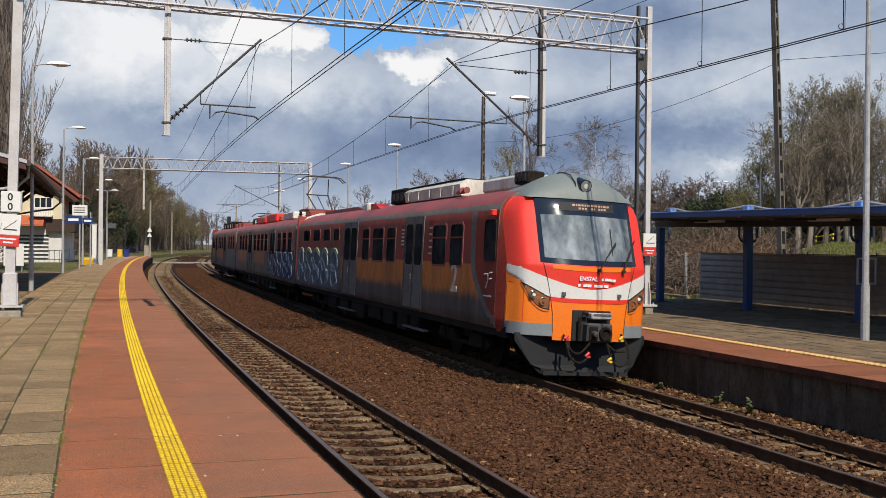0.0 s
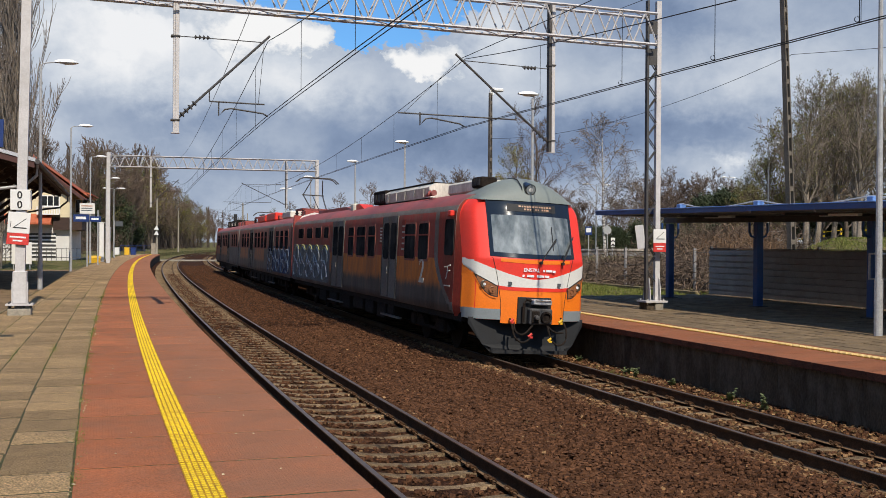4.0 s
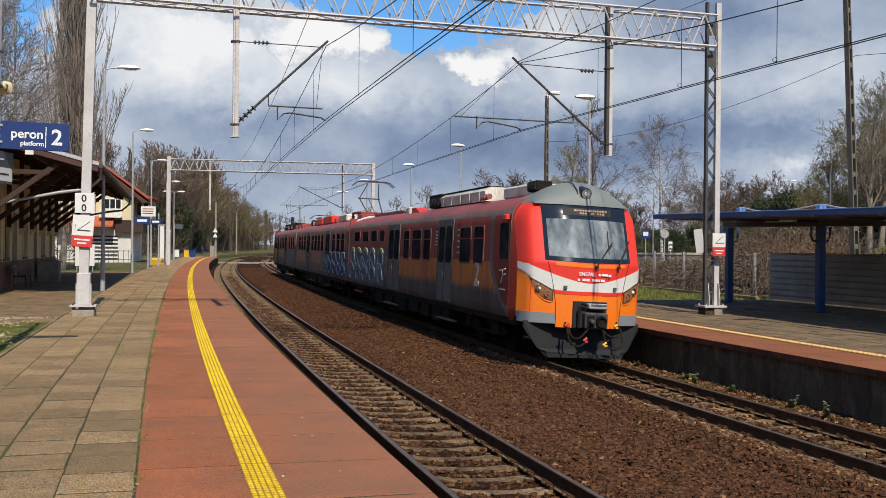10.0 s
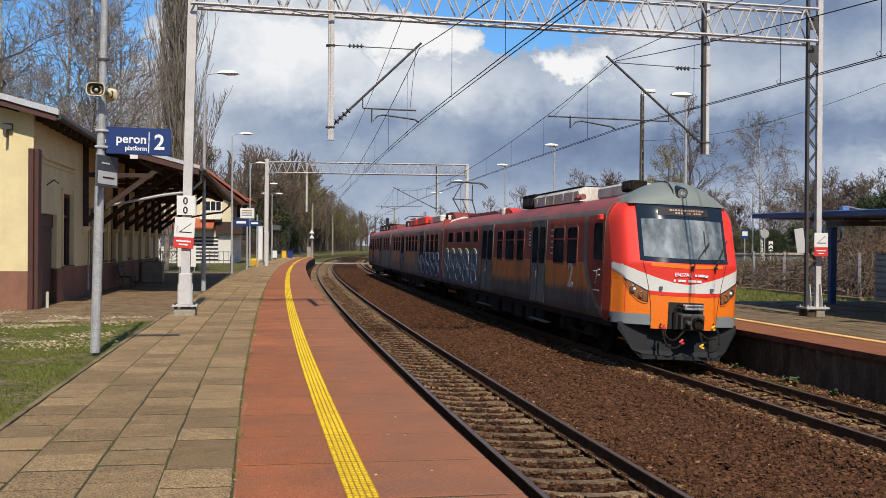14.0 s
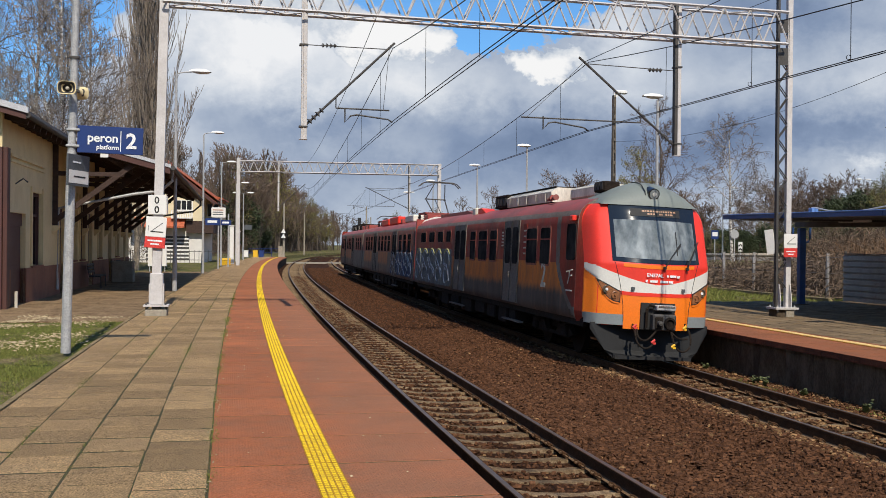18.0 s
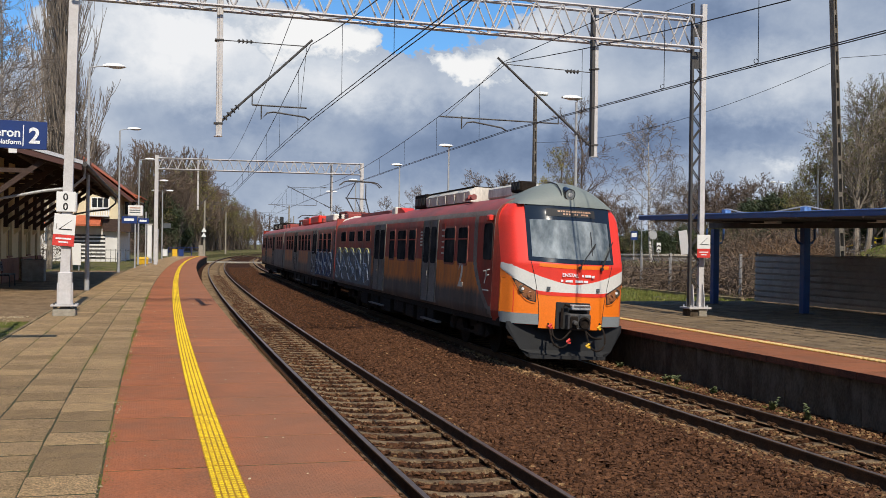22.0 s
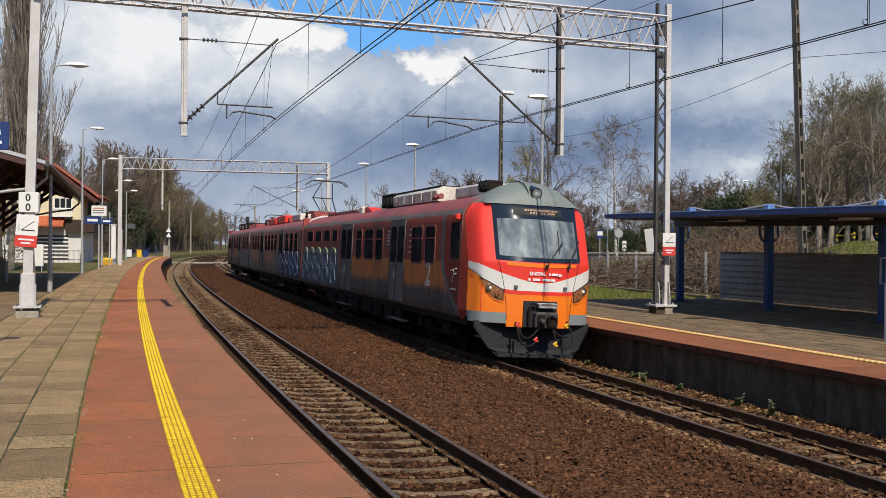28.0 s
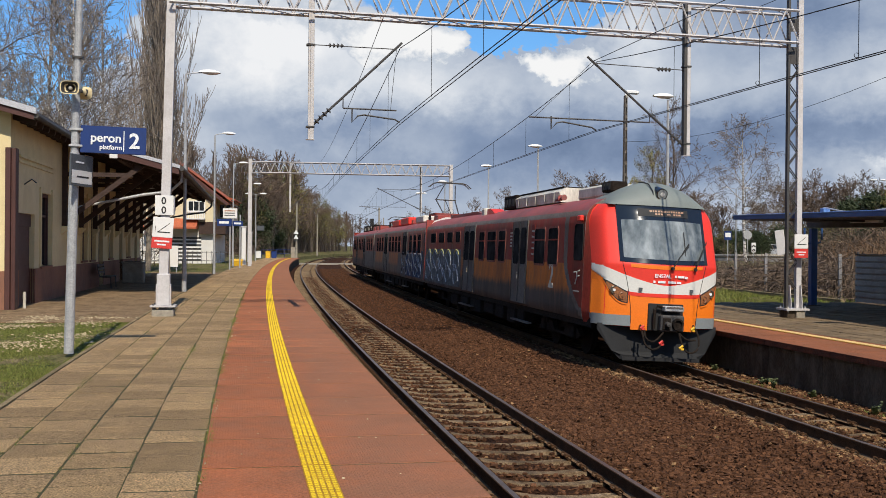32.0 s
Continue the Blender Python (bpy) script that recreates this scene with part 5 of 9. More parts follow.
def info_post(s, lat, h, boards, label):
    base = thing("information_post", spot(s, lat), label, "information post", "information posts")
    part("post", tube((0, 0, 0), (0, 0, h), 0.055, 0.05, 8), GALV, base)
    for x0, x1, z0, z1, mtl in boards:
        part("board", box(x0, x1, -0.09, -0.05, z0, z1, 0.008), mtl, base)
    for x0, x1, z0, z1, mtl in boards:
        if mtl is SIGN_BLUE:
            part("bar", box(x0 + (x1 - x0) * 0.15, x0 + (x1 - x0) * 0.8, -0.096, -0.089, z0 + (z1 - z0) * 0.35, z0 + (z1 - z0) * 0.7), LETTER, base)
        elif mtl is WHITE:
            for k in range(3):
                z = z1 - (z1 - z0) * (0.25 + 0.22 * k)
                part("bar", box(x0 + 0.1, x1 - 0.15, -0.096, -0.089, z - 0.03, z + 0.03), SIGN_GREY if k else T_ORANGE_DIRTY, base)


info_post(73.0, -5.68, 4.2, [(-0.47, 0.47, 3.47, 4.15, WHITE), (-0.86, 0.12, 2.95, 3.42, SIGN_BLUE)], "grey post with a white notice board and a navy sign")
info_post(79.0, -5.27, 3.9, [(-0.55, 0.2, 3.06, 3.44, SIGN_BLUE)], "slim white post with a small navy direction sign")
info_post(112.0, -5.5, 3.8, [(0.08, 0.85, 3.2, 3.7, SIGN_GREY)], "grey post with a small navy board near the platform end")


def grit_bin():
    base = thing("grit_bin", spot(87.5, -5.95, -0.05, turn=20) @ Matrix.Scale(0.75, 4), "yellow plastic grit bin beside the platform edge", "grit bin")
    bm = prism([(-0.35, 0.0), (0.35, 0.0), (0.45, 0.55), (-0.45, 0.55)], -0.55, 0.55, "x")
    part("bin", bm, YELLOW_CAP, base)
    part("lid", prism([(-0.48, 0.56), (0.48, 0.56), (0.40, 0.72), (0.0, 0.80), (-0.45, 0.66)], -0.6, 0.6, "x"), YELLOW_CAP, base)


grit_bin()


def shelters():
    """White equipment cabinets and the blue railing at the platform's end."""
    for s, lat, w, h in ((91.5, -5.57, 0.36, 3.2), (95.0, -5.2, 0.34, 2.8)):
        base = thing("equipment_cabinet", spot(s, lat), "tall narrow white equipment cabinet by the portal", "cabinet", "white cabinets")
        part("body", box(-w / 2, w / 2, -0.3, 0.3, 0.0, h, 0.02), WHITE, base)
        part("door", box(-w / 2 + 0.05, w / 2 - 0.05, -0.325, -0.301, 0.15, h - 0.1, 0.01), WHITE, base)
        part("roof", box(-w / 2 - 0.05, w / 2 + 0.05, -0.36, 0.36, h, h + 0.06, 0.015), WHITE, base)
    for lat, c in ((-6.7, WHITE), (-5.5, YELLOW_CAP), (-4.75, SIGN_BLUE)):
        base = thing("waste_bin", spot(137, lat), "small upright bin at the platform end", "bin", "bins at the platform end")
        part("bin", box(-0.3, 0.3, -0.25, 0.25, 0.0, 0.85, 0.03), c, base)
        part("lid", box(-0.33, 0.33, -0.28, 0.28, 0.851, 0.92, 0.02), c, base)
    base = thing("railing", spot(143.5, -5.75), "blue tubular railing closing the platform end", "railing")
    for k in range(5):
        part("post", tube((k * 1.0 - 1.0, 0, -0.05), (k * 1.0 - 1.0, 0, 1.15), 0.03), SIGN_BLUE, base)
    for z in (0.55, 1.12):
        part("rail", tube((-1.0, 0, z), (3.0, 0, z), 0.025), SIGN_BLUE, base)
    g = thing("end_board", spot(142.8, -2.55), "pale grey board at the platform end", "board")
    part("board", box(-0.28, 0.28, -0.04, 0.04, 0.0, 1.45, 0.01), CONCRETE, g)
    sg = thing("line_signal", spot(175, 8.6, -0.98), "black colour-light signal on a post beside the tracks", "signal")
    part("post", tube((0, 0, -0.2), (0, 0, 5.7), 0.09), CONCRETE, sg)
    hd = part("head", box(-0.3, 0.3, -0.12, 0.12, 5.7, 7.2, 0.08), BLACK, sg)
    for z in (6.1, 6.7):
        part("hood", add_tube(bmesh.new(), (0, -0.12, z), (0, -0.35, z), 0.13, 0.14, 10), BLACK, hd)
    w = thing("warning_board", spot(149.8, -2.45), "small triangular warning boards on a mast", "sign plate")
    for z in (2.6, 3.3):
        part("board", prism([(-0.35, z), (0.35, z), (0.0, z + 0.6)], -0.26, -0.22, "y"), WHITE, w)


shelters()


# ---- the station building with its timber canopy ----
# local frame: x towards the track from the track-side wall, y along the building, z up
STATION = Matrix.Translation((-10.55, 27.05, -0.03)) @ Matrix.Rotation(radians(9.1), 4, "Z")


def wall_with_holes(length, height, holes, thick, skip_below=0.0):
    """A wall in the y-z plane from x=-thick to 0 with rectangular openings (y0, y1, z0, z1)."""
    ys = sorted({0.0, length, *(h[0] for h in holes), *(h[1] for h in holes)})
    zs = sorted({skip_below, height, *(h[2] for h in holes), *(h[3] for h in holes)})
    bm = bmesh.new()
    for y0, y1 in zip(ys, ys[1:]):
        for z0, z1 in zip(zs, zs[1:]):
            cy, cz = (y0 + y1) / 2, (z0 + z1) / 2
            if not any(h[0] < cy < h[1] and h[2] < cz < h[3] for h in holes):
                add_box(bm, -thick, 0.0, y0, y1, z0, z1)
    bmesh.ops.remove_doubles(bm, verts=bm.verts, dist=1e-4)
    return bm


def make_station():
    base = thing("station_building", STATION, "single-storey cream plastered station with brown plinth and felt roof", "station building")
    L = 30.2
    doors = [(0.95, 3.0, 0.0, 2.53), (8.6, 9.7, 0.0, 2.9), (15.2, 16.4, 0.0, 2.9), (21.5, 22.7, 0.0, 2.9), (27.6, 28.7, 0.0, 2.9)]
    windows = [(3.8, 5.35, 1.05, 3.2), (11.0, 12.1, 1.1, 3.4), (13.0, 14.1, 1.1, 3.4), (18.0, 19.1, 1.1, 3.4), (24.3, 25.4, 1.1, 3.4)]
    part("wall", wall_with_holes(L, 5.15, doors + windows, 0.35, 1.0), PLASTER, base, "cream plaster track-side wall")
    pl = wall_with_holes(L, 1.0, [(d[0], d[1], d[2], 1.0) for d in doors], 0.35)
    bmesh.ops.translate(pl, verts=pl.verts, vec=(0.03, 0, 0))
    part("plinth", pl, PLINTH, base, "brown-pink plinth")
    end = prism([(-12.0, 1.0), (-0.351, 1.0), (-0.351, 5.08), (-6.3, 6.66), (-12.0, 5.2)], 0.0, 0.35, "y")
    part("wall", end, PLASTER, base, "sunlit cream end wall")
    part("plinth", box(-12.0, 0.03, -0.03, -0.0005, 0.0, 1.0), PLINTH, base, "brown-pink plinth")
    part("wall", box(-12.0, -11.7, 0.36, L, 0.0, 5.0), PLASTER, base)
    part("wall", box(-11.7, -0.36, L - 0.3, L, 0.0, 5.0), PLASTER, base)
    # corner pilaster, painted maroon-brown, and a thin string course
    part("pilaster", box(0.03, 0.14, -0.05, 0.30, 0.0, 4.15, 0.01), BROWN_PAINT, base, "maroon-brown corner board")
    part("pilaster", box(-0.10, 0.03, -0.14, -0.032, 0.0, 4.15, 0.01), BROWN_PAINT, base, "sunlit maroon-brown corner board")
    for z0, z1, d in ((4.0, 4.08, 0.06), (3.86, 3.92, 0.04)):
        part("string_course", box(0.0, d, 0.9, 5.6, z0, z1), PLASTER, base)
    for y0, y1, z0, z1 in doors:
        d = part("door", box(-0.2, -0.14, y0, y1, z0, z1 - 0.35, 0.01), BROWN_PAINT, base, "maroon-brown panelled door")
        for zz in (0.35, 1.3):
            part("panel", box(-0.14, -0.125, y0 + 0.15, y1 - 0.15, zz, zz + 0.75, 0.01), BROWN_PAINT, d)
        part("door_head", box(-0.2, -0.1, y0, y1, z1 - 0.35, z1), BROWN_PAINT, base)
        part("handle", tube((-0.12, y0 + 0.12, 1.0), (-0.12, y0 + 0.12, 1.15), 0.012), CHROME, d)
    for y0, y1, z0, z1 in windows:
        w = part("window", add_box(add_box(box(-0.2, -0.08, y0, y0 + 0.1, z0, z1), -0.2, -0.08, y1 - 0.1, y1, z0, z1), -0.2, -0.08, y0 + 0.1, y1 - 0.1, z1 - 0.1, z1), BROWN_PAINT, base, "maroon-brown window frame")
        part("pane", box(-0.18, -0.16, y0 + 0.1, y1 - 0.1, z0 + 0.03, z1 - 0.1), DARK_GLASS, w)
        part("mullion", box(-0.2, -0.11, (y0 + y1) / 2 - 0.035, (y0 + y1) / 2 + 0.035, z0, z1 - 0.1), BROWN_PAINT, w)
        part("transom", box(-0.2, -0.12, y0 + 0.1, y1 - 0.1, z0 + 1.45, z0 + 1.52), BROWN_PAINT, w)
        part("sill", box(-0.1, 0.07, y0 - 0.08, y1 + 0.08, z0 - 0.07, z0, 0.008), PLINTH, w)
        for ya in (y0 - 0.16, y1 + 0.02):
            part("surround", box(0.0, 0.05, ya, ya + 0.14, z0, z1 + 0.15), PLASTER, w)
    # roof: a low slope that runs on over the platform as a canopy
    slope = 0.265
    def z_at(x):
        return 5.06 - slope * x
    def sheet(x0, x1, y0, y1, t0, t1):
        bm = bmesh.new()
        v = [bm.verts.new((x, y, z_at(x) + t)) for t in (t0, t1) for x, y in ((x0, y0), (x1, y0), (x1, y1), (x0, y1))]
        for q in ((0, 3, 2, 1), (4, 5, 6, 7), (0, 1, 5, 4), (1, 2, 6, 5), (2, 3, 7, 6), (3, 0, 4, 7)):
            bm.faces.new([v[i] for i in q])
        return bm
    roof = part("roof", sheet(-6.3, 0.62, -0.45, L + 0.6, 0.10, 0.2), ROOF_FELT, base, "grey felt roof")
    part("verge", sheet(-6.3, 0.66, -0.52, -0.451, -0.06, 0.10), BROWN_PAINT, roof)
    part("flashing", sheet(-6.3, 0.72, -0.57, -0.40, 0.101, 0.255), FLASHING, roof, "pale zinc verge flashing")
    part("boarding", sheet(-0.02, 0.62, -0.45, 7.0, 0.06, 0.099), TIMBER, roof)
    back = bmesh.new()
    for (xa, za), (xb, zb) in (((-6.3, z_at(-6.3) + 0.2), (-12.6, z_at(-6.3) - 1.47)),):
        v = [back.verts.new(p) for p in ((xa, -0.45, za), (xb, -0.45, zb), (xb, L + 0.6, zb), (xa, L + 0.6, za), (xa, -0.45, za - 0.1), (xb, -0.45, zb - 0.1), (xb, L + 0.6, zb - 0.1), (xa, L + 0.6, za - 0.1))]
        for q in ((0, 3, 2, 1), (4, 5, 6, 7), (0, 1, 5, 4), (1, 2, 6, 5), (2, 3, 7, 6), (3, 0, 4, 7)):
            back.faces.new([v[i] for i in q])
    part("roof_slope", back, ROOF_FELT, roof)
    gut = bmesh.new()
    add_tube(gut, (0.70, -0.5, z_at(0.7) + 0.06), (0.70, 7.2, z_at(0.7) + 0.03), 0.075, n=10)
    part("gutter", gut, STEEL_DARK, roof, "dark half-round gutter")
    for k in range(9):
        part("rafter_end", box(0.0, 0.6, 0.2 + k * 0.85, 0.32 + k * 0.85, -0.1, 0.05, m=Matrix.Translation((0, 0, z_at(0.3) + 0.02)) @ Matrix.Rotation(math.atan(slope), 4, "Y")), TIMBER, roof)
    # canopy
    can = thing_part("canopy", base)
    x1 = 3.65
    part("canopy_roof", sheet(0.62, x1, 7.0, L + 0.2, 0.07, 0.2), ROOF_FELT, can, "grey felt canopy roof")
    part("boarding", sheet(0.0, x1 - 0.05, 7.05, L + 0.15, 0.03, 0.069), TIMBER, can, "dark boarded underside")
    part("flashing", sheet(0.5, x1 + 0.06, 6.90, 6.98, 0.12, 0.235), FLASHING, can, "pale zinc edge flashing")
    part("verge", sheet(0.5, x1 + 0.03, 6.93, 6.999, -0.08, 0.119), BROWN_PAINT, can)
    part("fascia", sheet(x1, x1 + 0.04, 7.0, L + 0.2, -0.02, 0.2), BROWN_PAINT, can, "maroon-brown fascia")
    g = bmesh.new()
    add_tube(g, (x1 + 0.12, 6.9, z_at(x1) + 0.10), (x1 + 0.12, L + 0.3, z_at(x1) + 0.04), 0.08, n=10)
    part("gutter", g, STEEL_DARK, can, "dark half-round gutter")
    for y in (7.3, L - 0.2):
        part("downpipe", rod([(x1 + 0.1, y, z_at(x1) + 0.05), (x1 + 0.08, y + 0.05, z_at(x1) - 0.3), (x1 - 0.3, y + 0.3, z_at(x1) - 0.62), (x1 - 1.2, y + 0.3, z_at(x1) - 0.75), (0.12, y + 0.3, z_at(x1) - 1.25), (0.1, y + 0.3, 0.2)], 0.05, 8), GALV if y < 10 else STEEL_DARK, can, "bent downpipe")
    y = 7.25
    while y < L + 0.1:
        fr = thing_part("canopy_frame", base)
        part("rafter", box(-0.05, x1 - 0.1, y - 0.07, y + 0.07, -0.16, 0.0, m=Matrix.Translation((0, 0, z_at(0) + 0.02)) @ Matrix.Rotation(math.atan(slope), 4, "Y")), TIMBER, fr)
        part("wall_post", box(0.0, 0.16, y - 0.08, y + 0.08, 2.2, z_at(0.1) - 0.1, 0.01), TIMBER, fr)
        br = bmesh.new()
        a, b = Vector((0.1, y, 2.45)), Vector((2.5, y, z_at(2.5) - 0.1))
        d = (b - a).normalized()
        add_box(br, 0, (b - a).length, -0.07, 0.07, -0.08, 0.08, m=Matrix.Translation(a) @ Matrix.Rotation(-math.atan2(d.z, d.x), 4, "Y"))
        part("brace", br, TIMBER, fr)
        br = bmesh.new()
        add_box(br, 0.1, 2.2, -0.06, 0.06, -0.07, 0.07, m=Matrix.Translation((0, y, z_at(1.8) - 0.62)))
        part("collar", br, TIMBER, fr)
        part("corbel", prism([(0.0, 2.0), (0.22, 2.2), (0.22, 2.28), (0.0, 2.28)], y - 0.14, y + 0.14, "y"), PLASTER, fr)
        y += 3.25
    for xa, xb in ((1.7, 1.85), (3.0, 3.14)):
        part("purlin", box(xa, xb, 7.05, L + 0.1, z_at((xa + xb) / 2) - 0.16, z_at((xa + xb) / 2) + 0.02), TIMBER, can)
    # small fittings
    part("camera_box", box(-0.75, -0.5, -0.14, -0.001, 4.62, 4.78, 0.01), STEEL_DARK, base, "dark wall bracket")
    part("camera_arm", box(-0.66, -0.6, -0.3, -0.05, 4.42, 4.619), STEEL_DARK, base)
    part("lamp_bracket", rod([(0.0, 1.6, 3.3), (0.2, 1.6, 3.45), (0.32, 1.6, 3.35)], 0.02), STEEL_DARK, base)
    part("meter_post", tube((0.25, 0.55, 0.0), (0.25, 0.55, 0.45), 0.04), T_WHITE_ROOF, base)
    part("lamp_box", box(1.5, 1.75, 6.90, 6.94, z_at(1.6) - 0.16, z_at(1.6) + 0.06, 0.01), WHITE, can, "small white number box on the verge")


make_station()


def bench(m):
    base = thing("bench", m, "dark metal bench against the station wall", "bench", "station benches")
    for x in (-0.7, 0.7):
        part("leg", rod([(x, -0.22, 0.0), (x, -0.2, 0.42), (x, 0.2, 0.42), (x, 0.28, 0.9)], 0.025), STEEL_DARK, base)
    for k in range(4):
        part("seat_slat", box(-0.85, 0.85, -0.22 + k * 0.11, -0.13 + k * 0.11, 0.43, 0.465, 0.006), STEEL_DARK, base)
    for k in range(3):
        part("back_slat", box(-0.85, 0.85, 0.215 + k * 0.02, 0.245 + k * 0.02, 0.55 + k * 0.13, 0.65 + k * 0.13, 0.006), STEEL_DARK, base)


for y in (13.8, 23.0):
    bench(STATION @ pose(0.55, y, 0.03, 0, 0, 90))
bin_ = thing("planter_box", STATION @ pose(0.9, 19.3, 0.02), "square concrete bin under the canopy", "bin")
part("body", add_box(box(-0.45, 0.45, -0.4, 0.4, 0.0, 0.92, 0.03), -0.48, 0.48, -0.43, 0.43, 0.86, 0.93, bevel=0.01), CONCRETE, bin_)
part("rim", box(-0.36, 0.36, -0.31, 0.31, 0.925, 0.94), BLACK, bin_)


# ---- the house behind the station ----
def make_house():
    m = spot(98.5, -8.55) @ Matrix.Rotation(radians(-1), 4, "Z")
    base = thing("house", m, "two-storey cream house with a steep orange-red tiled roof", "house")
    W, D, h1, h2, rise = 10.5, 10.0, 3.1, 6.35, 4.1
    part("ground_floor", box(-W, 0, 0, D, -0.2, h1), WHITE_WALL, base, "white rendered ground floor")
    up = bmesh.new()
    o = [(-W, h1), (0, h1), (0, h2), (-W / 2, h2 + rise), (-W, h2)]
    v0 = [up.verts.new((x, 0.001, z)) for x, z in o]
    v1 = [up.verts.new((x, D, z)) for x, z in o]
    for i in range(5):
        up.faces.new((v0[i], v0[(i + 1) % 5], v1[(i + 1) % 5], v1[i]))
    up.faces.new(v0[::-1]); up.faces.new(v1)
    bmesh.ops.recalc_face_normals(up, faces=up.faces)
    part("upper_floor", up, CREAM_WALL, base, "cream rendered upper floor and gable")
    roof = thing_part("roof", base)
    sl = rise / (W / 2)
    ang = math.atan(sl)
    run = (W / 2 + 1.3) / math.cos(ang)
    for side in (-1, 1):
        mm = Matrix.Translation((-W / 2, 0, h2 + rise + 0.12)) @ Matrix.Rotation(side * ang, 4, "Y")
        part("roof_slope", box(0, side * run, -0.8, D + 0.6, -0.14, 0.0, m=mm), TILE_RED, roof, "orange-red tiled slope")
        n = 22
        for k in range(n):
            part("tile_course", box(side * run * k / n, side * run * (k + 1) / n - side * 0.01, -0.82, D + 0.62, 0.0, 0.05, m=mm @ Matrix.Translation((0, 0, 0.004)) @ Matrix.Rotation(side * radians(-1.5), 4, "Y")), TILE_RED, roof)
        part("verge_board", box(0, side * run, -0.9, -0.82, -0.3, -0.02, m=mm), BROWN_PAINT, roof)
    part("gutter", tube((1.34, -0.85, h2 - 0.98), (1.34, D + 0.6, h2 - 0.98), 0.08), BROWN_PAINT, roof)
    # porch roof between the storeys
    part("porch_roof", prism([(0.0, h1 + 0.95), (-1.5, h1 + 0.15), (-1.5, h1), (0.0, h1)], -6.2, -1.5, "x"), TILE_RED, base, "brown-red tiled porch roof")
    part("side_porch", box(-1.4, 1.0, -0.5, D - 2.0, 2.65, 3.75), TIMBER, base, "dark boarded side porch")
    part("annex", box(0.01, 1.3, 3.0, D, 3.76, 6.0), CREAM_WALL, base, "narrow stair annex")
    part("annex_roof", prism([(0.0, 6.2), (1.6, 5.85), (1.6, 5.98), (0.0, 6.4)], 2.6, D + 0.2, "y"), TILE_RED, base)
    for x0 in (0.12, 0.7):
        w = part("window", box(x0, x0 + 0.5, 2.96, 2.999, 4.2, 5.5), WHITE, base, "narrow annex window")
        part("pane", box(x0 + 0.05, x0 + 0.45, 2.94, 2.959, 4.27, 5.43), DARK_GLASS, w)
    for x0, x1, z0, z1 in ((-2.4, -0.95, 4.78, 5.6), (-8.6, -7.0, 4.35, 5.6)):
        w = part("window", box(x0 - 0.08, x1 + 0.08, -0.03, 0.0, z0 - 0.08, z1 + 0.08), WHITE, base, "white window frame")
        n = 3
        for k in range(n):
            a = x0 + (x1 - x0) * k / n
            part("pane", box(a + 0.04, a + (x1 - x0) / n - 0.04, -0.045, -0.031, z0, z1), DARK_GLASS, w)
        part("sill", box(x0 - 0.15, x1 + 0.15, -0.15, -0.001, z0 - 0.16, z0 - 0.09), WHITE, w)
    bal = part("balcony", box(-2.7, -0.85, -1.0, -0.001, 3.95, 4.05), WHITE, base)
    for k in range(10):
        part("baluster", box(-2.7 + k * 0.2, -2.58 + k * 0.2, -1.0, -0.97, 4.05, 4.6), WHITE, bal)
    part("balcony_rail", box(-2.7, -0.8, -1.02, -0.95, 4.6, 4.66), WHITE, bal)
    sh = part("garage_door", box(-5.0, -1.2, -0.04, 0.0, 0.2, 2.35), STEEL_DARK, base, "louvred dark opening with white slats")
    for k in range(6):
        part("slat", box(-5.0, -1.2, -0.1, -0.041, 0.35 + k * 0.34, 0.49 + k * 0.34), WHITE, sh)
    fence = thing("garden_fence", spot(94, -8.9), "low dark railing in front of the house", "fence")
    for k in range(26):
        part("bar", box(-8 + k * 0.4, -7.96 + k * 0.4, -0.02, 0.02, -0.1, 1.1), STEEL_DARK, fence)
    for z in (0.25, 1.0):
        part("rail", box(-8.05, 2.1, -0.015, 0.015, z, z + 0.05), STEEL_DARK, fence)
    hd = thing("notice_stand", spot(66.5, -8.65), "white boards on legs beside the lawn", "notice board")
    part("board", box(-0.9, 0.2, -0.05, 0.05, 0.3, 1.6, 0.01), WHITE, hd)
    part("leg", tube((-0.8, 0, -0.05), (-0.8, 0, 0.4), 0.03), GALV, hd)
    part("leg", tube((0.1, 0, -0.05), (0.1, 0, 0.4), 0.03), GALV, hd)


make_house()


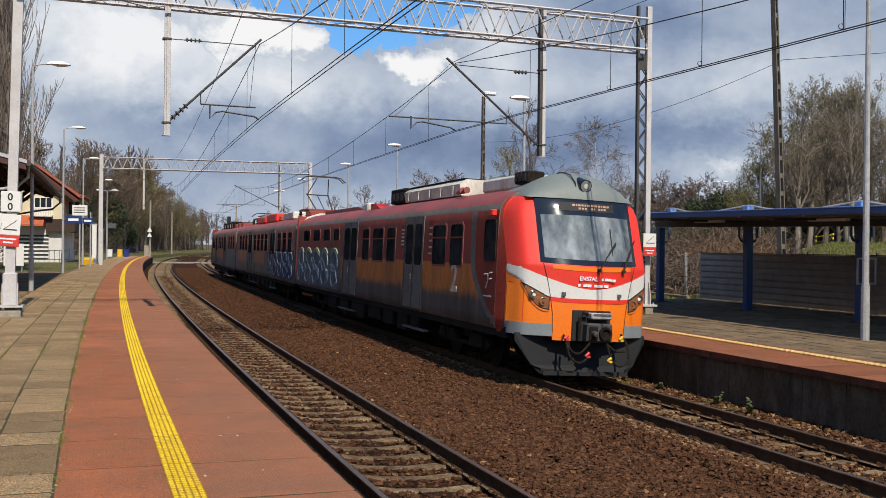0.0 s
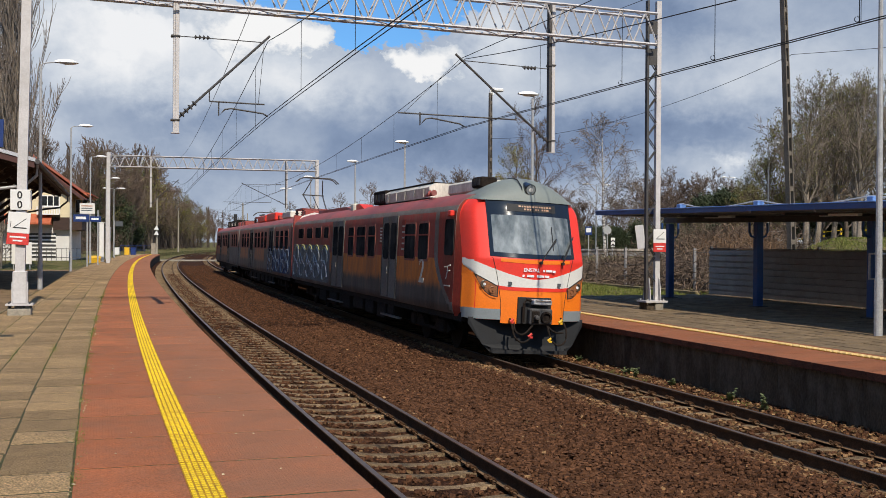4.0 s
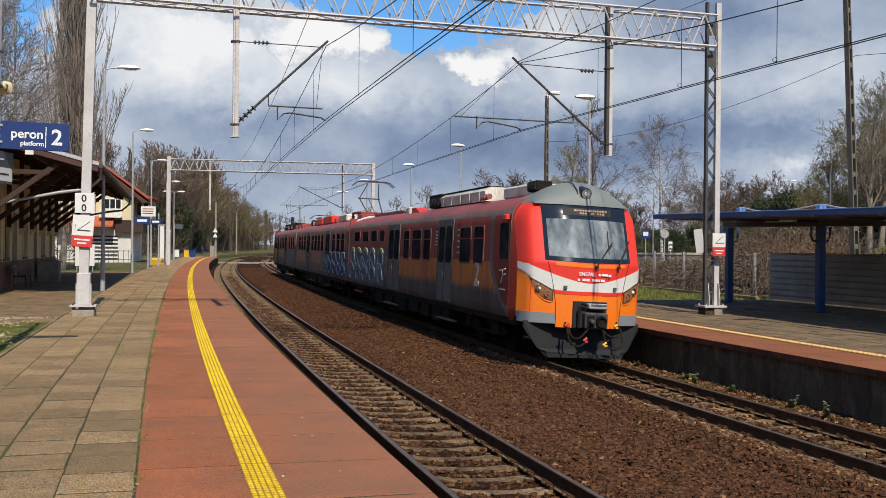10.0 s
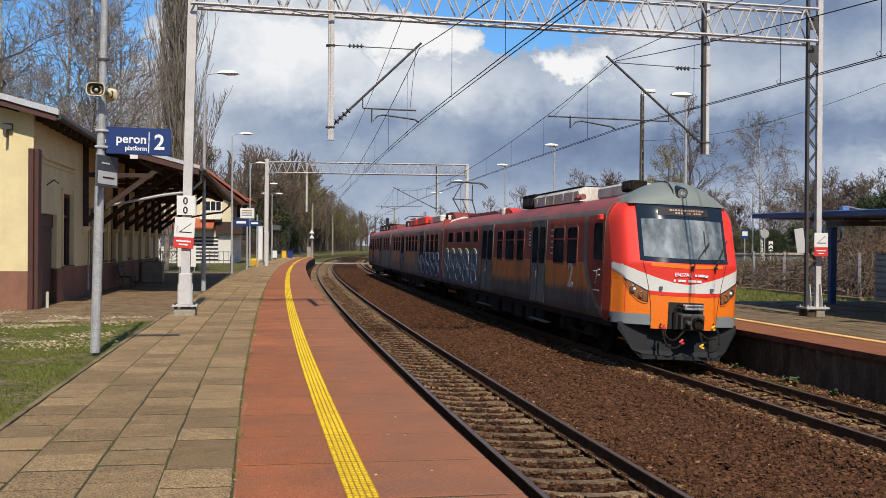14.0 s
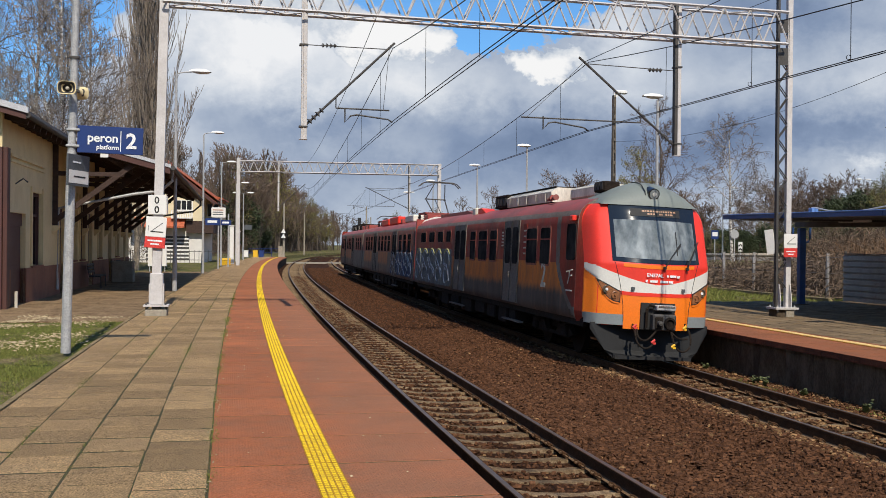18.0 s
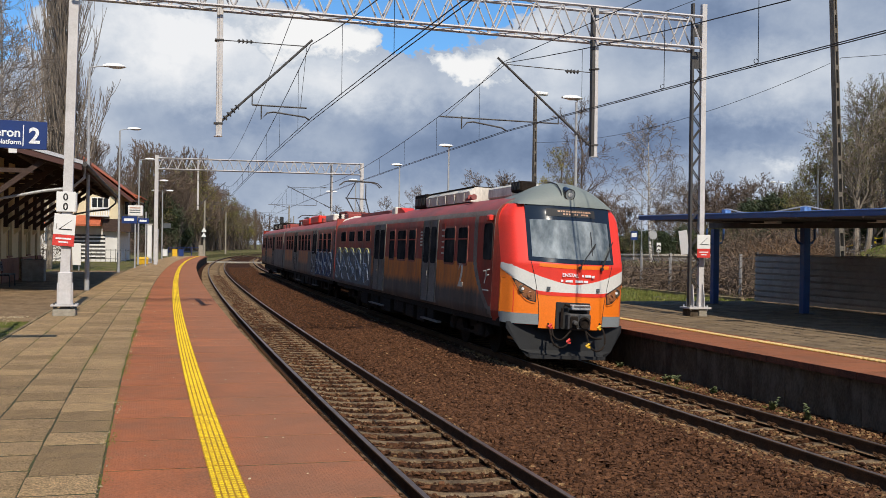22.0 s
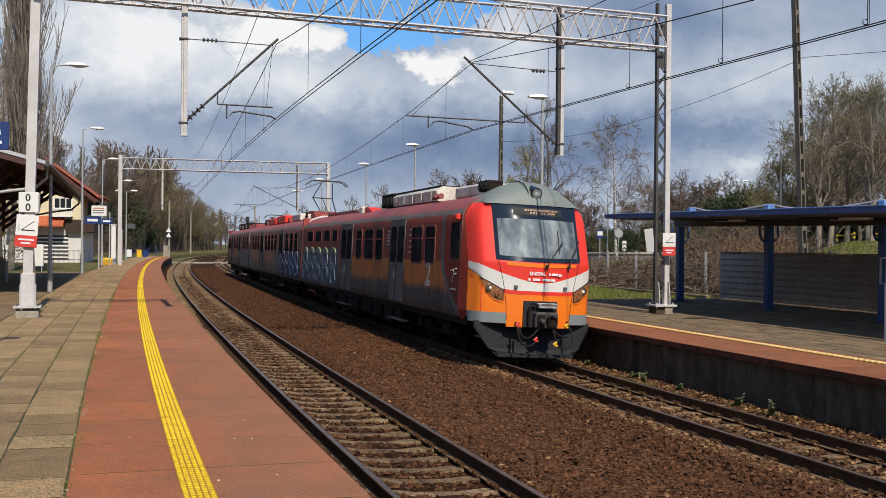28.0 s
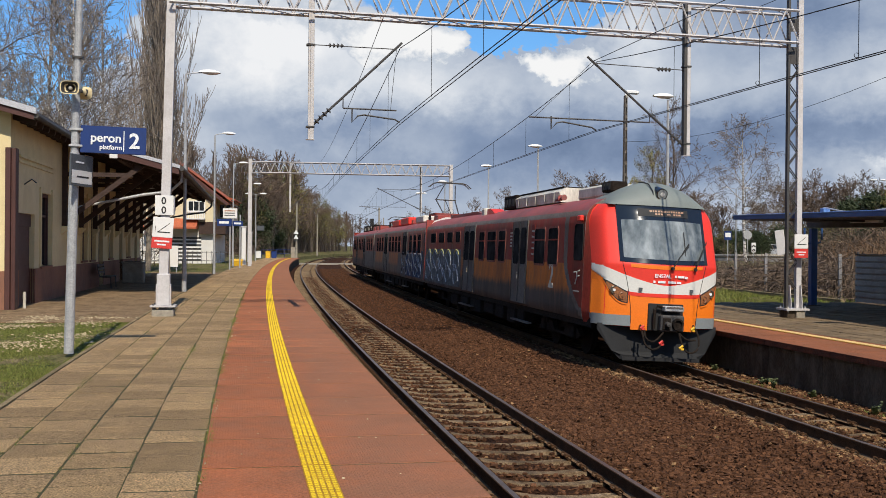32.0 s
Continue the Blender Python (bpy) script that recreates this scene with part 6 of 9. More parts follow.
# ---- the far platform: its shelter roof, screen wall and clutter ----
def make_far_canopy():
    base = thing("platform_shelter", spot(26.0, 0, FAR_Z), "long blue-edged platform shelter on blue steel posts", "platform shelter")
    lo, hi, z = 11.4, 16.9, 2.57
    y0, y1 = -31.0, 5.3

    def sloped(bm):
        """The roof falls slightly along the platform."""
        for v in bm.verts:
            v.co.z += 0.0124 * v.co.y
        return bm

    part("roof", sloped(box(lo + 0.03, hi, y0, y1 - 0.03, z + 0.07, z + 0.17)), SOFFIT, base, "grey sheet roof and soffit")
    for k in range(15):
        part("soffit_rib", sloped(box(lo + 0.1, hi - 0.1, y0 + k * 2.5 + 0.3, y0 + k * 2.5 + 0.36, z + 0.02, z + 0.069)), SOFFIT, base)
    y = y0
    while y < y1 - 0.1:
        e = min(y + 4.65, y1)
        part("fascia", sloped(box(lo, lo + 0.025, y + 0.01, e - 0.01, z + 0.06, z + 0.185, 0.004)), CANOPY_BLUE, base, "royal blue fascia panel")
        part("fascia_cap", sloped(box(lo - 0.03, lo + 0.06, y + 0.006, e - 0.006, z + 0.186, z + 0.21, 0.006)), CANOPY_LIGHT, base)
        y += 4.65
    part("fascia", sloped(box(lo, hi, y1 - 0.025, y1, z + 0.06, z + 0.185, 0.004)), CANOPY_BLUE, base, "royal blue end fascia")
    x = 14.38
    for k, py in enumerate((5.80, 0.75, -4.05, -9.3, -14.6, -20.0)):
        post = part("post", box(x - 0.105, x + 0.105, py - 0.105, py + 0.105, 0.0, z - 0.10, 0.015), CANOPY_BLUE, base, "royal blue square post")
        if py < y1:
            for xa, xb in ((lo + 0.4, x - 0.152), (x + 0.152, hi - 0.2)):
                part("head_beam", sloped(box(xa, xb, py - 0.09, py + 0.09, z - 0.03, z + 0.019)), STEEL_DARK, base)
        for d in (-1, 1):
            part("bracket", rod([(x + d * 0.1, py, 1.98), (x + d * 0.24, py, 2.03), (x + d * 0.30, py, 2.15), (x + d * 0.30, py, z - 0.16 + 0.0124 * py)], 0.035, 6), CANOPY_BLUE, post)
        part("base_plate", box(x - 0.2, x + 0.2, py - 0.2, py + 0.2, 0.0, 0.025), STEEL_DARK, post)
        # a box over each post with a pale bent trim running down from it
        yb = min(py, y1 - 0.2)
        rb = part("roof_box", sloped(box(x - 0.11, x + 0.11, yb - 0.11, yb + 0.11, z + 0.17, z + 0.455, 0.01)), CANOPY_LIGHT, base, "light blue roof box")
        part("roof_trim", sloped(rod([(x, max(yb - 2.1, y0), z + 0.26), (x, yb - 0.9, z + 0.36), (x, yb - 0.1, z + 0.47), (x, yb + 0.1, z + 0.47), (x, min(yb + 1.2, y1 - 0.05), z + 0.37), (x, min(yb + 2.6, y1 - 0.04), z + 0.25)], 0.022, 6)), FLASHING, rb, "pale bent roof trim")
    part("gutter_beam", sloped(box(x - 0.15, x + 0.15, y0, 5.95, z - 0.15, z + 0.018)), STEEL_DARK, base)
    for k in range(6):
        part("tube_lamp", sloped(box(13.0, 13.14, -26 + k * 5.2, -24.6 + k * 5.2, z - 0.05, z + 0.018, 0.01)), WHITE, base)
    # screen wall of profiled sheets
    w = thing("screen_wall", spot(26.0, 0, FAR_Z), "grey-brown profiled steel screen wall behind the shelter", "screen wall")
    x = 17.0
    ys = [-22.52 + 3.02 * k for k in range(11)]
    for a, b in zip(ys, ys[1:]):
        bm = bmesh.new()
        z, prof = 0.02, []
        while z < 1.6:
            prof += [(0.0, z), (0.0, z + 0.130), (0.06, z + 0.136), (0.06, z + 0.176), (0.0, z + 0.182)]
            z += 0.203
        prof = [(px, pz) for px, pz in prof if pz <= 1.64]
        rows = []
        for yy in (a + 0.006, b - 0.006):
            rows.append([bm.verts.new((x + px, yy, pz)) for px, pz in prof])
        back = [[bm.verts.new((x + 0.07, yy, pz)) for pz in (prof[-1][1], prof[0][1])] for yy in (a + 0.006, b - 0.006)]
        r0, r1 = rows[0] + back[0], rows[1] + back[1]
        for i in range(len(r0)):
            j = (i + 1) % len(r0)
            bm.faces.new((r0[i], r0[j], r1[j], r1[i]))
        bmesh.ops.recalc_face_normals(bm, faces=bm.faces)
        part("panel", bm, WALL_SHEET, w)
        part("post", box(x + 0.071, x + 0.14, b - 0.03, b + 0.03, 0.0, 1.72), STEEL_DARK, w)
    part("cap", box(x - 0.01, x + 0.06, ys[0], ys[-1], 1.63, 1.655), STEEL_DARK, w)
    b = thing("case_board", spot(21.85, 14.38, FAR_Z), "pale glazed notice frame fixed to a shelter post", "notice board")
    part("frame", add_box(add_box(box(-0.3, -0.26, -0.17, -0.14, 0.95, 1.6), 0.22, 0.26, -0.17, -0.14, 0.95, 1.6), -0.26, 0.22, -0.17, -0.14, 1.56, 1.6), FLASHING, b)
    part("rail", box(-0.26, 0.22, -0.17, -0.14, 0.95, 0.99), FLASHING, b)
    k = thing("low_kerb", spot(33, 0, FAR_Z), "low concrete kerb between platform and lawn", "kerb")
    part("kerb", box(17.2, 17.4, 2.0, 28, -0.2, 0.04, 0.02), KERB, k)


make_far_canopy()


POLE = mat("old dark concrete", (0.17, 0.145, 0.115), 0.9, other=(0.10, 0.085, 0.068), scale=2, vary=0.8, grain=40, grain_vary=0.3, bump=0.4)


def concrete_pole(m, height, label, lamp=False):
    """A ladder pole: two tapering legs with square openings between."""
    base = thing("concrete_pole", m, label, "concrete pole", "ladder poles")
    n = int(height / 0.62)
    def half(z):
        return 0.125 - 0.06 * z / height
    for side in (-1, 1):
        bm = bmesh.new()
        rings = []
        for z in (-0.2, height):
            w = half(z)
            xs = (side * w, side * (w - 0.038))
            rings.append([bm.verts.new((x, y, z)) for x, y in ((xs[0], -0.11), (xs[1], -0.11), (xs[1], 0.11), (xs[0], 0.11))])
        for i in range(4):
            bm.faces.new((rings[0][i], rings[0][(i + 1) % 4], rings[1][(i + 1) % 4], rings[1][i]))
        bm.faces.new(rings[0][::-1]); bm.faces.new(rings[1])
        bmesh.ops.recalc_face_normals(bm, faces=bm.faces)
        part("leg", bm, POLE, base, "weathered concrete leg")
    for k in range(n):
        z0 = k * height / n
        w = half(z0) - 0.038
        part("rung", box(-w, w, -0.09, 0.09, z0, z0 + (0.17 if k else 1.2)), POLE, base)
    part("fuse_box", box(-0.05, 0.2, -0.25, -0.111, 1.0, 1.35, 0.01), T_WHITE_ROOF, base)
    if lamp:
        part("lamp_head", add_box(box(0.0, 0.8, -0.15, 0.15, height + 0.1, height + 0.3, 0.05), -0.05, 0.2, -0.04, 0.04, height - 0.1, height + 0.15), LAMP_GLASS, base)
    else:
        bm = bmesh.new()
        add_box(bm, -0.6, 0.6, -0.05, 0.05, height - 0.25, height - 0.17)
        for x in (-0.5, 0.5):
            add_tube(bm, (x, 0, height - 0.17), (x, 0, height + 0.05), 0.04, 0.02)
        part("crossarm", bm, STEEL_DARK, base)


concrete_pole(spot(33.3, 20.2, -0.2, 8) @ Matrix.Rotation(radians(-3.1), 4, "Y"), 13.5, "tall weathered concrete ladder pole behind the screen wall")
concrete_pole(spot(57.5, 16.86, -0.1, 10), 10.4, "tall concrete ladder pole with a lamp on top", lamp=True)
cable("cable", at(33.4, 20.1, 8.6), at(57.5, 16.86, 7.7), 0.8, 0.01, "thin service cable between the ladder poles")
cable("cable", at(33.4, 20.1, 8.62), at(12, 34, 8.75), 0.3, 0.01, "thin service cable leading off from the ladder pole")


# ---- the road beyond, its signs and guard rail ----
def make_road():
    pts = [Vector(p) for p in ((12, 175, 0.7), (14, 150, 0.8), (15.5, 128, 0.85), (20.3, 106, 0.95), (30.3, 95.2, 1.05), (40, 91.6, 1.25), (56, 85.6, 2.3), (80, 77, 2.5), (130, 60, 2.2), (235, 20, 2.0))]
    bm = bmesh.new()
    dense = []
    for a, b in zip(pts, pts[1:]):
        dense += [a.lerp(b, k / 8) for k in range(8)]
    dense.append(pts[-1])
    for _ in range(5):
        dense = [dense[0]] + [(dense[i - 1] + dense[i] * 2 + dense[i + 1]) / 4 for i in range(1, len(dense) - 1)] + [dense[-1]]
    left, right = [], []
    for i, p in enumerate(dense):
        d = (dense[min(i + 1, len(dense) - 1)] - dense[max(i - 1, 0)]).normalized()
        nrm = Vector((-d.y, d.x, 0)).normalized()
        left.append(p + nrm * 3.0)
        right.append(p - nrm * 3.0)
    va = [bm.verts.new(p + Vector((0, 0, 0.0))) for p in left]
    vb = [bm.verts.new(p + Vector((0, 0, 0.0))) for p in right]
    vc = [bm.verts.new(p + Vector((0, 0, -1.2)) + (p - q).normalized() * 0.4) for p, q in zip(left, right)]
    vd = [bm.verts.new(p + Vector((0, 0, -1.2)) + (p - q).normalized() * 0.8) for p, q in zip(right, left)]
    for i in range(len(dense) - 1):
        for a, b in ((va, vb), (vc, va), (vb, vd)):
            bm.faces.new((a[i], a[i + 1], b[i + 1], b[i]))
    bmesh.ops.recalc_face_normals(bm, faces=bm.faces)
    tagged(part("road", bm, ROAD), "pale asphalt road on a low bank beyond the station", "road", kind="structure")
    near = right if (right[20] - at(60, 0)).length < (left[20] - at(60, 0)).length else left
    side = thing("road_edge", Matrix.Identity(4), "pale concrete edge strip along the road bank", "kerb")
    bm = bmesh.new()
    for a, b in zip(near, near[1:]):
        d = (b - a).normalized()
        add_tube(bm, a + Vector((0, 0, 0.02)), b + Vector((0, 0, 0.02)), 0.2, n=4, cap=False)
    part("kerb", bm, CONCRETE, side)
    return dense, near


ROAD_LINE, ROAD_NEAR = make_road()


def road_sign(p, h, kind, label):
    base = thing("road_sign", Matrix.Translation(p), label, "road sign", "road signs")
    part("post", tube((0, 0, -0.4), (0, 0, h), 0.04), GALV, base)
    if kind == "bus":
        bd = part("board", box(-0.3, 0.3, -0.04, 0.0, h - 0.75, h, 0.03), SIGN_BLUE, base, "blue bus-stop board")
        part("panel", box(-0.22, 0.22, -0.05, -0.041, h - 0.5, h - 0.15), WHITE, bd)
    elif kind == "disc":
        part("disc", add_tube(bmesh.new(), (0, -0.04, h - 0.5), (0, 0, h - 0.5), 0.36, n=20), GALV, base, "back of a round sign")
    else:
        part("board", box(-0.17, 0.17, -0.04, 0.0, h - 0.8, h, 0.01), WHITE, base, "white board with dark chevrons")
        for z in (h - 0.62, h - 0.28):
            bm = bmesh.new()
            for d in (-1, 1):
                add_tube(bm, (d * 0.14, -0.05, z - 0.08), (0, -0.05, z + 0.08), 0.045, n=4)
            part("chevron", bm, BLACK, base)


def from_cam(az_deg, dist, z):
    a = radians(az_deg)
    return Vector((dist * math.sin(a), dist * math.cos(a), z))


road_sign(from_cam(16.1, 90, 0.7), 2.5, "bus", "blue and white bus-stop sign on a post")
road_sign(from_cam(17.1, 92, 0.7), 2.7, "disc", "round road sign seen from behind")
road_sign(from_cam(17.4, 90, 0.7), 1.55, "chevron", "white board with dark chevrons by the road")


def guard_rail():
    base = thing("guard_posts", Matrix.Identity(4), "row of black and yellow banded posts along the road", "guard rail")
    for k in range(10, 26):
        p = from_cam(14.2 + k * 0.82, 92 + k * 0.2, 1.1)
        p.z += 0.9 * hill(p.x, p.y)
        for j in range(4):
            part("band", box(-0.07, 0.07, -0.07, 0.07, j * 0.18 - (0.5 if j == 0 else 0), j * 0.18 + 0.18, m=Matrix.Translation(p)), TACTILE if j % 2 else BLACK, base)
        q = from_cam(14.2 + (k + 1) * 0.82, 92 + (k + 1) * 0.2, 1.1)
        q.z += 0.9 * hill(q.x, q.y)
        part("rail", tube(p + Vector((0, 0, 0.58)), q + Vector((0, 0, 0.58)), 0.03, n=5), TACTILE if k % 2 else BLACK, base)


guard_rail()


def wire_fence():
    base = thing("mesh_fence", Matrix.Identity(4), "grey posts and wires of a low fence behind the far platform", "fence")
    pts = [at(34 + k * 3.0, 18.3, -0.2) for k in range(14)]
    for p in pts:
        part("post", box(-0.05, 0.05, -0.05, 0.05, -0.2, 1.75, m=Matrix.Translation(p)), SOFFIT, base)
    for z in (0.5, 1.0, 1.6):
        part("wire", rod([p + Vector((0, 0, z)) for p in pts], 0.008, 4), STEEL_DARK, base)


wire_fence()
for az, d, h, dbl in ((16.5, 95, 6.3, True), (23.4, 120, 8.4, True), (25.4, 75, 8.0, False)):
    street_lamp(Matrix.Translation(from_cam(az, d, 0.6)) @ Matrix.Rotation(radians(20), 4, "Z"), h, 0.9 if d < 110 else 0.35, "street lamp with twin arms beside the road", double=dbl)

tower = thing("distant_blocks", Matrix.Translation(from_cam(22.4, 1050, -4)), "pale distant apartment blocks above the trees", "apartment block")
for x, h in ((-9, 36), (0, 31), (10, 41)):
    b_ = part("block", box(x - 4.0, x + 4.0, -4, 4, -5, h), WHITE_WALL, tower)
    for z in range(8, int(h) - 3, 5):
        for xx in (-2.4, 0, 2.4):
            part("window", box(x + xx - 0.7, x + xx + 0.7, -4.1, -4.001, z, z + 2), DARK_GLASS, b_)


# ---- two passing cars ----
def passenger_car(name, paint, label):
    base = thing(name, Matrix.Identity(4), label, "car", "passing cars")
    side = [(-2.15, 0.35), (-2.2, 0.7), (-2.1, 0.95), (-1.75, 1.02), (-1.1, 1.42), (-0.3, 1.5), (0.55, 1.45), (1.25, 1.0), (1.95, 0.85), (2.15, 0.6), (2.1, 0.32)]
    bm = bmesh.new()
    rows = []
    for y in (-0.86, -0.8, -0.62, 0.62, 0.8, 0.86):
        k = 0.0 if abs(y) > 0.84 else (0.6 if abs(y) > 0.7 else 1.0)
        rows.append([bm.verts.new((x, y if z < 1.0 else y * 0.86, 0.35 + (z - 0.35) * (0.93 + 0.07 * k))) for x, z in side])
    for a, b in zip(rows, rows[1:]):
        for i in range(len(side) - 1):
            bm.faces.new((a[i], a[i + 1], b[i + 1], b[i]))
    bm.faces.new(rows[0]); bm.faces.new(rows[-1][::-1])
    bmesh.ops.recalc_face_normals(bm, faces=bm.faces)
    part("body", bm, paint, base, smooth=True)
    for s in (-1, 1):
        bm = bmesh.new()
        y = s * 0.775
        v = [bm.verts.new((x, y * (1 if z < 1.1 else 0.97), z)) for x, z in ((-1.55, 1.05), (-1.0, 1.38), (-0.3, 1.43), (0.5, 1.38), (1.1, 1.03))]
        w = [bm.verts.new((p.co.x, p.co.y + s * 0.03, p.co.z)) for p in v]
        bm.faces.new(w)
        for i in range(5):
            bm.faces.new((v[i], v[(i + 1) % 5], w[(i + 1) % 5], w[i]))
        bmesh.ops.recalc_face_normals(bm, faces=bm.faces)
        part("side_window", bm, DARK_GLASS, base)
        for x in (-1.35, 1.3):
            wh = part("wheel", add_tube(bmesh.new(), (x, s * 0.68, 0.32), (x, s * 0.88, 0.32), 0.32, n=18), BLACK, base)
            part("rim", add_tube(bmesh.new(), (x, s * 0.86, 0.32), (x, s * 0.89, 0.32), 0.2, n=14), GALV, wh)
        part("headlight", box(1.98, 2.14, s * 0.5, s * 0.78, 0.6, 0.76, 0.02), LENS, base)
        part("taillight", box(-2.19, -2.05, s * 0.5, s * 0.8, 0.72, 0.9, 0.02), SIGN_RED, base)
    return base


WHITE_CAR = passenger_car("white_car", CAR_WHITE, "white hatchback driving along the road")
SILVER_CAR = passenger_car("silver_car", CAR_SILVER, "silver saloon car driving along the road")

WHITE_ROWS = [(0.0, Vector((20.6, 107.5, 0.96))), (1.0, Vector((24.8, 100.6, 1.0))), (2.0, Vector((30.9, 95.0, 1.07))), (3.5, Vector((40.6, 91.4, 1.27))), (6.0, Vector((56.6, 85.4, 2.32))), (32.0, Vector((225.0, 24.0, 1.98)))]
SILVER_ROWS = [(0.0, Vector((220.0, 35.0, 1.3))), (31.0, Vector((40.8, 103.6, 0.8))), (31.5, Vector((37.7, 104.8, 0.78))), (32.0, Vector((34.6, 106.0, 0.75)))]


# ---- the electric multiple unit: three cars, local y away from the camera, z from the rail head ----
HALF = 1.42
CAR_LEN = 23.9
SIDE_PROFILE = [(1.36, 0.86), (1.40, 0.93), (HALF, 1.05), (HALF, 2.95), (1.405, 3.10), (1.36, 3.22), (1.27, 3.33), (1.10, 3.44), (0.85, 3.54), (0.5, 3.62), (0.0, 3.66)]


def shell(y0, y1, name, parent, zone, mats, step=0.25, ends=True):
    """The car body between two cross-sections; zone(side, y, z) picks the paint of each face."""
    prof = []
    for (xa, za), (xb, zb) in zip(SIDE_PROFILE, SIDE_PROFILE[1:]):
        n = max(1, round((zb - za) / 0.03)) if xa == xb else 1
        prof += [(xa + (xb - xa) * k / n, za + (zb - za) * k / n) for k in range(n)]
    prof.append(SIDE_PROFILE[-1])
    ring = [(-x, z) for x, z in prof] + [(x, z) for x, z in prof[-2::-1]]
    n = max(1, round((y1 - y0) / step))
    bm = bmesh.new()
    prev = None
    first = None
    for k in range(n + 1):
        y = y0 + (y1 - y0) * k / n
        cur = [bm.verts.new((x, y, z)) for x, z in ring]
        if prev:
            for i in range(len(ring) - 1):
                f = bm.faces.new((prev[i], prev[i + 1], cur[i + 1], cur[i]))
                c = f.calc_center_median()
                f.material_index = zone(c.x, c.y, c.z)
        else:
            first = cur
        prev = cur
    if ends:
        bm.faces.new(first[::-1]).material_index = 2
        bm.faces.new(prev).material_index = 2
    bmesh.ops.recalc_face_normals(bm, faces=bm.faces)
    return part(name, bm, mats, parent, "dirty red, orange and grey body shell", smooth=True)


BODY_MATS = (T_RED_DIRTY, T_LIVERY, T_GREY_DIRTY, T_ROOF_RED, T_GREY, T_RED)
REAR_MATS = (T_RED_DIRTY, T_LIVERY_GRIMY, T_GREY_DIRTY, T_ROOF_RED, T_GREY, T_RED)


def zone_front(x, y, z):
    if z > 3.22:
        return 3
    if z > 3.06:
        return 2
    # grey stripe sweeping down towards the cab
    sweep_y = 2.78 - 1.45 * max(0.0, (2.2 - z) / 1.3) ** 1.7
    if y < sweep_y - 0.27:
        return 0 if z > 1.12 else 2
    if y < sweep_y:
        return 2
    return 1 if y < 15.4 or z > 2.06 else 2


def zone_plain(x, y, z):
    if z > 3.22:
        return 3
    if z > 3.06:
        return 2
    return 1 if z > 2.06 or 2.0 < y % 7.9 < 6.5 else 2


def zone_rear(x, y, z):
    return zone_front(x, CAR_LEN - y, z)


def rounded(y0, y1, z0, z1, r, x0, x1):
    """A rounded rectangle in the y-z plane drawn out in x."""
    o = []
    for cy, cz, a0 in ((y1 - r, z1 - r, 0), (y0 + r, z1 - r, 90), (y0 + r, z0 + r, 180), (y1 - r, z0 + r, 270)):
        for k in range(4):
            a = radians(a0 + k * 30)
            o.append((cy + r * math.cos(a), cz + r * math.sin(a)))
    return prism(o, x0, x1, "x")


def side_window(car, side, y0, y1, z0, z1, vent=True):
    x = side * HALF
    w = part("window", rounded(y0 - 0.05, y1 + 0.05, z0 - 0.05, z1 + 0.05, 0.13, x - side * 0.02, x + side * 0.012), T_FRAME, car, "rounded window in a faded pinkish frame")
    part("pane", rounded(y0, y1, z0, z1, 0.1, x + side * 0.0125, x + side * 0.018), T_WINDOW, w)
    if vent:
        part("vent_bar", box(min(x + side * 0.0185, x + side * 0.026), max(x + side * 0.0185, x + side * 0.026), y0, y1, z0 + (z1 - z0) * 0.66, z0 + (z1 - z0) * 0.66 + 0.035), T_RED_DIRTY, w)


def side_door(car, side, y0, y1):
    x = side * HALF
    d = part("door", box(min(x - side * 0.02, x + side * 0.014), max(x - side * 0.02, x + side * 0.014), y0, y1, 0.93, 3.10), T_GREY_DIRTY, car, "grey two-leaf folding door")
    mid = (y0 + y1) / 2
    for a, b in ((y0 + 0.12, mid - 0.1), (mid + 0.1, y1 - 0.12)):
        part("pane", rounded(a, b, 1.95, 2.92, 0.12, x + side * 0.0145, x + side * 0.024), T_WINDOW, d)
    for yy in (mid, y0 + 0.02, y1 - 0.02):
        part("seam", box(min(x + side * 0.0145, x + side * 0.03), max(x + side * 0.0145, x + side * 0.03), yy - 0.02, yy + 0.02, 0.95, 3.08), BLACK, d)
    part("handle", box(min(x + side * 0.03, x + side * 0.05), max(x + side * 0.03, x + side * 0.05), mid + 0.05, mid + 0.09, 1.55, 1.75), CHROME, d)


def bogie(car, y):
    b = thing_part("bogie", car)
    for s in (-1, 1):
        part("side_frame", prism([(y - 1.75, 0.45), (y - 1.4, 0.62), (y - 0.6, 0.62), (y - 0.4, 0.42), (y + 0.4, 0.42), (y + 0.6, 0.62), (y + 1.4, 0.62), (y + 1.75, 0.45), (y + 1.5, 0.36), (y - 1.5, 0.36)], s * 1.0, s * 1.12, "x"), T_UNDER, b)
        for dy in (-1.25, 1.25):
            wh = add_tube(bmesh.new(), (s * 0.70, y + dy, 0.47), (s * 0.83, y + dy, 0.47), 0.47, n=24)
            part("wheel", wh, T_UNDER, b)
            part("axle_box", box(s * 0.98, s * 1.2, y + dy - 0.16, y + dy + 0.16, 0.36, 0.66, 0.03), T_UNDER, b)
            part("spring", add_tube(bmesh.new(), (s * 1.06, y + dy * 0.8, 0.55), (s * 1.06, y + dy * 0.8, 0.88), 0.1, n=10), T_UNDER, b)
    part("bolster", box(-1.0, 1.0, y - 0.3, y + 0.3, 0.5, 0.85), T_UNDER, b)


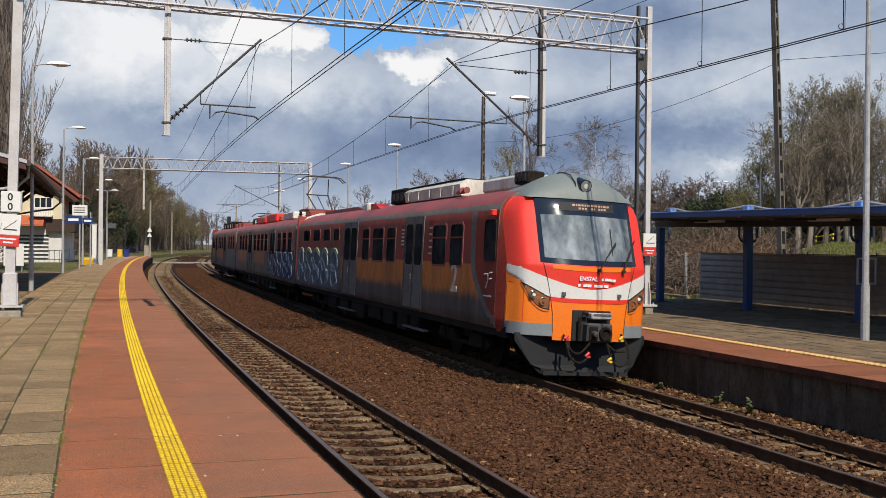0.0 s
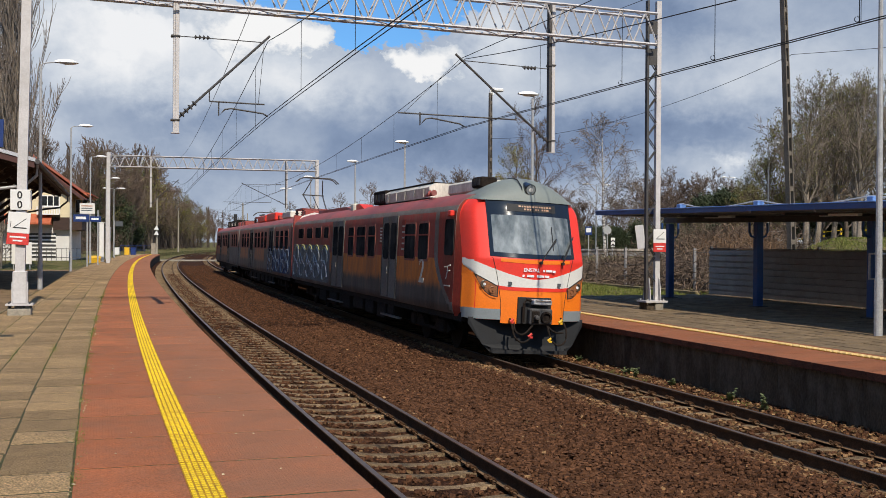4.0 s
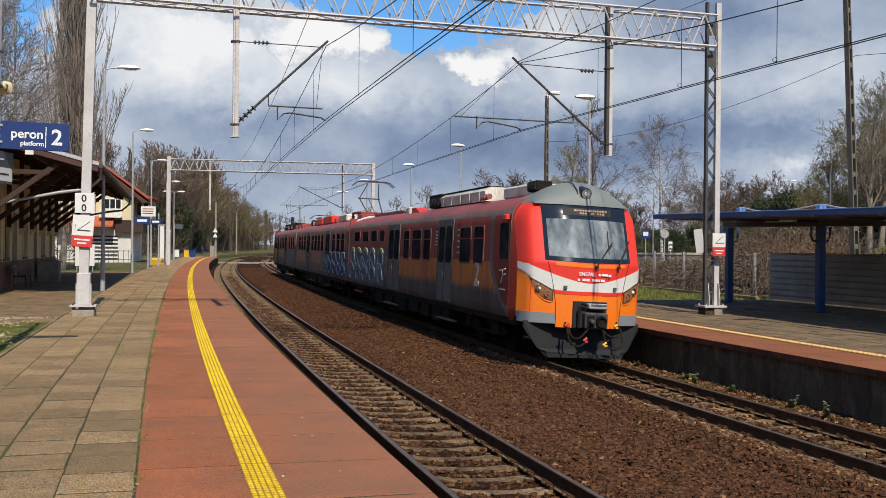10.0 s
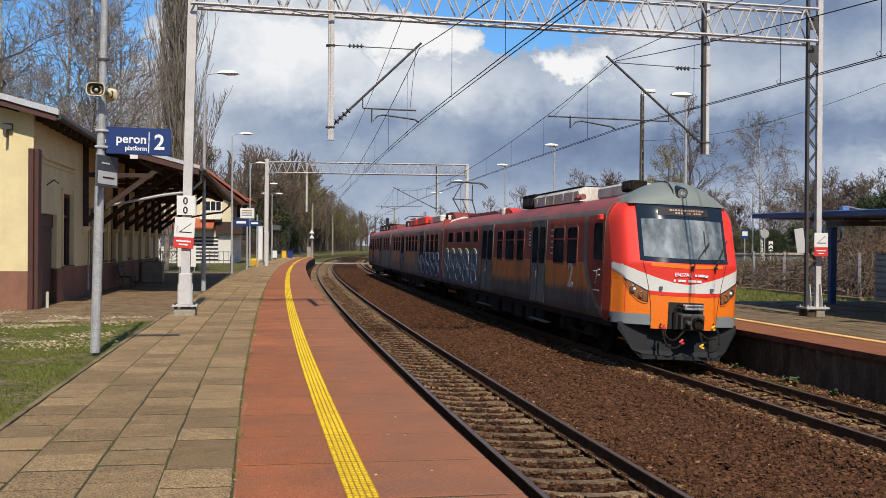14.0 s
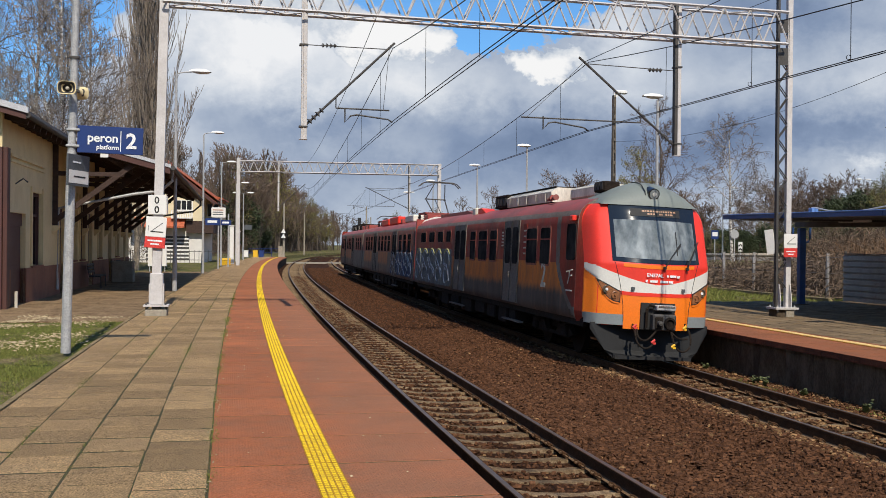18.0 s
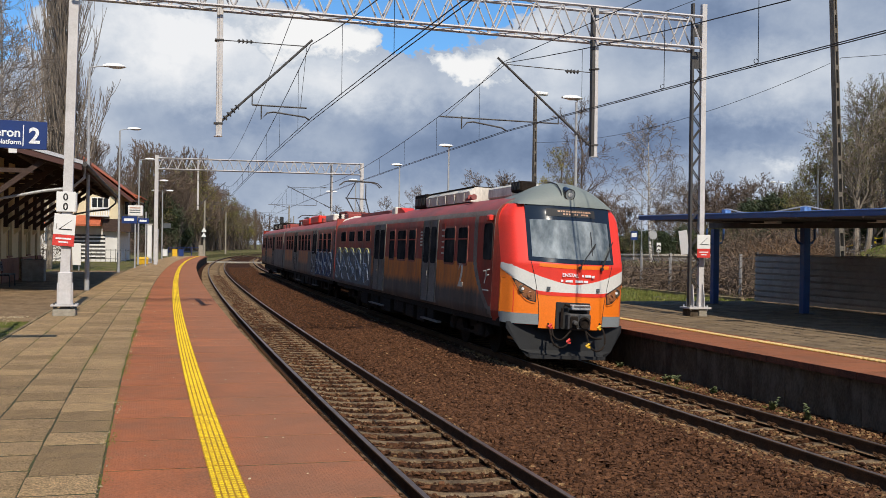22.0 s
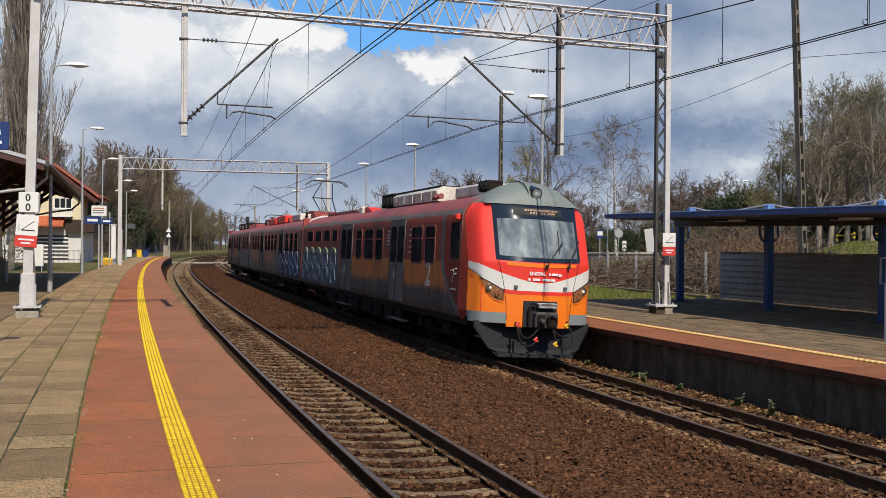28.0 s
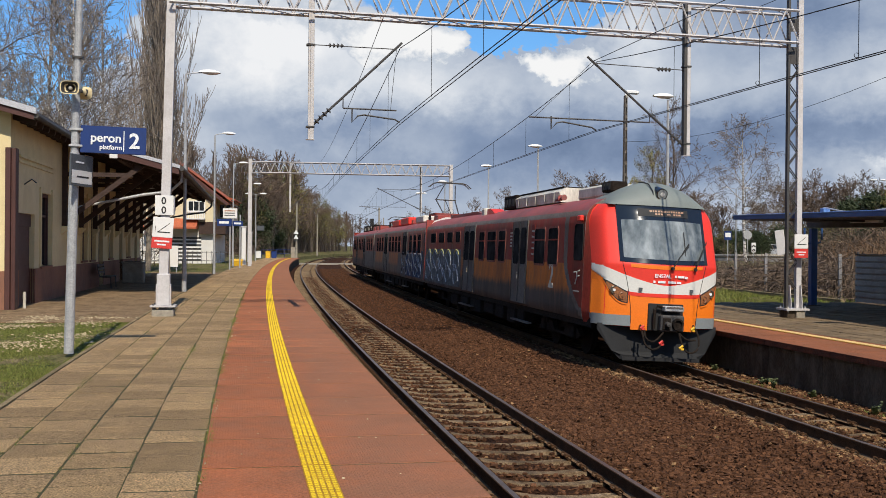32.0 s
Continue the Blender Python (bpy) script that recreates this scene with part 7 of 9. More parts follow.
def underframe(car, y0, y1):
    part("sole_bar", box(-1.33, 1.33, y0 + 0.3, y1 - 0.3, 0.72, 0.92), T_UNDER, car)
    rng = random.Random(int(y1 * 7))
    y = y0 + 6.2
    while y < y1 - 6.4:
        l = rng.uniform(0.7, 1.7)
        for s in (-1, 1):
            part("equipment_box", box(s * 0.75, s * 1.30, y, y + l, rng.uniform(0.28, 0.4), 0.72, 0.03), T_UNDER, car)
        y += l + rng.uniform(0.25, 0.6)
    for s in (-1, 1):
        part("step_board", box(s * 1.28, s * 1.40, 5.9, 7.8, 0.42, 0.46), T_GREY_DIRTY, car)
        part("step_board", box(s * 1.28, s * 1.40, 13.3, 15.6, 0.42, 0.46), T_GREY_DIRTY, car)


def nose_y(x, z):
    """How far the front skin lies behind the foremost point."""
    u = abs(x) / HALF
    rake = 0.02 if z < 2.1 else 0.02 + (z - 2.1) * 0.40
    if z > 3.33:
        rake += (z - 3.33) * 0.35 + 1.5 * max(0.0, z - 3.4) ** 1.7
    if z < 1.2:
        rake += 0.04 * (1.2 - z)
    bow = 0.44 * u ** 2.2 + 0.42 * max(0.0, (u - 0.86) / 0.14) ** 2.4
    return rake + bow


def width_at(z):
    return float(np.interp(z, [p[1] for p in SIDE_PROFILE], [p[0] for p in SIDE_PROFILE])) if z <= 3.66 else 0.0


TAPER = 0.955


def front_patch(name, parent, lo, hi, x0, x1, off, material, label="", nx=28, nz=10, thick=0.02):
    """A panel that follows the nose: between the curves lo(x) and hi(x), set off by a few millimetres."""
    bm = bmesh.new()
    grid = []
    for layer in (off, off - thick):
        g = []
        for i in range(nx + 1):
            x = x0 + (x1 - x0) * i / nx
            col = []
            for k in range(nz + 1):
                z = lo(x) + (hi(x) - lo(x)) * k / nz
                uu = max(0.0, (abs(x) / HALF - 0.86) / 0.14)
                col.append(bm.verts.new((x * TAPER + math.copysign(layer * uu, x), nose_y(x, z) - layer, z)))
            g.append(col)
        grid.append(g)
    f, b = grid
    for i in range(nx):
        for k in range(nz):
            bm.faces.new((f[i][k], f[i + 1][k], f[i + 1][k + 1], f[i][k + 1]))
    for i in range(nx):
        bm.faces.new((f[i][0], b[i][0], b[i + 1][0], f[i + 1][0]))
        bm.faces.new((f[i][nz], f[i + 1][nz], b[i + 1][nz], b[i][nz]))
    for k in range(nz):
        bm.faces.new((f[0][k], f[0][k + 1], b[0][k + 1], b[0][k]))
        bm.faces.new((f[nx][k], b[nx][k], b[nx][k + 1], f[nx][k + 1]))
    bmesh.ops.recalc_face_normals(bm, faces=bm.faces)
    return part(name, bm, material, parent, label, smooth=True)


def cab(car):
    """The rounded red, white and orange front with its wide windscreen."""
    # skin
    bm = bmesh.new()
    zs = [0.82 + (3.36 - 0.82) * k / 80 for k in range(81)]
    cols = []
    us = [math.sin(radians(a)) for a in np.linspace(-90, 90, 61)]
    for z in zs:
        w = width_at(z)
        row = []
        for u in us:
            x = u * w
            row.append(bm.verts.new((x * TAPER, min(nose_y(u * HALF, z), 1.2), z)))
        cols.append(row)
    def wrap(x, z):
        """The bands run on round the corner of the cab."""
        u = min(abs(x) / TAPER, 1.42) / 1.42
        if abs(x) < 1.22:
            return 0
        return 3 if z < 1.05 else (2 if z < 1.52 + 0.447 * u ** 5.3 else (1 if z < 1.69 + 0.40 * u ** 1.57 else 0))
    for a, b in zip(cols, cols[1:]):
        for i in range(60):
            f = bm.faces.new((a[i], a[i + 1], b[i + 1], b[i]))
            c = f.calc_center_median()
            f.material_index = wrap(c.x, c.z)
    # side returns back to the body shell
    for i in (0, 60):
        back = [bm.verts.new((r[i].co.x / TAPER, 1.25, r[i].co.z)) for r in cols]
        for k in range(80):
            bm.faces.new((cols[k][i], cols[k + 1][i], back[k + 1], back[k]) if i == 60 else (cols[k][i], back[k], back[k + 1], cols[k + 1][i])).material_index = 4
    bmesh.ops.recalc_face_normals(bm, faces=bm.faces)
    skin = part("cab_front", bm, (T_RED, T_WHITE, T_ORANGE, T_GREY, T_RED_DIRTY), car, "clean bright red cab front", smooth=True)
    # grey roof fairing: a dome over the windscreen that runs back into the roof
    bm = bmesh.new()
    rows = []
    xs = [1.08 * math.sin(radians(a)) for a in np.linspace(-90, 90, 33)]
    arc = [max(0.0, 1 - (x / 1.09) ** 2) ** 0.8 for x in xs]
    for k in range(9):
        t = k / 8
        row = []
        for x, h in zip(xs, arc):
            y = nose_y(x, 3.34) - 0.015 + 0.62 * (1 - math.cos(t * math.pi / 2)) * (0.4 + 0.6 * h) + 0.12 * t
            row.append(bm.verts.new((x, y, 3.345 + 0.54 * h * math.sin(t * math.pi / 2))))
        rows.append(row)
    for k in range(1, 9):
        t = k / 8
        row = []
        for x, h in zip(xs, arc):
            y = (nose_y(x, 3.34) + 0.605 * (0.4 + 0.6 * h) + 0.12) * (1 - t) + 3.1 * t
            z_roof = 3.60 - 0.21 * (abs(x) / 1.2) ** 2
            row.append(bm.verts.new((x, y, (3.345 + 0.54 * h) * (1 - t ** 1.6) + (z_roof - 0.02) * t ** 1.6)))
        rows.append(row)
    for a, b in zip(rows, rows[1:]):
        for i in range(32):
            bm.faces.new((a[i], a[i + 1], b[i + 1], b[i]))
    bmesh.ops.recalc_face_normals(bm, faces=bm.faces)
    dome = part("roof_fairing", bm, T_FAIRING, car, "grey-green roof fairing over the cab", smooth=True)
    part("fairing_seam", rod([(-0.16, 0.56, 3.42), (-0.17, 0.64, 3.66), (-0.2, 0.83, 3.82), (-0.22, 1.1, 3.875), (-0.22, 1.4, 3.88)], 0.012), BLACK, dome)
    lamp = part("top_headlight", add_tube(bmesh.new(), (0.0, 0.535, 3.60), (0.0, 0.83, 3.66), 0.12, 0.125, 24), T_MASK, car, "round roof headlight in a black bezel")
    part("reflector", add_tube(bmesh.new(), (0.0, 0.523, 3.597), (0.0, 0.534, 3.60), 0.10, n=20), T_GREY, lamp)
    part("bulb", add_tube(bmesh.new(), (0.0, 0.511, 3.594), (0.0, 0.522, 3.597), 0.045, n=14), T_WHITE, lamp)
    # windscreen
    edge = lambda x: abs(x) / 1.1
    mask = front_patch("windscreen", skin, lambda x: 2.13 + 0.03 * edge(x) ** 2, lambda x: 3.40 - 0.10 * edge(x) ** 6, -1.0, 1.0, 0.012, T_MASK, "wide windscreen in a black surround")
    front_patch("pane", mask, lambda x: 2.22 + 0.03 * edge(x) ** 2, lambda x: 3.04 - 0.02 * edge(x) ** 2, -0.92, 0.92, 0.017, T_SCREEN, "glass with pale sky reflection in its colour", thick=0.004)
    disp = front_patch("destination_display", mask, lambda x: 3.12, lambda x: 3.28, -0.56, 0.6, 0.018, BLACK, "dim amber destination display", nz=2, thick=0.004)
    rng = random.Random(2)
    x = -0.3
    while x < 0.52:
        w = rng.uniform(0.02, 0.06)
        for z in (3.155, 3.215):
            if rng.random() < 0.75:
                front_patch("bar", disp, lambda x_, z=z: z, lambda x_, z=z: z + 0.035, x, x + w, 0.021, LED, nx=1, nz=1, thick=0.002)
        x += w + 0.02
    # wipers
    for pts in ([(0.10, 2.05), (0.28, 2.30), (0.50, 2.52)], [(0.62, 2.05), (0.78, 2.32), (0.94, 2.58)]):
        wp = part("wiper", rod([(px, nose_y(px, pz) - 0.04, pz) for px, pz in pts], 0.012), BLACK, skin)
        part("blade", rod([(pts[1][0] - 0.15, nose_y(0.3, 2.2) - 0.035, pts[1][1] - 0.18), (pts[2][0] + 0.02, nose_y(pts[2][0], 2.6) - 0.035, pts[2][1] + 0.05)], 0.014), BLACK, wp)
        part("pivot", add_tube(bmesh.new(), (pts[0][0], nose_y(pts[0][0], 2.05) - 0.06, 2.05), (pts[0][0], nose_y(pts[0][0], 2.05), 2.05), 0.035), BLACK, wp)
    part("aerial", tube((0.42, 0.12, 2.32), (0.42, 0.30, 2.82), 0.008), BLACK, skin)
    # paint bands
    dip = lambda x: 0.33 * (min(abs(x), 1.42) / 1.42) ** 1.55
    front_patch("orange_panel", skin, lambda x: 1.04, lambda x: 1.46 + dip(x), -1.405, 1.405, 0.004, T_ORANGE, "bright orange lower front", nx=48)
    band_low = lambda x: 1.52 + 0.447 * (min(abs(x), 1.42) / 1.42) ** 5.3
    band_top = lambda x: 1.69 + 0.40 * (min(abs(x), 1.42) / 1.42) ** 1.57
    front_patch("red_line", skin, lambda x: band_low(x) - 0.075, band_low, -0.86, 0.86, 0.010, T_RED, nx=40, nz=2)
    front_patch("white_band", skin, band_low, band_top, -1.405, 1.405, 0.008, T_WHITE, "white swept band", nx=48, nz=4)
    front_patch("orange_strip", skin, lambda x: 2.02 + 0.05 * edge(x) ** 2, lambda x: 2.10 + 0.03 * edge(x) ** 2, -0.78, 0.86, 0.006, T_ORANGE, nx=24, nz=2)
    for s in (-1, 1):
        front_patch("bumper_corner", skin, lambda x: 0.83, lambda x: 1.05, s * 0.74, s * 1.40, 0.012, T_GREY, "grey corner panel", nx=20, nz=3)
        front_patch("orange_post", skin, lambda x: 0.76, lambda x: 1.06, s * 0.37, s * 0.735, 0.010, T_ORANGE, nx=8, nz=3)
        part("panel_joint", rod([(s * TAPER * jx, nose_y(jx, jz) - 0.010, jz) for jx, jz in ((0.95, 2.13), (0.90, 1.95), (0.85, 1.75), (0.80, 1.5), (0.76, 1.25), (0.74, 0.9))], 0.006), BLACK, skin)
        # headlight cluster
        top = lambda x: 1.53 + 0.25 * (abs(x) - 0.82) / 0.48
        low = lambda x: min(1.30 + 0.48 * ((abs(x) - 0.82) / 0.48) ** 2.6, top(x) - 0.004)
        hl = front_patch("headlight", skin, low, top, s * 0.82, s * 1.30, 0.020, BLACK, "almond-shaped headlight cluster in a black rim", nx=20, nz=5)
        front_patch("lens", hl, lambda x: min(low(x) + 0.022, top(x) - 0.03), lambda x: top(x) - 0.026, s * 0.84, s * 1.25, 0.024, AMBER, nx=18, nz=4, thick=0.003)
        front_patch("brow", hl, lambda x: low(x) - 0.03, lambda x: low(x), s * 0.84, s * 1.29, 0.022, T_ORANGE, nx=18, nz=1, thick=0.01)
        for cx, cz, r in ((1.10, 1.555, 0.088), (0.93, 1.445, 0.082)):
            y = nose_y(cx, cz)
            part("reflector", add_lathe(bmesh.new(), [(r, 0.0), (r, 0.02), (r * 0.8, 0.03), (r * 0.75, 0.01), (0.0, 0.008)], 18, Matrix.Translation((s * cx * TAPER, y - 0.012, cz)) @ Matrix.Rotation(radians(90), 4, "X")), LENS if cx > 1 else AMBER, hl, smooth=True)
            part("bulb", add_tube(bmesh.new(), (s * cx * TAPER, y - 0.05, cz), (s * cx * TAPER, y - 0.02, cz), r * (0.33 if cx > 1 else 0.25), n=10), LAMP_GLASS if cx > 1 else AMBER, hl)
        part("marker", box(s * 0.55 - 0.035, s * 0.55 + 0.035, nose_y(0.55, 1.58) - 0.04, nose_y(0.55, 1.58), 1.56, 1.63), SIGN_GREY, skin)
    bars = thing_part("number_bars", car)
    text("lettering", "EN57AL", 0.105, LETTER, bars, Matrix.Translation((-0.10, nose_y(0, 1.9) - 0.02, 1.885)) @ UPRIGHT)
    for x0, x1, z in ((0.16, 0.20, 1.885), (0.225, 0.36, 1.885), (0.375, 0.44, 1.875), (-0.30, -0.255, 1.765), (-0.20, -0.04, 1.765), (0.02, 0.19, 1.765), (0.21, 0.30, 1.765)):
        part("bar", box(x0, x1, nose_y(0.2, z) - 0.022, nose_y(0.2, z) - 0.01, z - 0.024, z + 0.024), LETTER, bars)
    # coupler opening and gear
    part("coupler_opening", box(-0.375, 0.375, 0.006, 0.5, 0.76, 1.32, 0.01), BLACK, car, "black coupler recess")
    cp = thing_part("coupler", car)
    part("coupler_head", box(-0.17, 0.33, -0.20, 0.1, 0.76, 1.10, 0.03), STEEL_DARK, cp, "grimy automatic coupler head")
    part("drawbar", box(-0.05, 0.21, 0.1, 0.45, 0.84, 1.04), T_UNDER, cp)
    part("contact_box", box(-0.10, 0.31, -0.20, 0.0, 1.17, 1.285, 0.02), GALV, cp, "bright contact box")
    part("contact_lid", box(-0.07, 0.28, -0.215, -0.201, 1.245, 1.275), CHROME, cp)
    part("coupler_ring", add_lathe(bmesh.new(), [(0.125, 0.0), (0.12, 0.05), (0.085, 0.05), (0.075, 0.01), (0.0, 0.005)], 18, Matrix.Translation((0.18, -0.20, 0.92)) @ Matrix.Rotation(radians(90), 4, "X")), T_UNDER, cp, smooth=True)
    part("coupler_plate", box(-0.14, 0.03, -0.235, -0.201, 0.80, 1.05, 0.015), T_UNDER, cp)
    part("coupler_cone", add_lathe(bmesh.new(), [(0.055, 0.0), (0.045, 0.10), (0.0, 0.11)], 12, Matrix.Translation((-0.055, -0.235, 0.92)) @ Matrix.Rotation(radians(90), 4, "X")), STEEL_DARK, cp, smooth=True)
    part("bracket", rod([(-0.27, -0.06, 0.8), (-0.28, -0.10, 1.2), (-0.22, -0.10, 1.28), (-0.12, -0.08, 1.25)], 0.03), T_UNDER, cp)
    hoses = [([(-0.52, 0.05, 0.86), (-0.56, -0.22, 0.72), (-0.55, -0.3, 0.5), (-0.38, -0.32, 0.38), (-0.2, -0.28, 0.45), (-0.15, -0.22, 0.6)], T_UNDER),
             ([(-0.45, 0.0, 0.80), (-0.48, -0.15, 0.6), (-0.30, -0.2, 0.52), (-0.1, -0.18, 0.75)], T_UNDER),
             ([(0.62, 0.05, 0.90), (0.66, -0.2, 0.7), (0.62, -0.3, 0.42), (0.42, -0.32, 0.33), (0.28, -0.28, 0.45), (0.22, -0.2, 0.75)], T_UNDER),
             ([(0.2, -0.1, 0.8), (0.35, -0.25, 0.6), (0.55, -0.28, 0.62)], T_UNDER)]
    for pts, mt in hoses:
        fine = []
        for a, b in zip(pts, pts[1:]):
            fine += [Vector(a).lerp(Vector(b), k / 3) for k in range(3)]
        fine.append(Vector(pts[-1]))
        for _ in range(2):
            fine = [fine[0]] + [(fine[i - 1] + fine[i] * 2 + fine[i + 1]) / 4 for i in range(1, len(fine) - 1)] + [fine[-1]]
        part("hose", rod(fine, 0.021, 7), mt, cp)
    for p, mt in (((0.58, -0.05, 0.84), YELLOW_CAP), ((0.25, -0.28, 0.47), YELLOW_CAP), ((-0.55, -0.15, 0.84), SIGN_RED), ((-0.18, -0.27, 0.55), SIGN_RED)):
        part("cock", add_box(add_tube(bmesh.new(), Vector(p) - Vector((0.04, 0, 0.03)), Vector(p) + Vector((0.035, 0, 0.03)), 0.026, n=8), p[0] - 0.015, p[0] + 0.05, p[1] - 0.02, p[1] + 0.0, p[2] - 0.06, p[2] - 0.02), mt, cp)
    # snow plough
    def pl(x):
        return 0.16 + 0.22 * (abs(x) / 1.3) ** 2
    bm = bmesh.new()
    o = [(-1.32, 0.86), (-1.32, 0.72), (-1.02, 0.30), (-0.84, 0.235), (-0.84, 0.135), (0.84, 0.135), (0.84, 0.235), (1.02, 0.30), (1.27, 0.72), (1.27, 0.86)]
    f = [bm.verts.new((x, pl(x), z)) for x, z in o]
    b = [bm.verts.new((x, pl(x) + 0.04, z)) for x, z in o]
    for i in range(len(o)):
        bm.faces.new((f[i], f[(i + 1) % 10], b[(i + 1) % 10], b[i]))
    bm.faces.new(f[::-1]); bm.faces.new(b)
    bmesh.ops.triangulate(bm, faces=bm.faces[:])
    bmesh.ops.recalc_face_normals(bm, faces=bm.faces)
    part("snow_plough", bm, T_PLOUGH, car, "charcoal snow plough under the front")
    part("rubber_lip", box(-0.84, 0.84, 0.14, 0.17, 0.125, 0.20), BLACK, car)


def ac_unit(car, y0, y1, z1, mtl):
    u = part("roof_unit", prism([(-0.75, 3.60), (-0.80, z1 - 0.12), (-0.62, z1), (0.62, z1), (0.80, z1 - 0.12), (0.75, 3.60)], y0, y1, "y"), mtl, car, "stained white roof air-conditioner")
    for k in range(5):
        yy = y0 + (y1 - y0) * (k + 0.5) / 5
        part("rib", box(-0.815, -0.79, yy - 0.03, yy + 0.03, 3.62, z1 - 0.14), T_WHITE_ROOF, u)
    part("dark_end", box(-0.78, 0.78, y1, y1 + 1.5, 3.60, z1 + 0.03, 0.03), T_UNDER, u)
    part("lid", box(-0.66, 0.66, y0 + 0.15, y1 - 0.002, z1 + 0.001, z1 + 0.035, 0.01), T_UNDER, u, "dark lid of the air-conditioner")
    for k in range(3):
        part("end_louvre", box(-0.80, -0.781, y1 + 0.15 + k * 0.45, y1 + 0.45 + k * 0.45, 3.68, z1 - 0.08), BLACK, u)


def pantograph(car, y, up):
    p = thing_part("pantograph", car)
    part("base_frame", add_box(add_box(add_box(box(-0.75, -0.65, y - 1.0, y + 1.0, 3.86, 3.94), 0.65, 0.75, y - 1.0, y + 1.0, 3.86, 3.94), -0.75, 0.75, y - 1.0, y - 0.9, 3.86, 3.94), -0.75, 0.75, y + 0.9, y + 1.0, 3.86, 3.94), T_ROOF_RED, p, "red base frame")
    for x in (-0.7, 0.7):
        for dy in (-0.9, 0.9):
            part("insulator", add_lathe(bmesh.new(), [(0.05, 3.6), (0.09, 3.65), (0.05, 3.70), (0.09, 3.75), (0.05, 3.80), (0.06, 3.86)], 10, Matrix.Translation((x, y + dy, 0))), STEEL_DARK, p)
    top = 5.36 if up else 4.25
    knee = (y + 0.95, (top + 4.0) / 2 - 0.05) if up else (y + 0.9, 4.1)
    bm = bmesh.new()
    for s in (-1, 1):
        add_path(bm, [(s * 0.35, y - 0.8, 3.95), (s * 0.45, knee[0], knee[1])], 0.03)
        add_path(bm, [(s * 0.45, knee[0], knee[1]), (s * 0.25, y - 0.1, top - 0.1)], 0.022)
    add_path(bm, [(-0.5, knee[0], knee[1]), (0.5, knee[0], knee[1])], 0.03)
    add_path(bm, [(0.0, y - 0.8, 3.95), (0.0, knee[0] + 0.1, knee[1])], 0.02)
    part("arm_frame", bm, STEEL_DARK, p, "dark scissor arms")
    for dy in (-0.22, 0.22):
        part("collector_strip", rod([(-0.95, y - 0.1 + dy, top - 0.22), (-0.75, y - 0.1 + dy, top - 0.05), (-0.55, y - 0.1 + dy, top), (0.55, y - 0.1 + dy, top), (0.75, y - 0.1 + dy, top - 0.05), (0.95, y - 0.1 + dy, top - 0.22)], 0.025), STEEL_DARK, p)


def end_gangway(car, y):
    part("gangway", box(-0.75, 0.75, y - 0.42, y, 1.0, 3.3, 0.05), BLACK, car, "black rubber gangway bellows")


def spray(car, side, y0, y1, z0, z1, fill, line, seed, letters=6, crest=None):
    """Sprayed lettering too worn to read: a faded field with fat looping outlines."""
    x = side * (HALF + 0.006)
    g = part("graffiti", rounded(y0, y1, z0, z1, 0.12, side * (HALF - 0.002), x), fill, car, "faded spray-painted lettering")
    rng = random.Random(seed)
    n = letters
    for k in range(n):
        a, b = y0 + (y1 - y0) * (k + 0.04) / n, y0 + (y1 - y0) * (k + 0.96) / n
        # each letter is a stack of two uneven loops and a slanting stroke
        for half, (cz, rz) in enumerate(((0.68, 0.27), (0.30, 0.25))):
            w0 = rng.uniform(0, 6.28)
            my, wide = (a + b) / 2 + rng.uniform(-0.1, 0.1), (b - a) * rng.uniform(0.36, 0.52)
            pts = []
            for step in range(17):
                w = w0 + 5.6 * step / 16
                pts.append((x + side * 0.004, my + wide * math.cos(w) * (0.9 + 0.12 * math.sin(2 * w + k)), z0 + (z1 - z0) * (cz + rz * math.sin(w) * (0.9 + 0.14 * math.cos(3 * w + seed)))))
            part("outline", rod(pts, 0.024, 4), line, g)
            if crest and half == 0:
                arc = [(x + side * 0.006, my + wide * math.cos(q), z0 + (z1 - z0) * (cz + rz * math.sin(q)) + 0.06) for q in (0.5, 0.9, 1.3, 1.7, 2.1, 2.6)]
                part("crest", rod(arc, 0.024, 4), crest, g)
        part("outline", rod([(x + side * 0.004, a + 0.1, z0 + (z1 - z0) * rng.uniform(0.15, 0.4)), (x + side * 0.004, (a + b) / 2, z0 + (z1 - z0) * rng.uniform(0.45, 0.6)), (x + side * 0.004, b - 0.05, z0 + (z1 - z0) * rng.uniform(0.5, 0.8))], 0.022, 4), line, g)
    return g


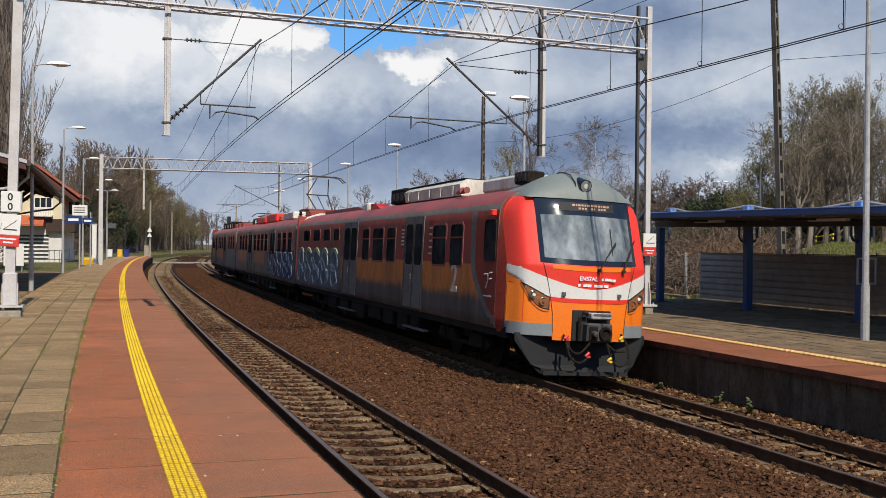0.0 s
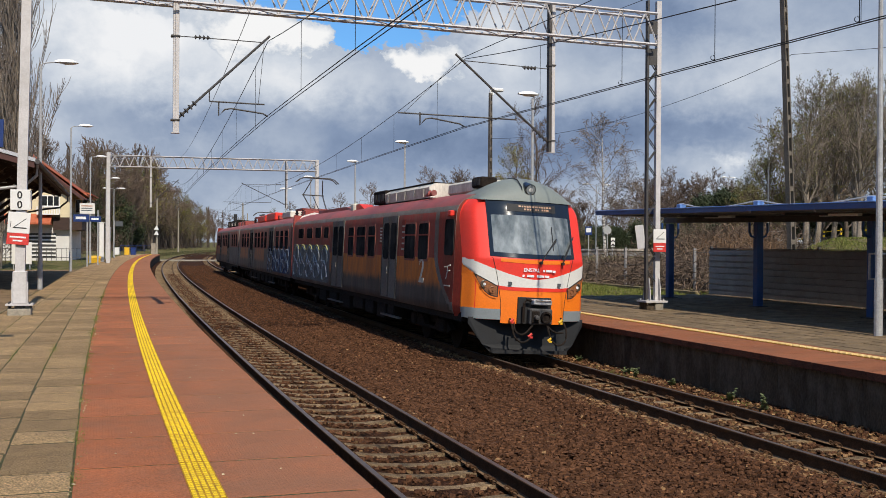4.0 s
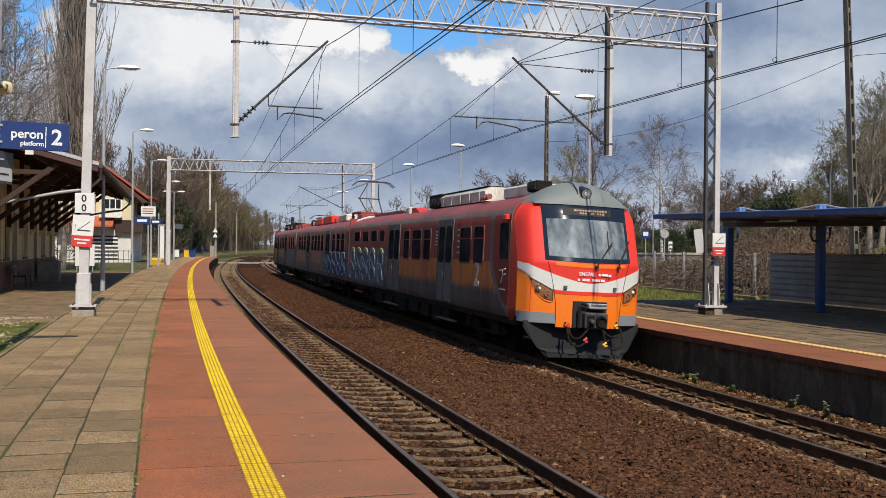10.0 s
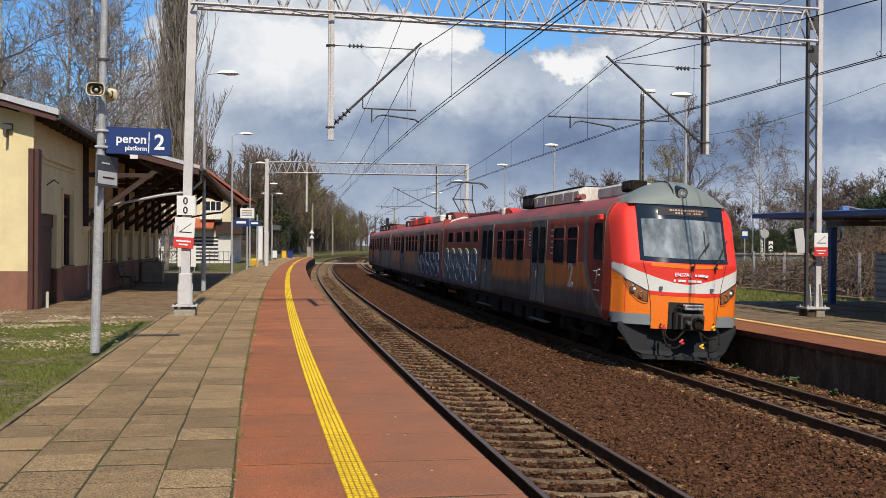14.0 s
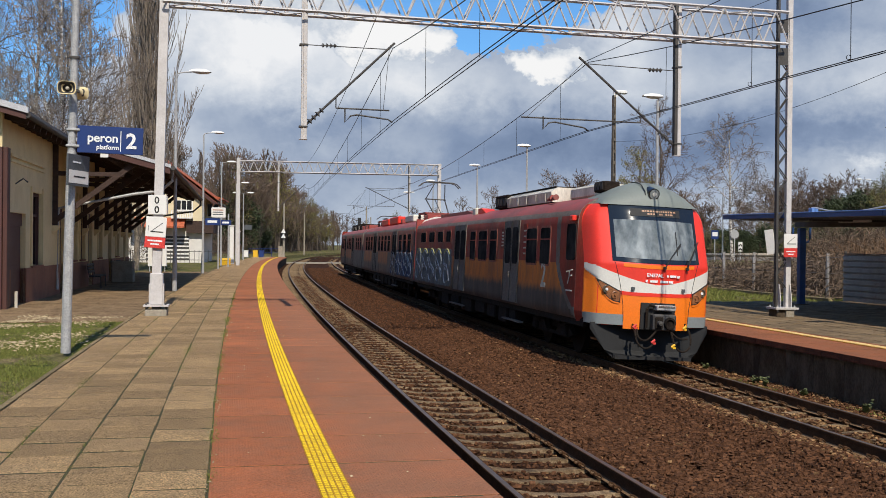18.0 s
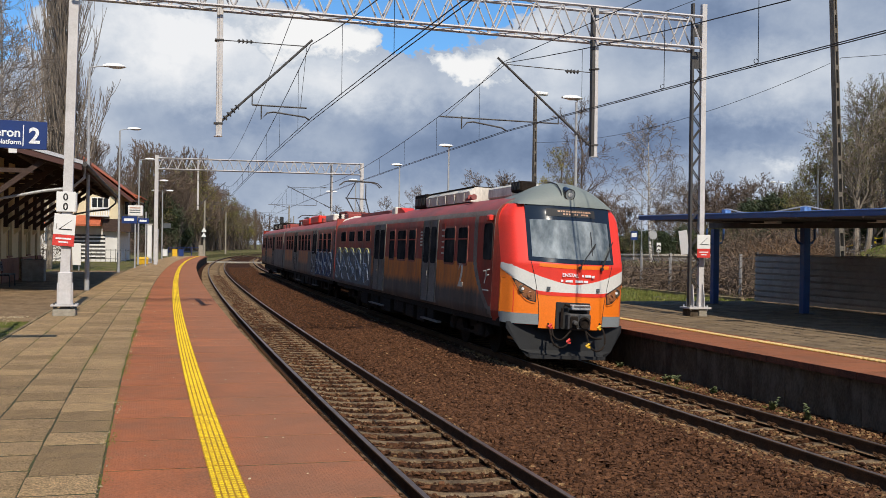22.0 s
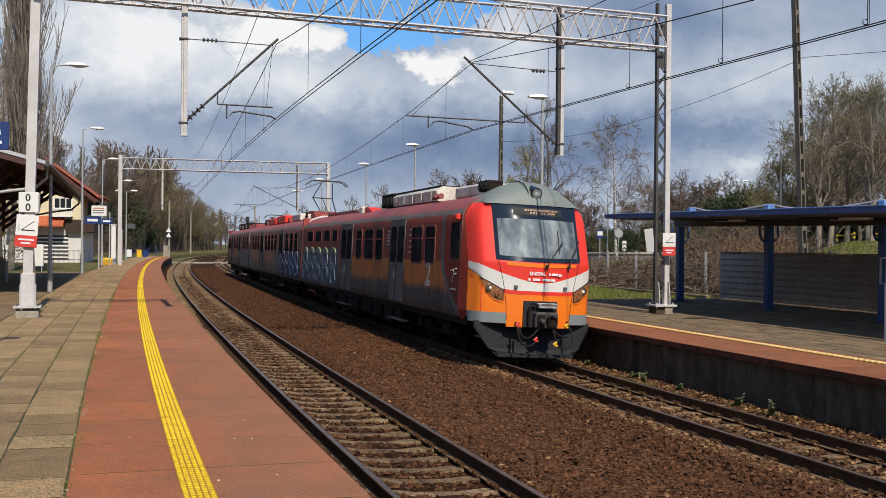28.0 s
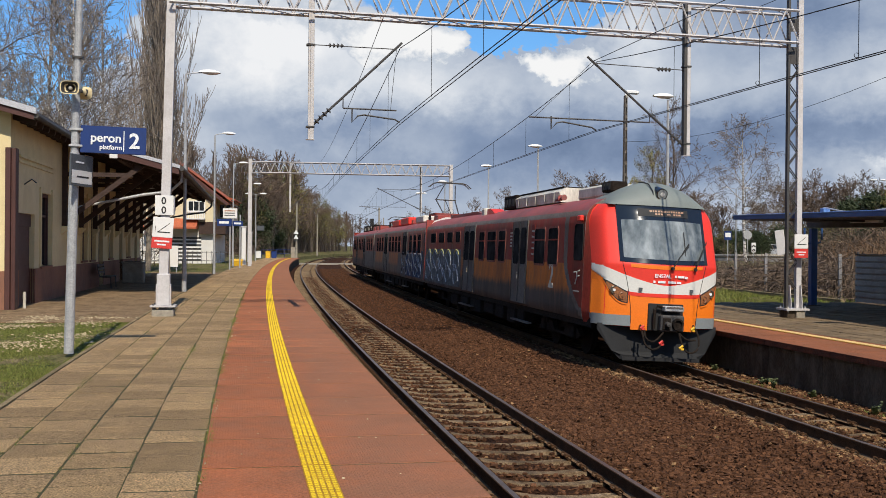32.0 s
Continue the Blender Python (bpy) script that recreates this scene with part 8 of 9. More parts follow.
def make_train():
    cars = []
    # leading car
    c = thing("train_car", spot(21.0, SEP), "dirty red and orange electric train car with a bright cab", "train car", "cars of the electric train")
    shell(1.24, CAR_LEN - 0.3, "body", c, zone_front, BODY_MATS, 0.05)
    cab(c)
    for side in (-1, 1):
        part("cab_window", rounded(0.72 + 0.6, 1.42 + 0.55, 2.12, 2.92, 0.1, side * (HALF - 0.02), side * (HALF + 0.014)), T_WINDOW, c, "dark cab side window")
        if side < 0:
            part("mirror", box(-HALF - 0.12, -HALF - 0.02, 1.28, 1.50, 2.97, 3.10, 0.02), T_RED, c, "red mirror camera housing")
        for y0, y1 in ((3.3, 4.1), (4.45, 5.4), (8.72, 9.55), (9.98, 11.1), (11.6, 12.35)):
            side_window(c, side, y0, y1, 2.0, 2.86)
        for y0, y1 in ((15.75, 16.55), (17.2, 18.3), (19.0, 20.2), (20.95, 22.2)):
            side_window(c, side, y0, y1, 2.55, 2.92, vent=False)
        side_door(c, side, 6.15, 7.75)
        side_door(c, side, 13.05, 14.9)
    # class numeral, company mark and small notices on the visible side
    left = Matrix.Translation((-HALF - 0.008, 3.75, 1.72)) @ Matrix.Rotation(radians(-90), 4, "Z") @ UPRIGHT
    text("class_numeral", "2", 0.86, T_WHITE_ROOF, c, left)
    mk = thing_part("company_mark", c)
    part("stroke", rod([(-HALF - 0.008, 1.88, 1.86), (-HALF - 0.008, 1.66, 1.88), (-HALF - 0.008, 1.66, 1.76), (-HALF - 0.008, 1.76, 1.60)], 0.014, 5), T_WHITE_ROOF, mk)
    part("stroke", rod([(-HALF - 0.008, 1.60, 1.89), (-HALF - 0.008, 1.45, 1.91)], 0.014, 5), T_WHITE_ROOF, mk)
    part("stroke", rod([(-HALF - 0.008, 1.60, 1.78), (-HALF - 0.008, 1.48, 1.79)], 0.014, 5), T_WHITE_ROOF, mk)
    part("bar", box(-HALF - 0.012, -HALF - 0.004, 1.45, 1.88, 1.44, 1.465), T_WHITE_ROOF, mk)
    for y0, z0, z1 in ((5.55, 2.15, 2.98), (7.95, 2.35, 2.9)):
        nt_ = part("notice_field", box(-HALF - 0.010, -HALF - 0.002, y0 - 0.12, y0 + 0.2, z0, z1), T_RED_DIRTY, c)
        for k in range(5):
            part("bar", box(-HALF - 0.014, -HALF - 0.009, y0 - 0.08, y0 + 0.15, z0 + 0.06 + k * (z1 - z0 - 0.1) / 5, z0 + 0.10 + k * (z1 - z0 - 0.1) / 5), T_WHITE_ROOF, nt_)
    bogie(c, 3.9)
    bogie(c, CAR_LEN - 4.2)
    underframe(c, 0.5, CAR_LEN - 0.3)
    ac_unit(c, 5.6, 10.4, 3.98, T_WHITE_ROOF)
    part("roof_box", box(-0.80, -0.42, 1.5, 2.15, 3.66, 3.90, 0.03), T_UNDER, c, "dark grille box on the roof")
    part("roof_box", box(-0.6, 0.62, 2.2, 4.6, 3.60, 3.90, 0.05), T_WHITE_ROOF, c)
    for k in range(3):
        part("grille_slat", box(-0.82, -0.801, 1.55 + k * 0.2, 1.69 + k * 0.2, 3.71, 3.86), BLACK, c)
    for y in (5.0, 5.3):
        part("horn", add_tube(bmesh.new(), (-0.95, y, 3.62), (-0.95, y - 0.4, 3.66), 0.03, 0.075, 12), T_ROOF_RED, c, "red trumpet horn")
    part("roof_locker", box(-1.05, -0.6, 13.6, 14.1, 3.40, 3.70, 0.04), T_WHITE_ROOF, c)
    part("roof_locker", prism([(12.1, 3.45), (13.4, 3.45), (13.4, 3.66), (12.9, 3.66)], -1.0, -0.6, "x"), T_RED, c)
    part("cowl", prism([(16.0, 3.60), (22.5, 3.60), (22.5, 3.72), (17.0, 3.72)], -0.6, 0.6, "x"), T_ROOF_RED, c)
    spray(c, -1, 15.5, 23.3, 0.98, 2.30, GRAF_PALE, GRAF_LINE, 3, 5, crest=GRAF_YELLOW)
    end_gangway(c, CAR_LEN)
    part("end_frame", add_box(box(-HALF - 0.02, -HALF + 0.1, CAR_LEN - 0.32, CAR_LEN - 0.1, 0.95, 3.25, 0.03), -HALF + 0.0, HALF - 0.0, CAR_LEN - 0.32, CAR_LEN - 0.12, 3.2, 3.52), T_ROOF_RED, c, "faded red end frame")
    part("end_hood", prism([(-1.35, 3.2), (-1.1, 3.5), (-0.6, 3.68), (0.6, 3.68), (1.1, 3.5), (1.35, 3.2), (1.3, 3.2), (0.6, 3.6), (-0.6, 3.6), (-1.3, 3.2)], CAR_LEN - 0.35, CAR_LEN - 0.05, "y"), T_WHITE, c, "pale end hood")
    cars.append(c)
    # middle car with the raised pantograph
    m = thing("train_car", spot(45.0, SEP), "grimy middle car with red roof gear and a raised pantograph", "train car", "cars of the electric train")
    shell(0.3, CAR_LEN - 0.3, "body", m, zone_plain, REAR_MATS)
    for side in (-1, 1):
        for y0 in (1.2, 2.75, 4.3, 8.9, 10.4, 11.9, 13.4, 17.6, 19.1, 20.6):
            side_window(m, side, y0, y0 + 0.95, 2.1, 2.9)
        side_door(m, side, 6.2, 7.8)
        side_door(m, side, 15.2, 16.8)
    spray(m, -1, 0.5, 8.2, 1.0, 2.2, GRAF_BLUE, GRAF_LINE, 5, 5)
    bogie(m, 4.2)
    bogie(m, CAR_LEN - 4.2)
    underframe(m, 0.3, CAR_LEN - 0.3)
    pantograph(m, 3.0, True)
    pantograph(m, 20.4, False)
    part("roof_box", box(-0.80, 0.80, 5.4, 8.2, 3.58, 3.92, 0.05), T_WHITE_ROOF, m, "white roof equipment box")
    part("roof_box", box(-0.95, 0.95, 10.0, 13.6, 3.55, 3.95, 0.05), T_RED, m, "bright red roof equipment box")
    part("roof_box", box(-0.95, 0.95, 14.3, 17.6, 3.55, 3.9, 0.05), T_RED, m, "bright red roof equipment box")
    for y in (0.8, 1.4, 9.4):
        part("resistor_box", box(-0.8, 0.8, y, y + 0.45, 3.58, 3.80, 0.03), T_ROOF_RED, m)
    end_gangway(m, CAR_LEN)
    cars.append(m)
    # trailing car
    r = thing("train_car", spot(69.0, SEP), "dark grimy rear end car of the electric train", "train car", "cars of the electric train")
    shell(0.3, CAR_LEN - 1.2, "body", r, zone_rear, REAR_MATS)
    part("rear_cab", prism([(CAR_LEN - 1.2, 0.95), (CAR_LEN - 0.1, 0.95), (CAR_LEN - 0.1, 2.1), (CAR_LEN - 0.5, 3.3), (CAR_LEN - 1.2, 3.55)], -HALF + 0.05, HALF - 0.05, "x"), T_RED_DIRTY, r)
    for side in (-1, 1):
        for y0 in (1.2, 3.0, 4.7, 10.5, 12.2, 13.9, 18.6, 20.0):
            side_window(r, side, y0, y0 + 0.95, 2.1, 2.9)
        side_door(r, side, 7.8, 9.6)
        side_door(r, side, 16.2, 17.8)
    bogie(r, 4.2)
    bogie(r, CAR_LEN - 3.9)
    underframe(r, 0.3, CAR_LEN - 0.5)
    ac_unit(r, 10.5, 18.0, 4.02, T_UNDER)
    for y in (2.0, 4.4, 6.8):
        part("roof_locker", box(-0.9, 0.9, y, y + 1.1, 3.5, 3.8, 0.04), T_ROOF_RED, r)
    cars.append(r)
    return cars


TRAIN = make_train()
TRAIN_WAY = [(0.0, 17.70), (0.5, 18.25), (1.0, 18.75), (1.5, 19.23), (2.0, 19.69), (2.5, 20.11), (3.0, 20.48), (3.5, 20.77), (4.0, 20.95), (4.5, 21.02), (5.5, 21.04), (18.0, 21.04), (32.0, 21.04)]


def car_pose(front):
    """A car rides with both its bogies on the track, leaning with the cant."""
    a, b = at(front + 4.0, SEP, RAIL_Z), at(front + CAR_LEN - 4.2, SEP, RAIL_Z)
    h = math.atan2(-(b - a).x, (b - a).y)
    o = a - (b - a).normalized() * 4.0
    return Matrix.Translation(o) @ Matrix.Rotation(h, 4, "Z") @ Matrix.Rotation(math.atan(CANT) * 0.8, 4, "Y")


def motions():
    """All that moves: the train rolls to its stop, two cars pass on the road."""
    for k, c in enumerate(TRAIN):
        walk(c, [(t, car_pose(s + 0.02 + k * (CAR_LEN + 0.08))) for t, s in TRAIN_WAY])
    def drive(car, rows):
        out = []
        for (t0, p0), (t1, p1) in zip(rows, rows[1:]):
            out.append((t0, Matrix.Translation(p0) @ Matrix.Rotation(math.atan2((p1 - p0).y, (p1 - p0).x), 4, "Z")))
        p0, p1 = rows[-2][1], rows[-1][1]
        out.append((rows[-1][0], Matrix.Translation(p1) @ Matrix.Rotation(math.atan2((p1 - p0).y, (p1 - p0).x), 4, "Z")))
        walk(car, out)
    drive(WHITE_CAR, WHITE_ROWS)
    drive(SILVER_CAR, SILVER_ROWS)


# ---- trees, brush and grass ----
def grow(rng, height, spread, levels, trunk_r, columnar=False, droop=0.0, kids=(9, 6, 5), start=0.22, crook=0.18, twig_len=0.45, lean0=None):
    """Segments (a, b, ra, rb, level) of one tree standing at the origin."""
    segs = []

    def limb(p, d, length, r, level):
        n = 5 if level == 0 else (4 if level == 1 else 3)
        pts = [p]
        for k in range(n):
            j = Vector((rng.gauss(0, 1), rng.gauss(0, 1), rng.gauss(0, 1))) * crook * (0.35 if level == 0 else 1.0)
            up = Vector((0, 0, 0.30 if columnar else 0.10)) if level else Vector((0, 0, 0.25))
            d = (d + j + up - Vector((0, 0, droop * level * 0.2))).normalized()
            q = pts[-1] + d * (length / n)
            f0, f1 = 1 - k / n * 0.8, 1 - (k + 1) / n * 0.8
            segs.append((pts[-1], q, r * f0, r * f1, level))
            pts.append(q)
        if level >= levels:
            return
        m = kids[min(level, len(kids) - 1)]
        for i in range(m):
            t = (start if level == 0 else 0.2) + (1 - (start if level == 0 else 0.2)) * (i + rng.random()) / m
            t = min(t, 0.999)
            k = int(t * n)
            base = pts[k].lerp(pts[k + 1], t * n - k)
            axis = (pts[k + 1] - pts[k]).normalized()
            side = axis.orthogonal().normalized()
            side = Matrix.Rotation(rng.uniform(0, 2 * math.pi), 3, axis) @ side
            lean = (lean0 if lean0 and level == 0 else 0.35 if columnar else 0.85) * rng.uniform(0.7, 1.2)
            nd = (axis * math.cos(lean) + side * math.sin(lean)).normalized()
            if level == 0:
                ln = height * spread * (1.05 - 0.62 * t) * rng.uniform(0.75, 1.15)
            else:
                ln = length * (0.55 if level == 1 else twig_len) * rng.uniform(0.6, 1.15) * (1.1 - 0.4 * t)
            limb(base, nd, ln, max(r * (1 - t * 0.75) * 0.5, 0.006), level + 1)

    limb(Vector((0, 0, 0)), Vector((rng.gauss(0, 0.03), rng.gauss(0, 0.03), 1)), height, trunk_r, 0)
    return segs


def seg_mesh(segs, sides, floor_r=0.0):
    """Tapered three- to six-sided rods, all in one list of vertices and faces."""
    verts, faces = [], []
    for a, b, ra, rb, _ in segs:
        d = (b - a)
        if d.length < 1e-5:
            continue
        d.normalize()
        u = d.orthogonal().normalized()
        v = d.cross(u)
        o = len(verts)
        for c, r in ((a, max(ra, floor_r)), (b, max(rb, floor_r))):
            for k in range(sides):
                t = 2 * math.pi * k / sides
                verts.append(c + (u * math.cos(t) + v * math.sin(t)) * r)
        for k in range(sides):
            faces.append((o + k, o + (k + 1) % sides, o + sides + (k + 1) % sides, o + sides + k))
    return verts, faces


def leaf_mesh(rng, segs, per, size, spread, level):
    verts, faces = [], []
    for a, b, ra, rb, l in segs:
        if l < level:
            continue
        for _ in range(per if per >= 1 else (1 if rng.random() < per else 0)):
            p = a.lerp(b, rng.random()) + Vector((rng.gauss(0, 1), rng.gauss(0, 1), rng.gauss(0, 1))) * spread
            n = Vector((rng.gauss(0, 1), rng.gauss(0, 1), rng.gauss(0, 1))).normalized()
            u = n.orthogonal().normalized() * size * rng.uniform(0.6, 1.3)
            v = n.cross(u) * rng.uniform(0.5, 0.9)
            o = len(verts)
            verts += [p - u, p + v * 0.6, p + u, p - v * 0.6]
            faces.append((o, o + 1, o + 2, o + 3))
    return verts, faces


def tree(name, m, label, seed, height, spread, levels, trunk_r, bark=BARK, twig=TWIG, leaf=None, leaf_per=1, leaf_size=0.08, leaf_spread=0.12, twig_floor=0.012, group="", **kw):
    rng = random.Random(seed)
    segs = grow(rng, height, spread, levels, trunk_r, **kw)
    base = thing(name, m, label, "tree", group)
    v, f = seg_mesh([s for s in segs if s[4] == 0], 8)
    raw("trunk", v, f, bark, base)
    v, f = seg_mesh([s for s in segs if s[4] == 1], 5, 0.02)
    tagged(raw("branchwork", v, f, bark, base), kind="stuff")
    v, f = seg_mesh([s for s in segs if s[4] >= 2], 3, twig_floor)
    tagged(raw("crown", v, f, twig, base), kind="stuff")
    if leaf:
        v, f = leaf_mesh(rng, segs, leaf_per, leaf_size, leaf_spread, levels)
        tagged(raw("leaves", v, f, leaf, base), kind="stuff")
    return base


def at_cam(az, dist, z=0.0, turn=0.0):
    return Matrix.Translation(from_cam(az, dist, z)) @ Matrix.Rotation(radians(turn), 4, "Z")


# the tall bare trees behind the station
big = tree("bare_tree", at_cam(-18.3, 62, -0.1), "tall bare birch with many rising limbs behind the station", 11, 17.5, 0.40, 3, 0.17, bark=BIRCH, twig=TWIG_PALE, kids=(32, 11, 8), start=0.10, crook=0.12, lean0=0.72, twig_floor=0.013, group="trees behind the station")
poplar = tree("columnar_tree", at_cam(-13.7, 66, -0.1), "dense columnar bare poplar behind the station canopy", 12, 22, 0.36, 3, 0.20, bark=BARK_PALE, twig=TWIG_PALE, kids=(58, 9, 6), start=0.05, crook=0.07, columnar=True, lean0=0.24, twig_floor=0.014, group="trees behind the station")
tree("bare_tree", at_cam(-23.4, 58, -0.1), "broad bare tree at the edge of the station yard", 13, 15, 0.5, 3, 0.3, kids=(16, 9, 7), start=0.2, crook=0.22, twig_floor=0.014, group="trees behind the station")
copy_thing(poplar, at_cam(-14.7, 69, -0.1, 200))
copy_thing(poplar, at_cam(-25.8, 75, -0.1, 70))
copy_thing(big, at_cam(-19.6, 66, -0.1, 250))
copy_thing(big, at_cam(-22.6, 72, -0.1, 20))
copy_thing(big, at_cam(-17.0, 78, -0.1, 80))


def beyond(az, d):
    """Push a tree of the left wood back until it stands behind the meadow outside the curve."""
    d = max(d, 168 + 5 * (az + 14.0)) if az > -14 else d
    while d < 520:
        p = from_cam(az, d, 0)
        i = int(np.argmin((_X - p.x) ** 2 + (_Y - p.y) ** 2))
        if (p.x - _X[i]) * math.cos(_H[i]) + (p.y - _Y[i]) * math.sin(_H[i]) < -11.0:
            break
        d += 5
    return d


# generic trees that the rest are copied from
bare = tree("bare_tree", at_cam(-8.9, beyond(-8.9, 150), -0.3), "bare tree in the wood beyond the platform end", 21, 13.5, 0.5, 3, 0.24, kids=(16, 9, 6), start=0.15, crook=0.2, twig_floor=0.024, group="wood beyond the platform end")
bare2 = tree("bare_tree", at_cam(-10.6, beyond(-10.6, 142), -0.3), "tall bare tree in the wood beyond the platform end", 22, 15.0, 0.36, 3, 0.24, kids=(22, 8, 6), start=0.1, crook=0.16, columnar=True, twig_floor=0.024, group="wood beyond the platform end")
olive = tree("budding_tree", at_cam(-6.6, beyond(-6.6, 165), -0.3), "tree with young olive-green leaves", 23, 12.5, 0.42, 3, 0.22, leaf=LEAF, leaf_per=1, leaf_size=0.13, leaf_spread=0.3, kids=(17, 8, 5), start=0.12, crook=0.2, twig_floor=0.018, group="wood beyond the platform end")
catkin = tree("catkin_tree", at_cam(11.9, 118, 0.6), "broad tree hung with yellow-green catkins", 24, 10.5, 0.5, 3, 0.22, leaf=LEAF_YELLOW, leaf_per=2, leaf_size=0.10, leaf_spread=0.25, kids=(17, 8, 5), start=0.15, crook=0.22, twig_floor=0.016, group="trees across the tracks")
ever = tree("evergreen_bush", at_cam(-8.2, beyond(-8.2, 170), -0.3), "dark leafy evergreen bush", 25, 6.5, 0.5, 2, 0.16, leaf=EVERGREEN, leaf_per=26, leaf_size=0.17, leaf_spread=0.4, kids=(20, 9), start=0.05, crook=0.25, twig_floor=0.018, group="wood beyond the platform end")
crown = tree("bare_tree", at_cam(8.9, 135, 0.4), "bare tree with a dense round crown of fine twigs", 26, 9.0, 0.58, 3, 0.22, kids=(24, 11, 8), start=0.25, crook=0.2, twig_floor=0.022, group="trees across the tracks")
TALL = {o: max((o.matrix_world.inverted() @ c.matrix_world @ Vector(v)).z for c in o.children for v in c.bound_box) for o in (bare, bare2, olive, catkin, ever)}


def under(src, az, d, sc):
    """Keep a far tree below the wood's skyline, which falls away along the line."""
    skyline = float(np.interp(az, (-14, -9.5, -8.2, -7.3, -6.7, -5.8, -4.9, -3.7, -2, 1), (5.7, 5.3, 5.1, 4.5, 3.4, 2.8, 2.05, 1.6, 1.3, 1.2)))
    return min(sc, (d * math.tan(radians(skyline)) + 2.2) / TALL[src])


rng = random.Random(77)
for az, d, src, sc in ((-12.3, 150, bare, 1.0), (-11.4, 175, bare2, 1.0), (-10.0, 160, bare2, 1.0), (-9.4, 185, bare, 1.1), (-8.3, 175, olive, 1.0), (-7.7, 190, bare2, 0.95), (-7.2, 180, bare, 1.0), (-6.2, 200, bare, 1.0), (-5.8, 215, olive, 1.0),
                       (-5.2, 235, bare, 1.0), (-4.7, 250, olive, 1.0), (-4.3, 280, bare, 1.0), (-3.8, 310, bare2, 1.0), (-3.2, 340, bare, 1.1), (-2.6, 360, bare, 1.0), (-1.9, 380, olive, 1.1), (-9.0, 150, ever, 1.0), (-10.8, 165, ever, 1.1), (-6.9, 200, bare, 1.1), (-12.8, 180, ever, 1.2), (-5.5, 250, olive, 1.1), (-4.0, 330, bare, 1.1), (-11.9, 135, ever, 0.8), (-9.9, 145, olive, 0.9), (-7.4, 158, bare, 0.95), (-7.25, 128, catkin, 0.95), (-11.0, 125, bare2, 0.85), (-10.3, 132, bare, 0.9), (-9.6, 128, bare2, 0.8), (-8.8, 135, bare, 0.85), (-8.1, 140, bare2, 0.8), (-12.6, 128, bare, 1.0), (-13.4, 135, bare2, 1.0), (-14.3, 150, bare, 1.1), (-5.0, 190, bare, 0.8), (-4.4, 210, bare2, 1.0)):
    far = beyond(az, d)
    sc = under(src, az, far, sc * far / d)
    copy_thing(src, at_cam(az, far, -0.2, rng.uniform(0, 360))).scale = (sc, sc, sc)
# across the tracks
thin = tree("bare_tree", at_cam(13.4, 105, 0.5), "slender bare tree across the tracks", 31, 13.8, 0.38, 3, 0.17, kids=(20, 10, 7), start=0.25, crook=0.2, twig_floor=0.014, group="trees across the tracks")
birch = tree("birch_tree", at_cam(17.0, 92, 0.5), "pale-barked birch with fine hanging twigs", 32, 11.4, 0.44, 3, 0.14, bark=BIRCH, twig=TWIG_GREY, kids=(24, 10, 8), start=0.2, crook=0.18, droop=0.4, twig_floor=0.012, group="trees across the tracks")
for az, d, src, sc in ((4.2, 150, bare, 0.62), (5.4, 150, crown, 0.72), (6.6, 150, crown, 0.85), (7.6, 135, bare, 0.7), (10.6, 130, catkin, 0.7), (13.0, 125, catkin, 0.75), (14.6, 125, crown, 0.75), (15.6, 120, crown, 0.6), (17.6, 150, crown, 0.75), (18.6, 140, bare, 0.62), (19.3, 150, crown, 1.0), (20.2, 145, bare, 0.74), (20.8, 140, crown, 0.92), (21.6, 150, crown, 0.98), (22.1, 138, bare, 0.66), (23.3, 132, crown, 0.86), (19.8, 155, crown, 0.9), (22.5, 122, ever, 0.86), (23.1, 118, ever, 0.9), (23.8, 115, ever, 0.86), (21.0, 155, ever, 0.9), (22.4, 165, ever, 0.85), (22.7, 140, bare, 0.70), (23.2, 160, ever, 0.8), (24.0, 130, olive, 0.62), (2.6, 210, bare, 0.7), (1.2, 260, bare, 0.7), (0.0, 300, bare, 0.8), (-0.9, 330, olive, 0.8), (11.2, 145, ever, 1.1), (16.2, 120, ever, 0.42), (17.4, 118, ever, 0.4), (18.4, 122, olive, 0.3), (19.6, 125, ever, 0.42)):
    o = copy_thing(src, at_cam(az, d, 0.4, rng.uniform(0, 360)))
    o.scale = (sc * 1.1, sc * 1.1, sc)
# a hedge behind the road
for k in range(26):
    az = 13.4 + 10.4 * (k + rng.random()) / 26
    sc = rng.uniform(0.30, 0.46)
    copy_thing(ever if k % 3 else olive, at_cam(az, rng.uniform(108, 122), 0.5, rng.uniform(0, 360))).scale = (sc * 1.3, sc * 1.3, sc * (1.0 if k % 3 else 0.7))
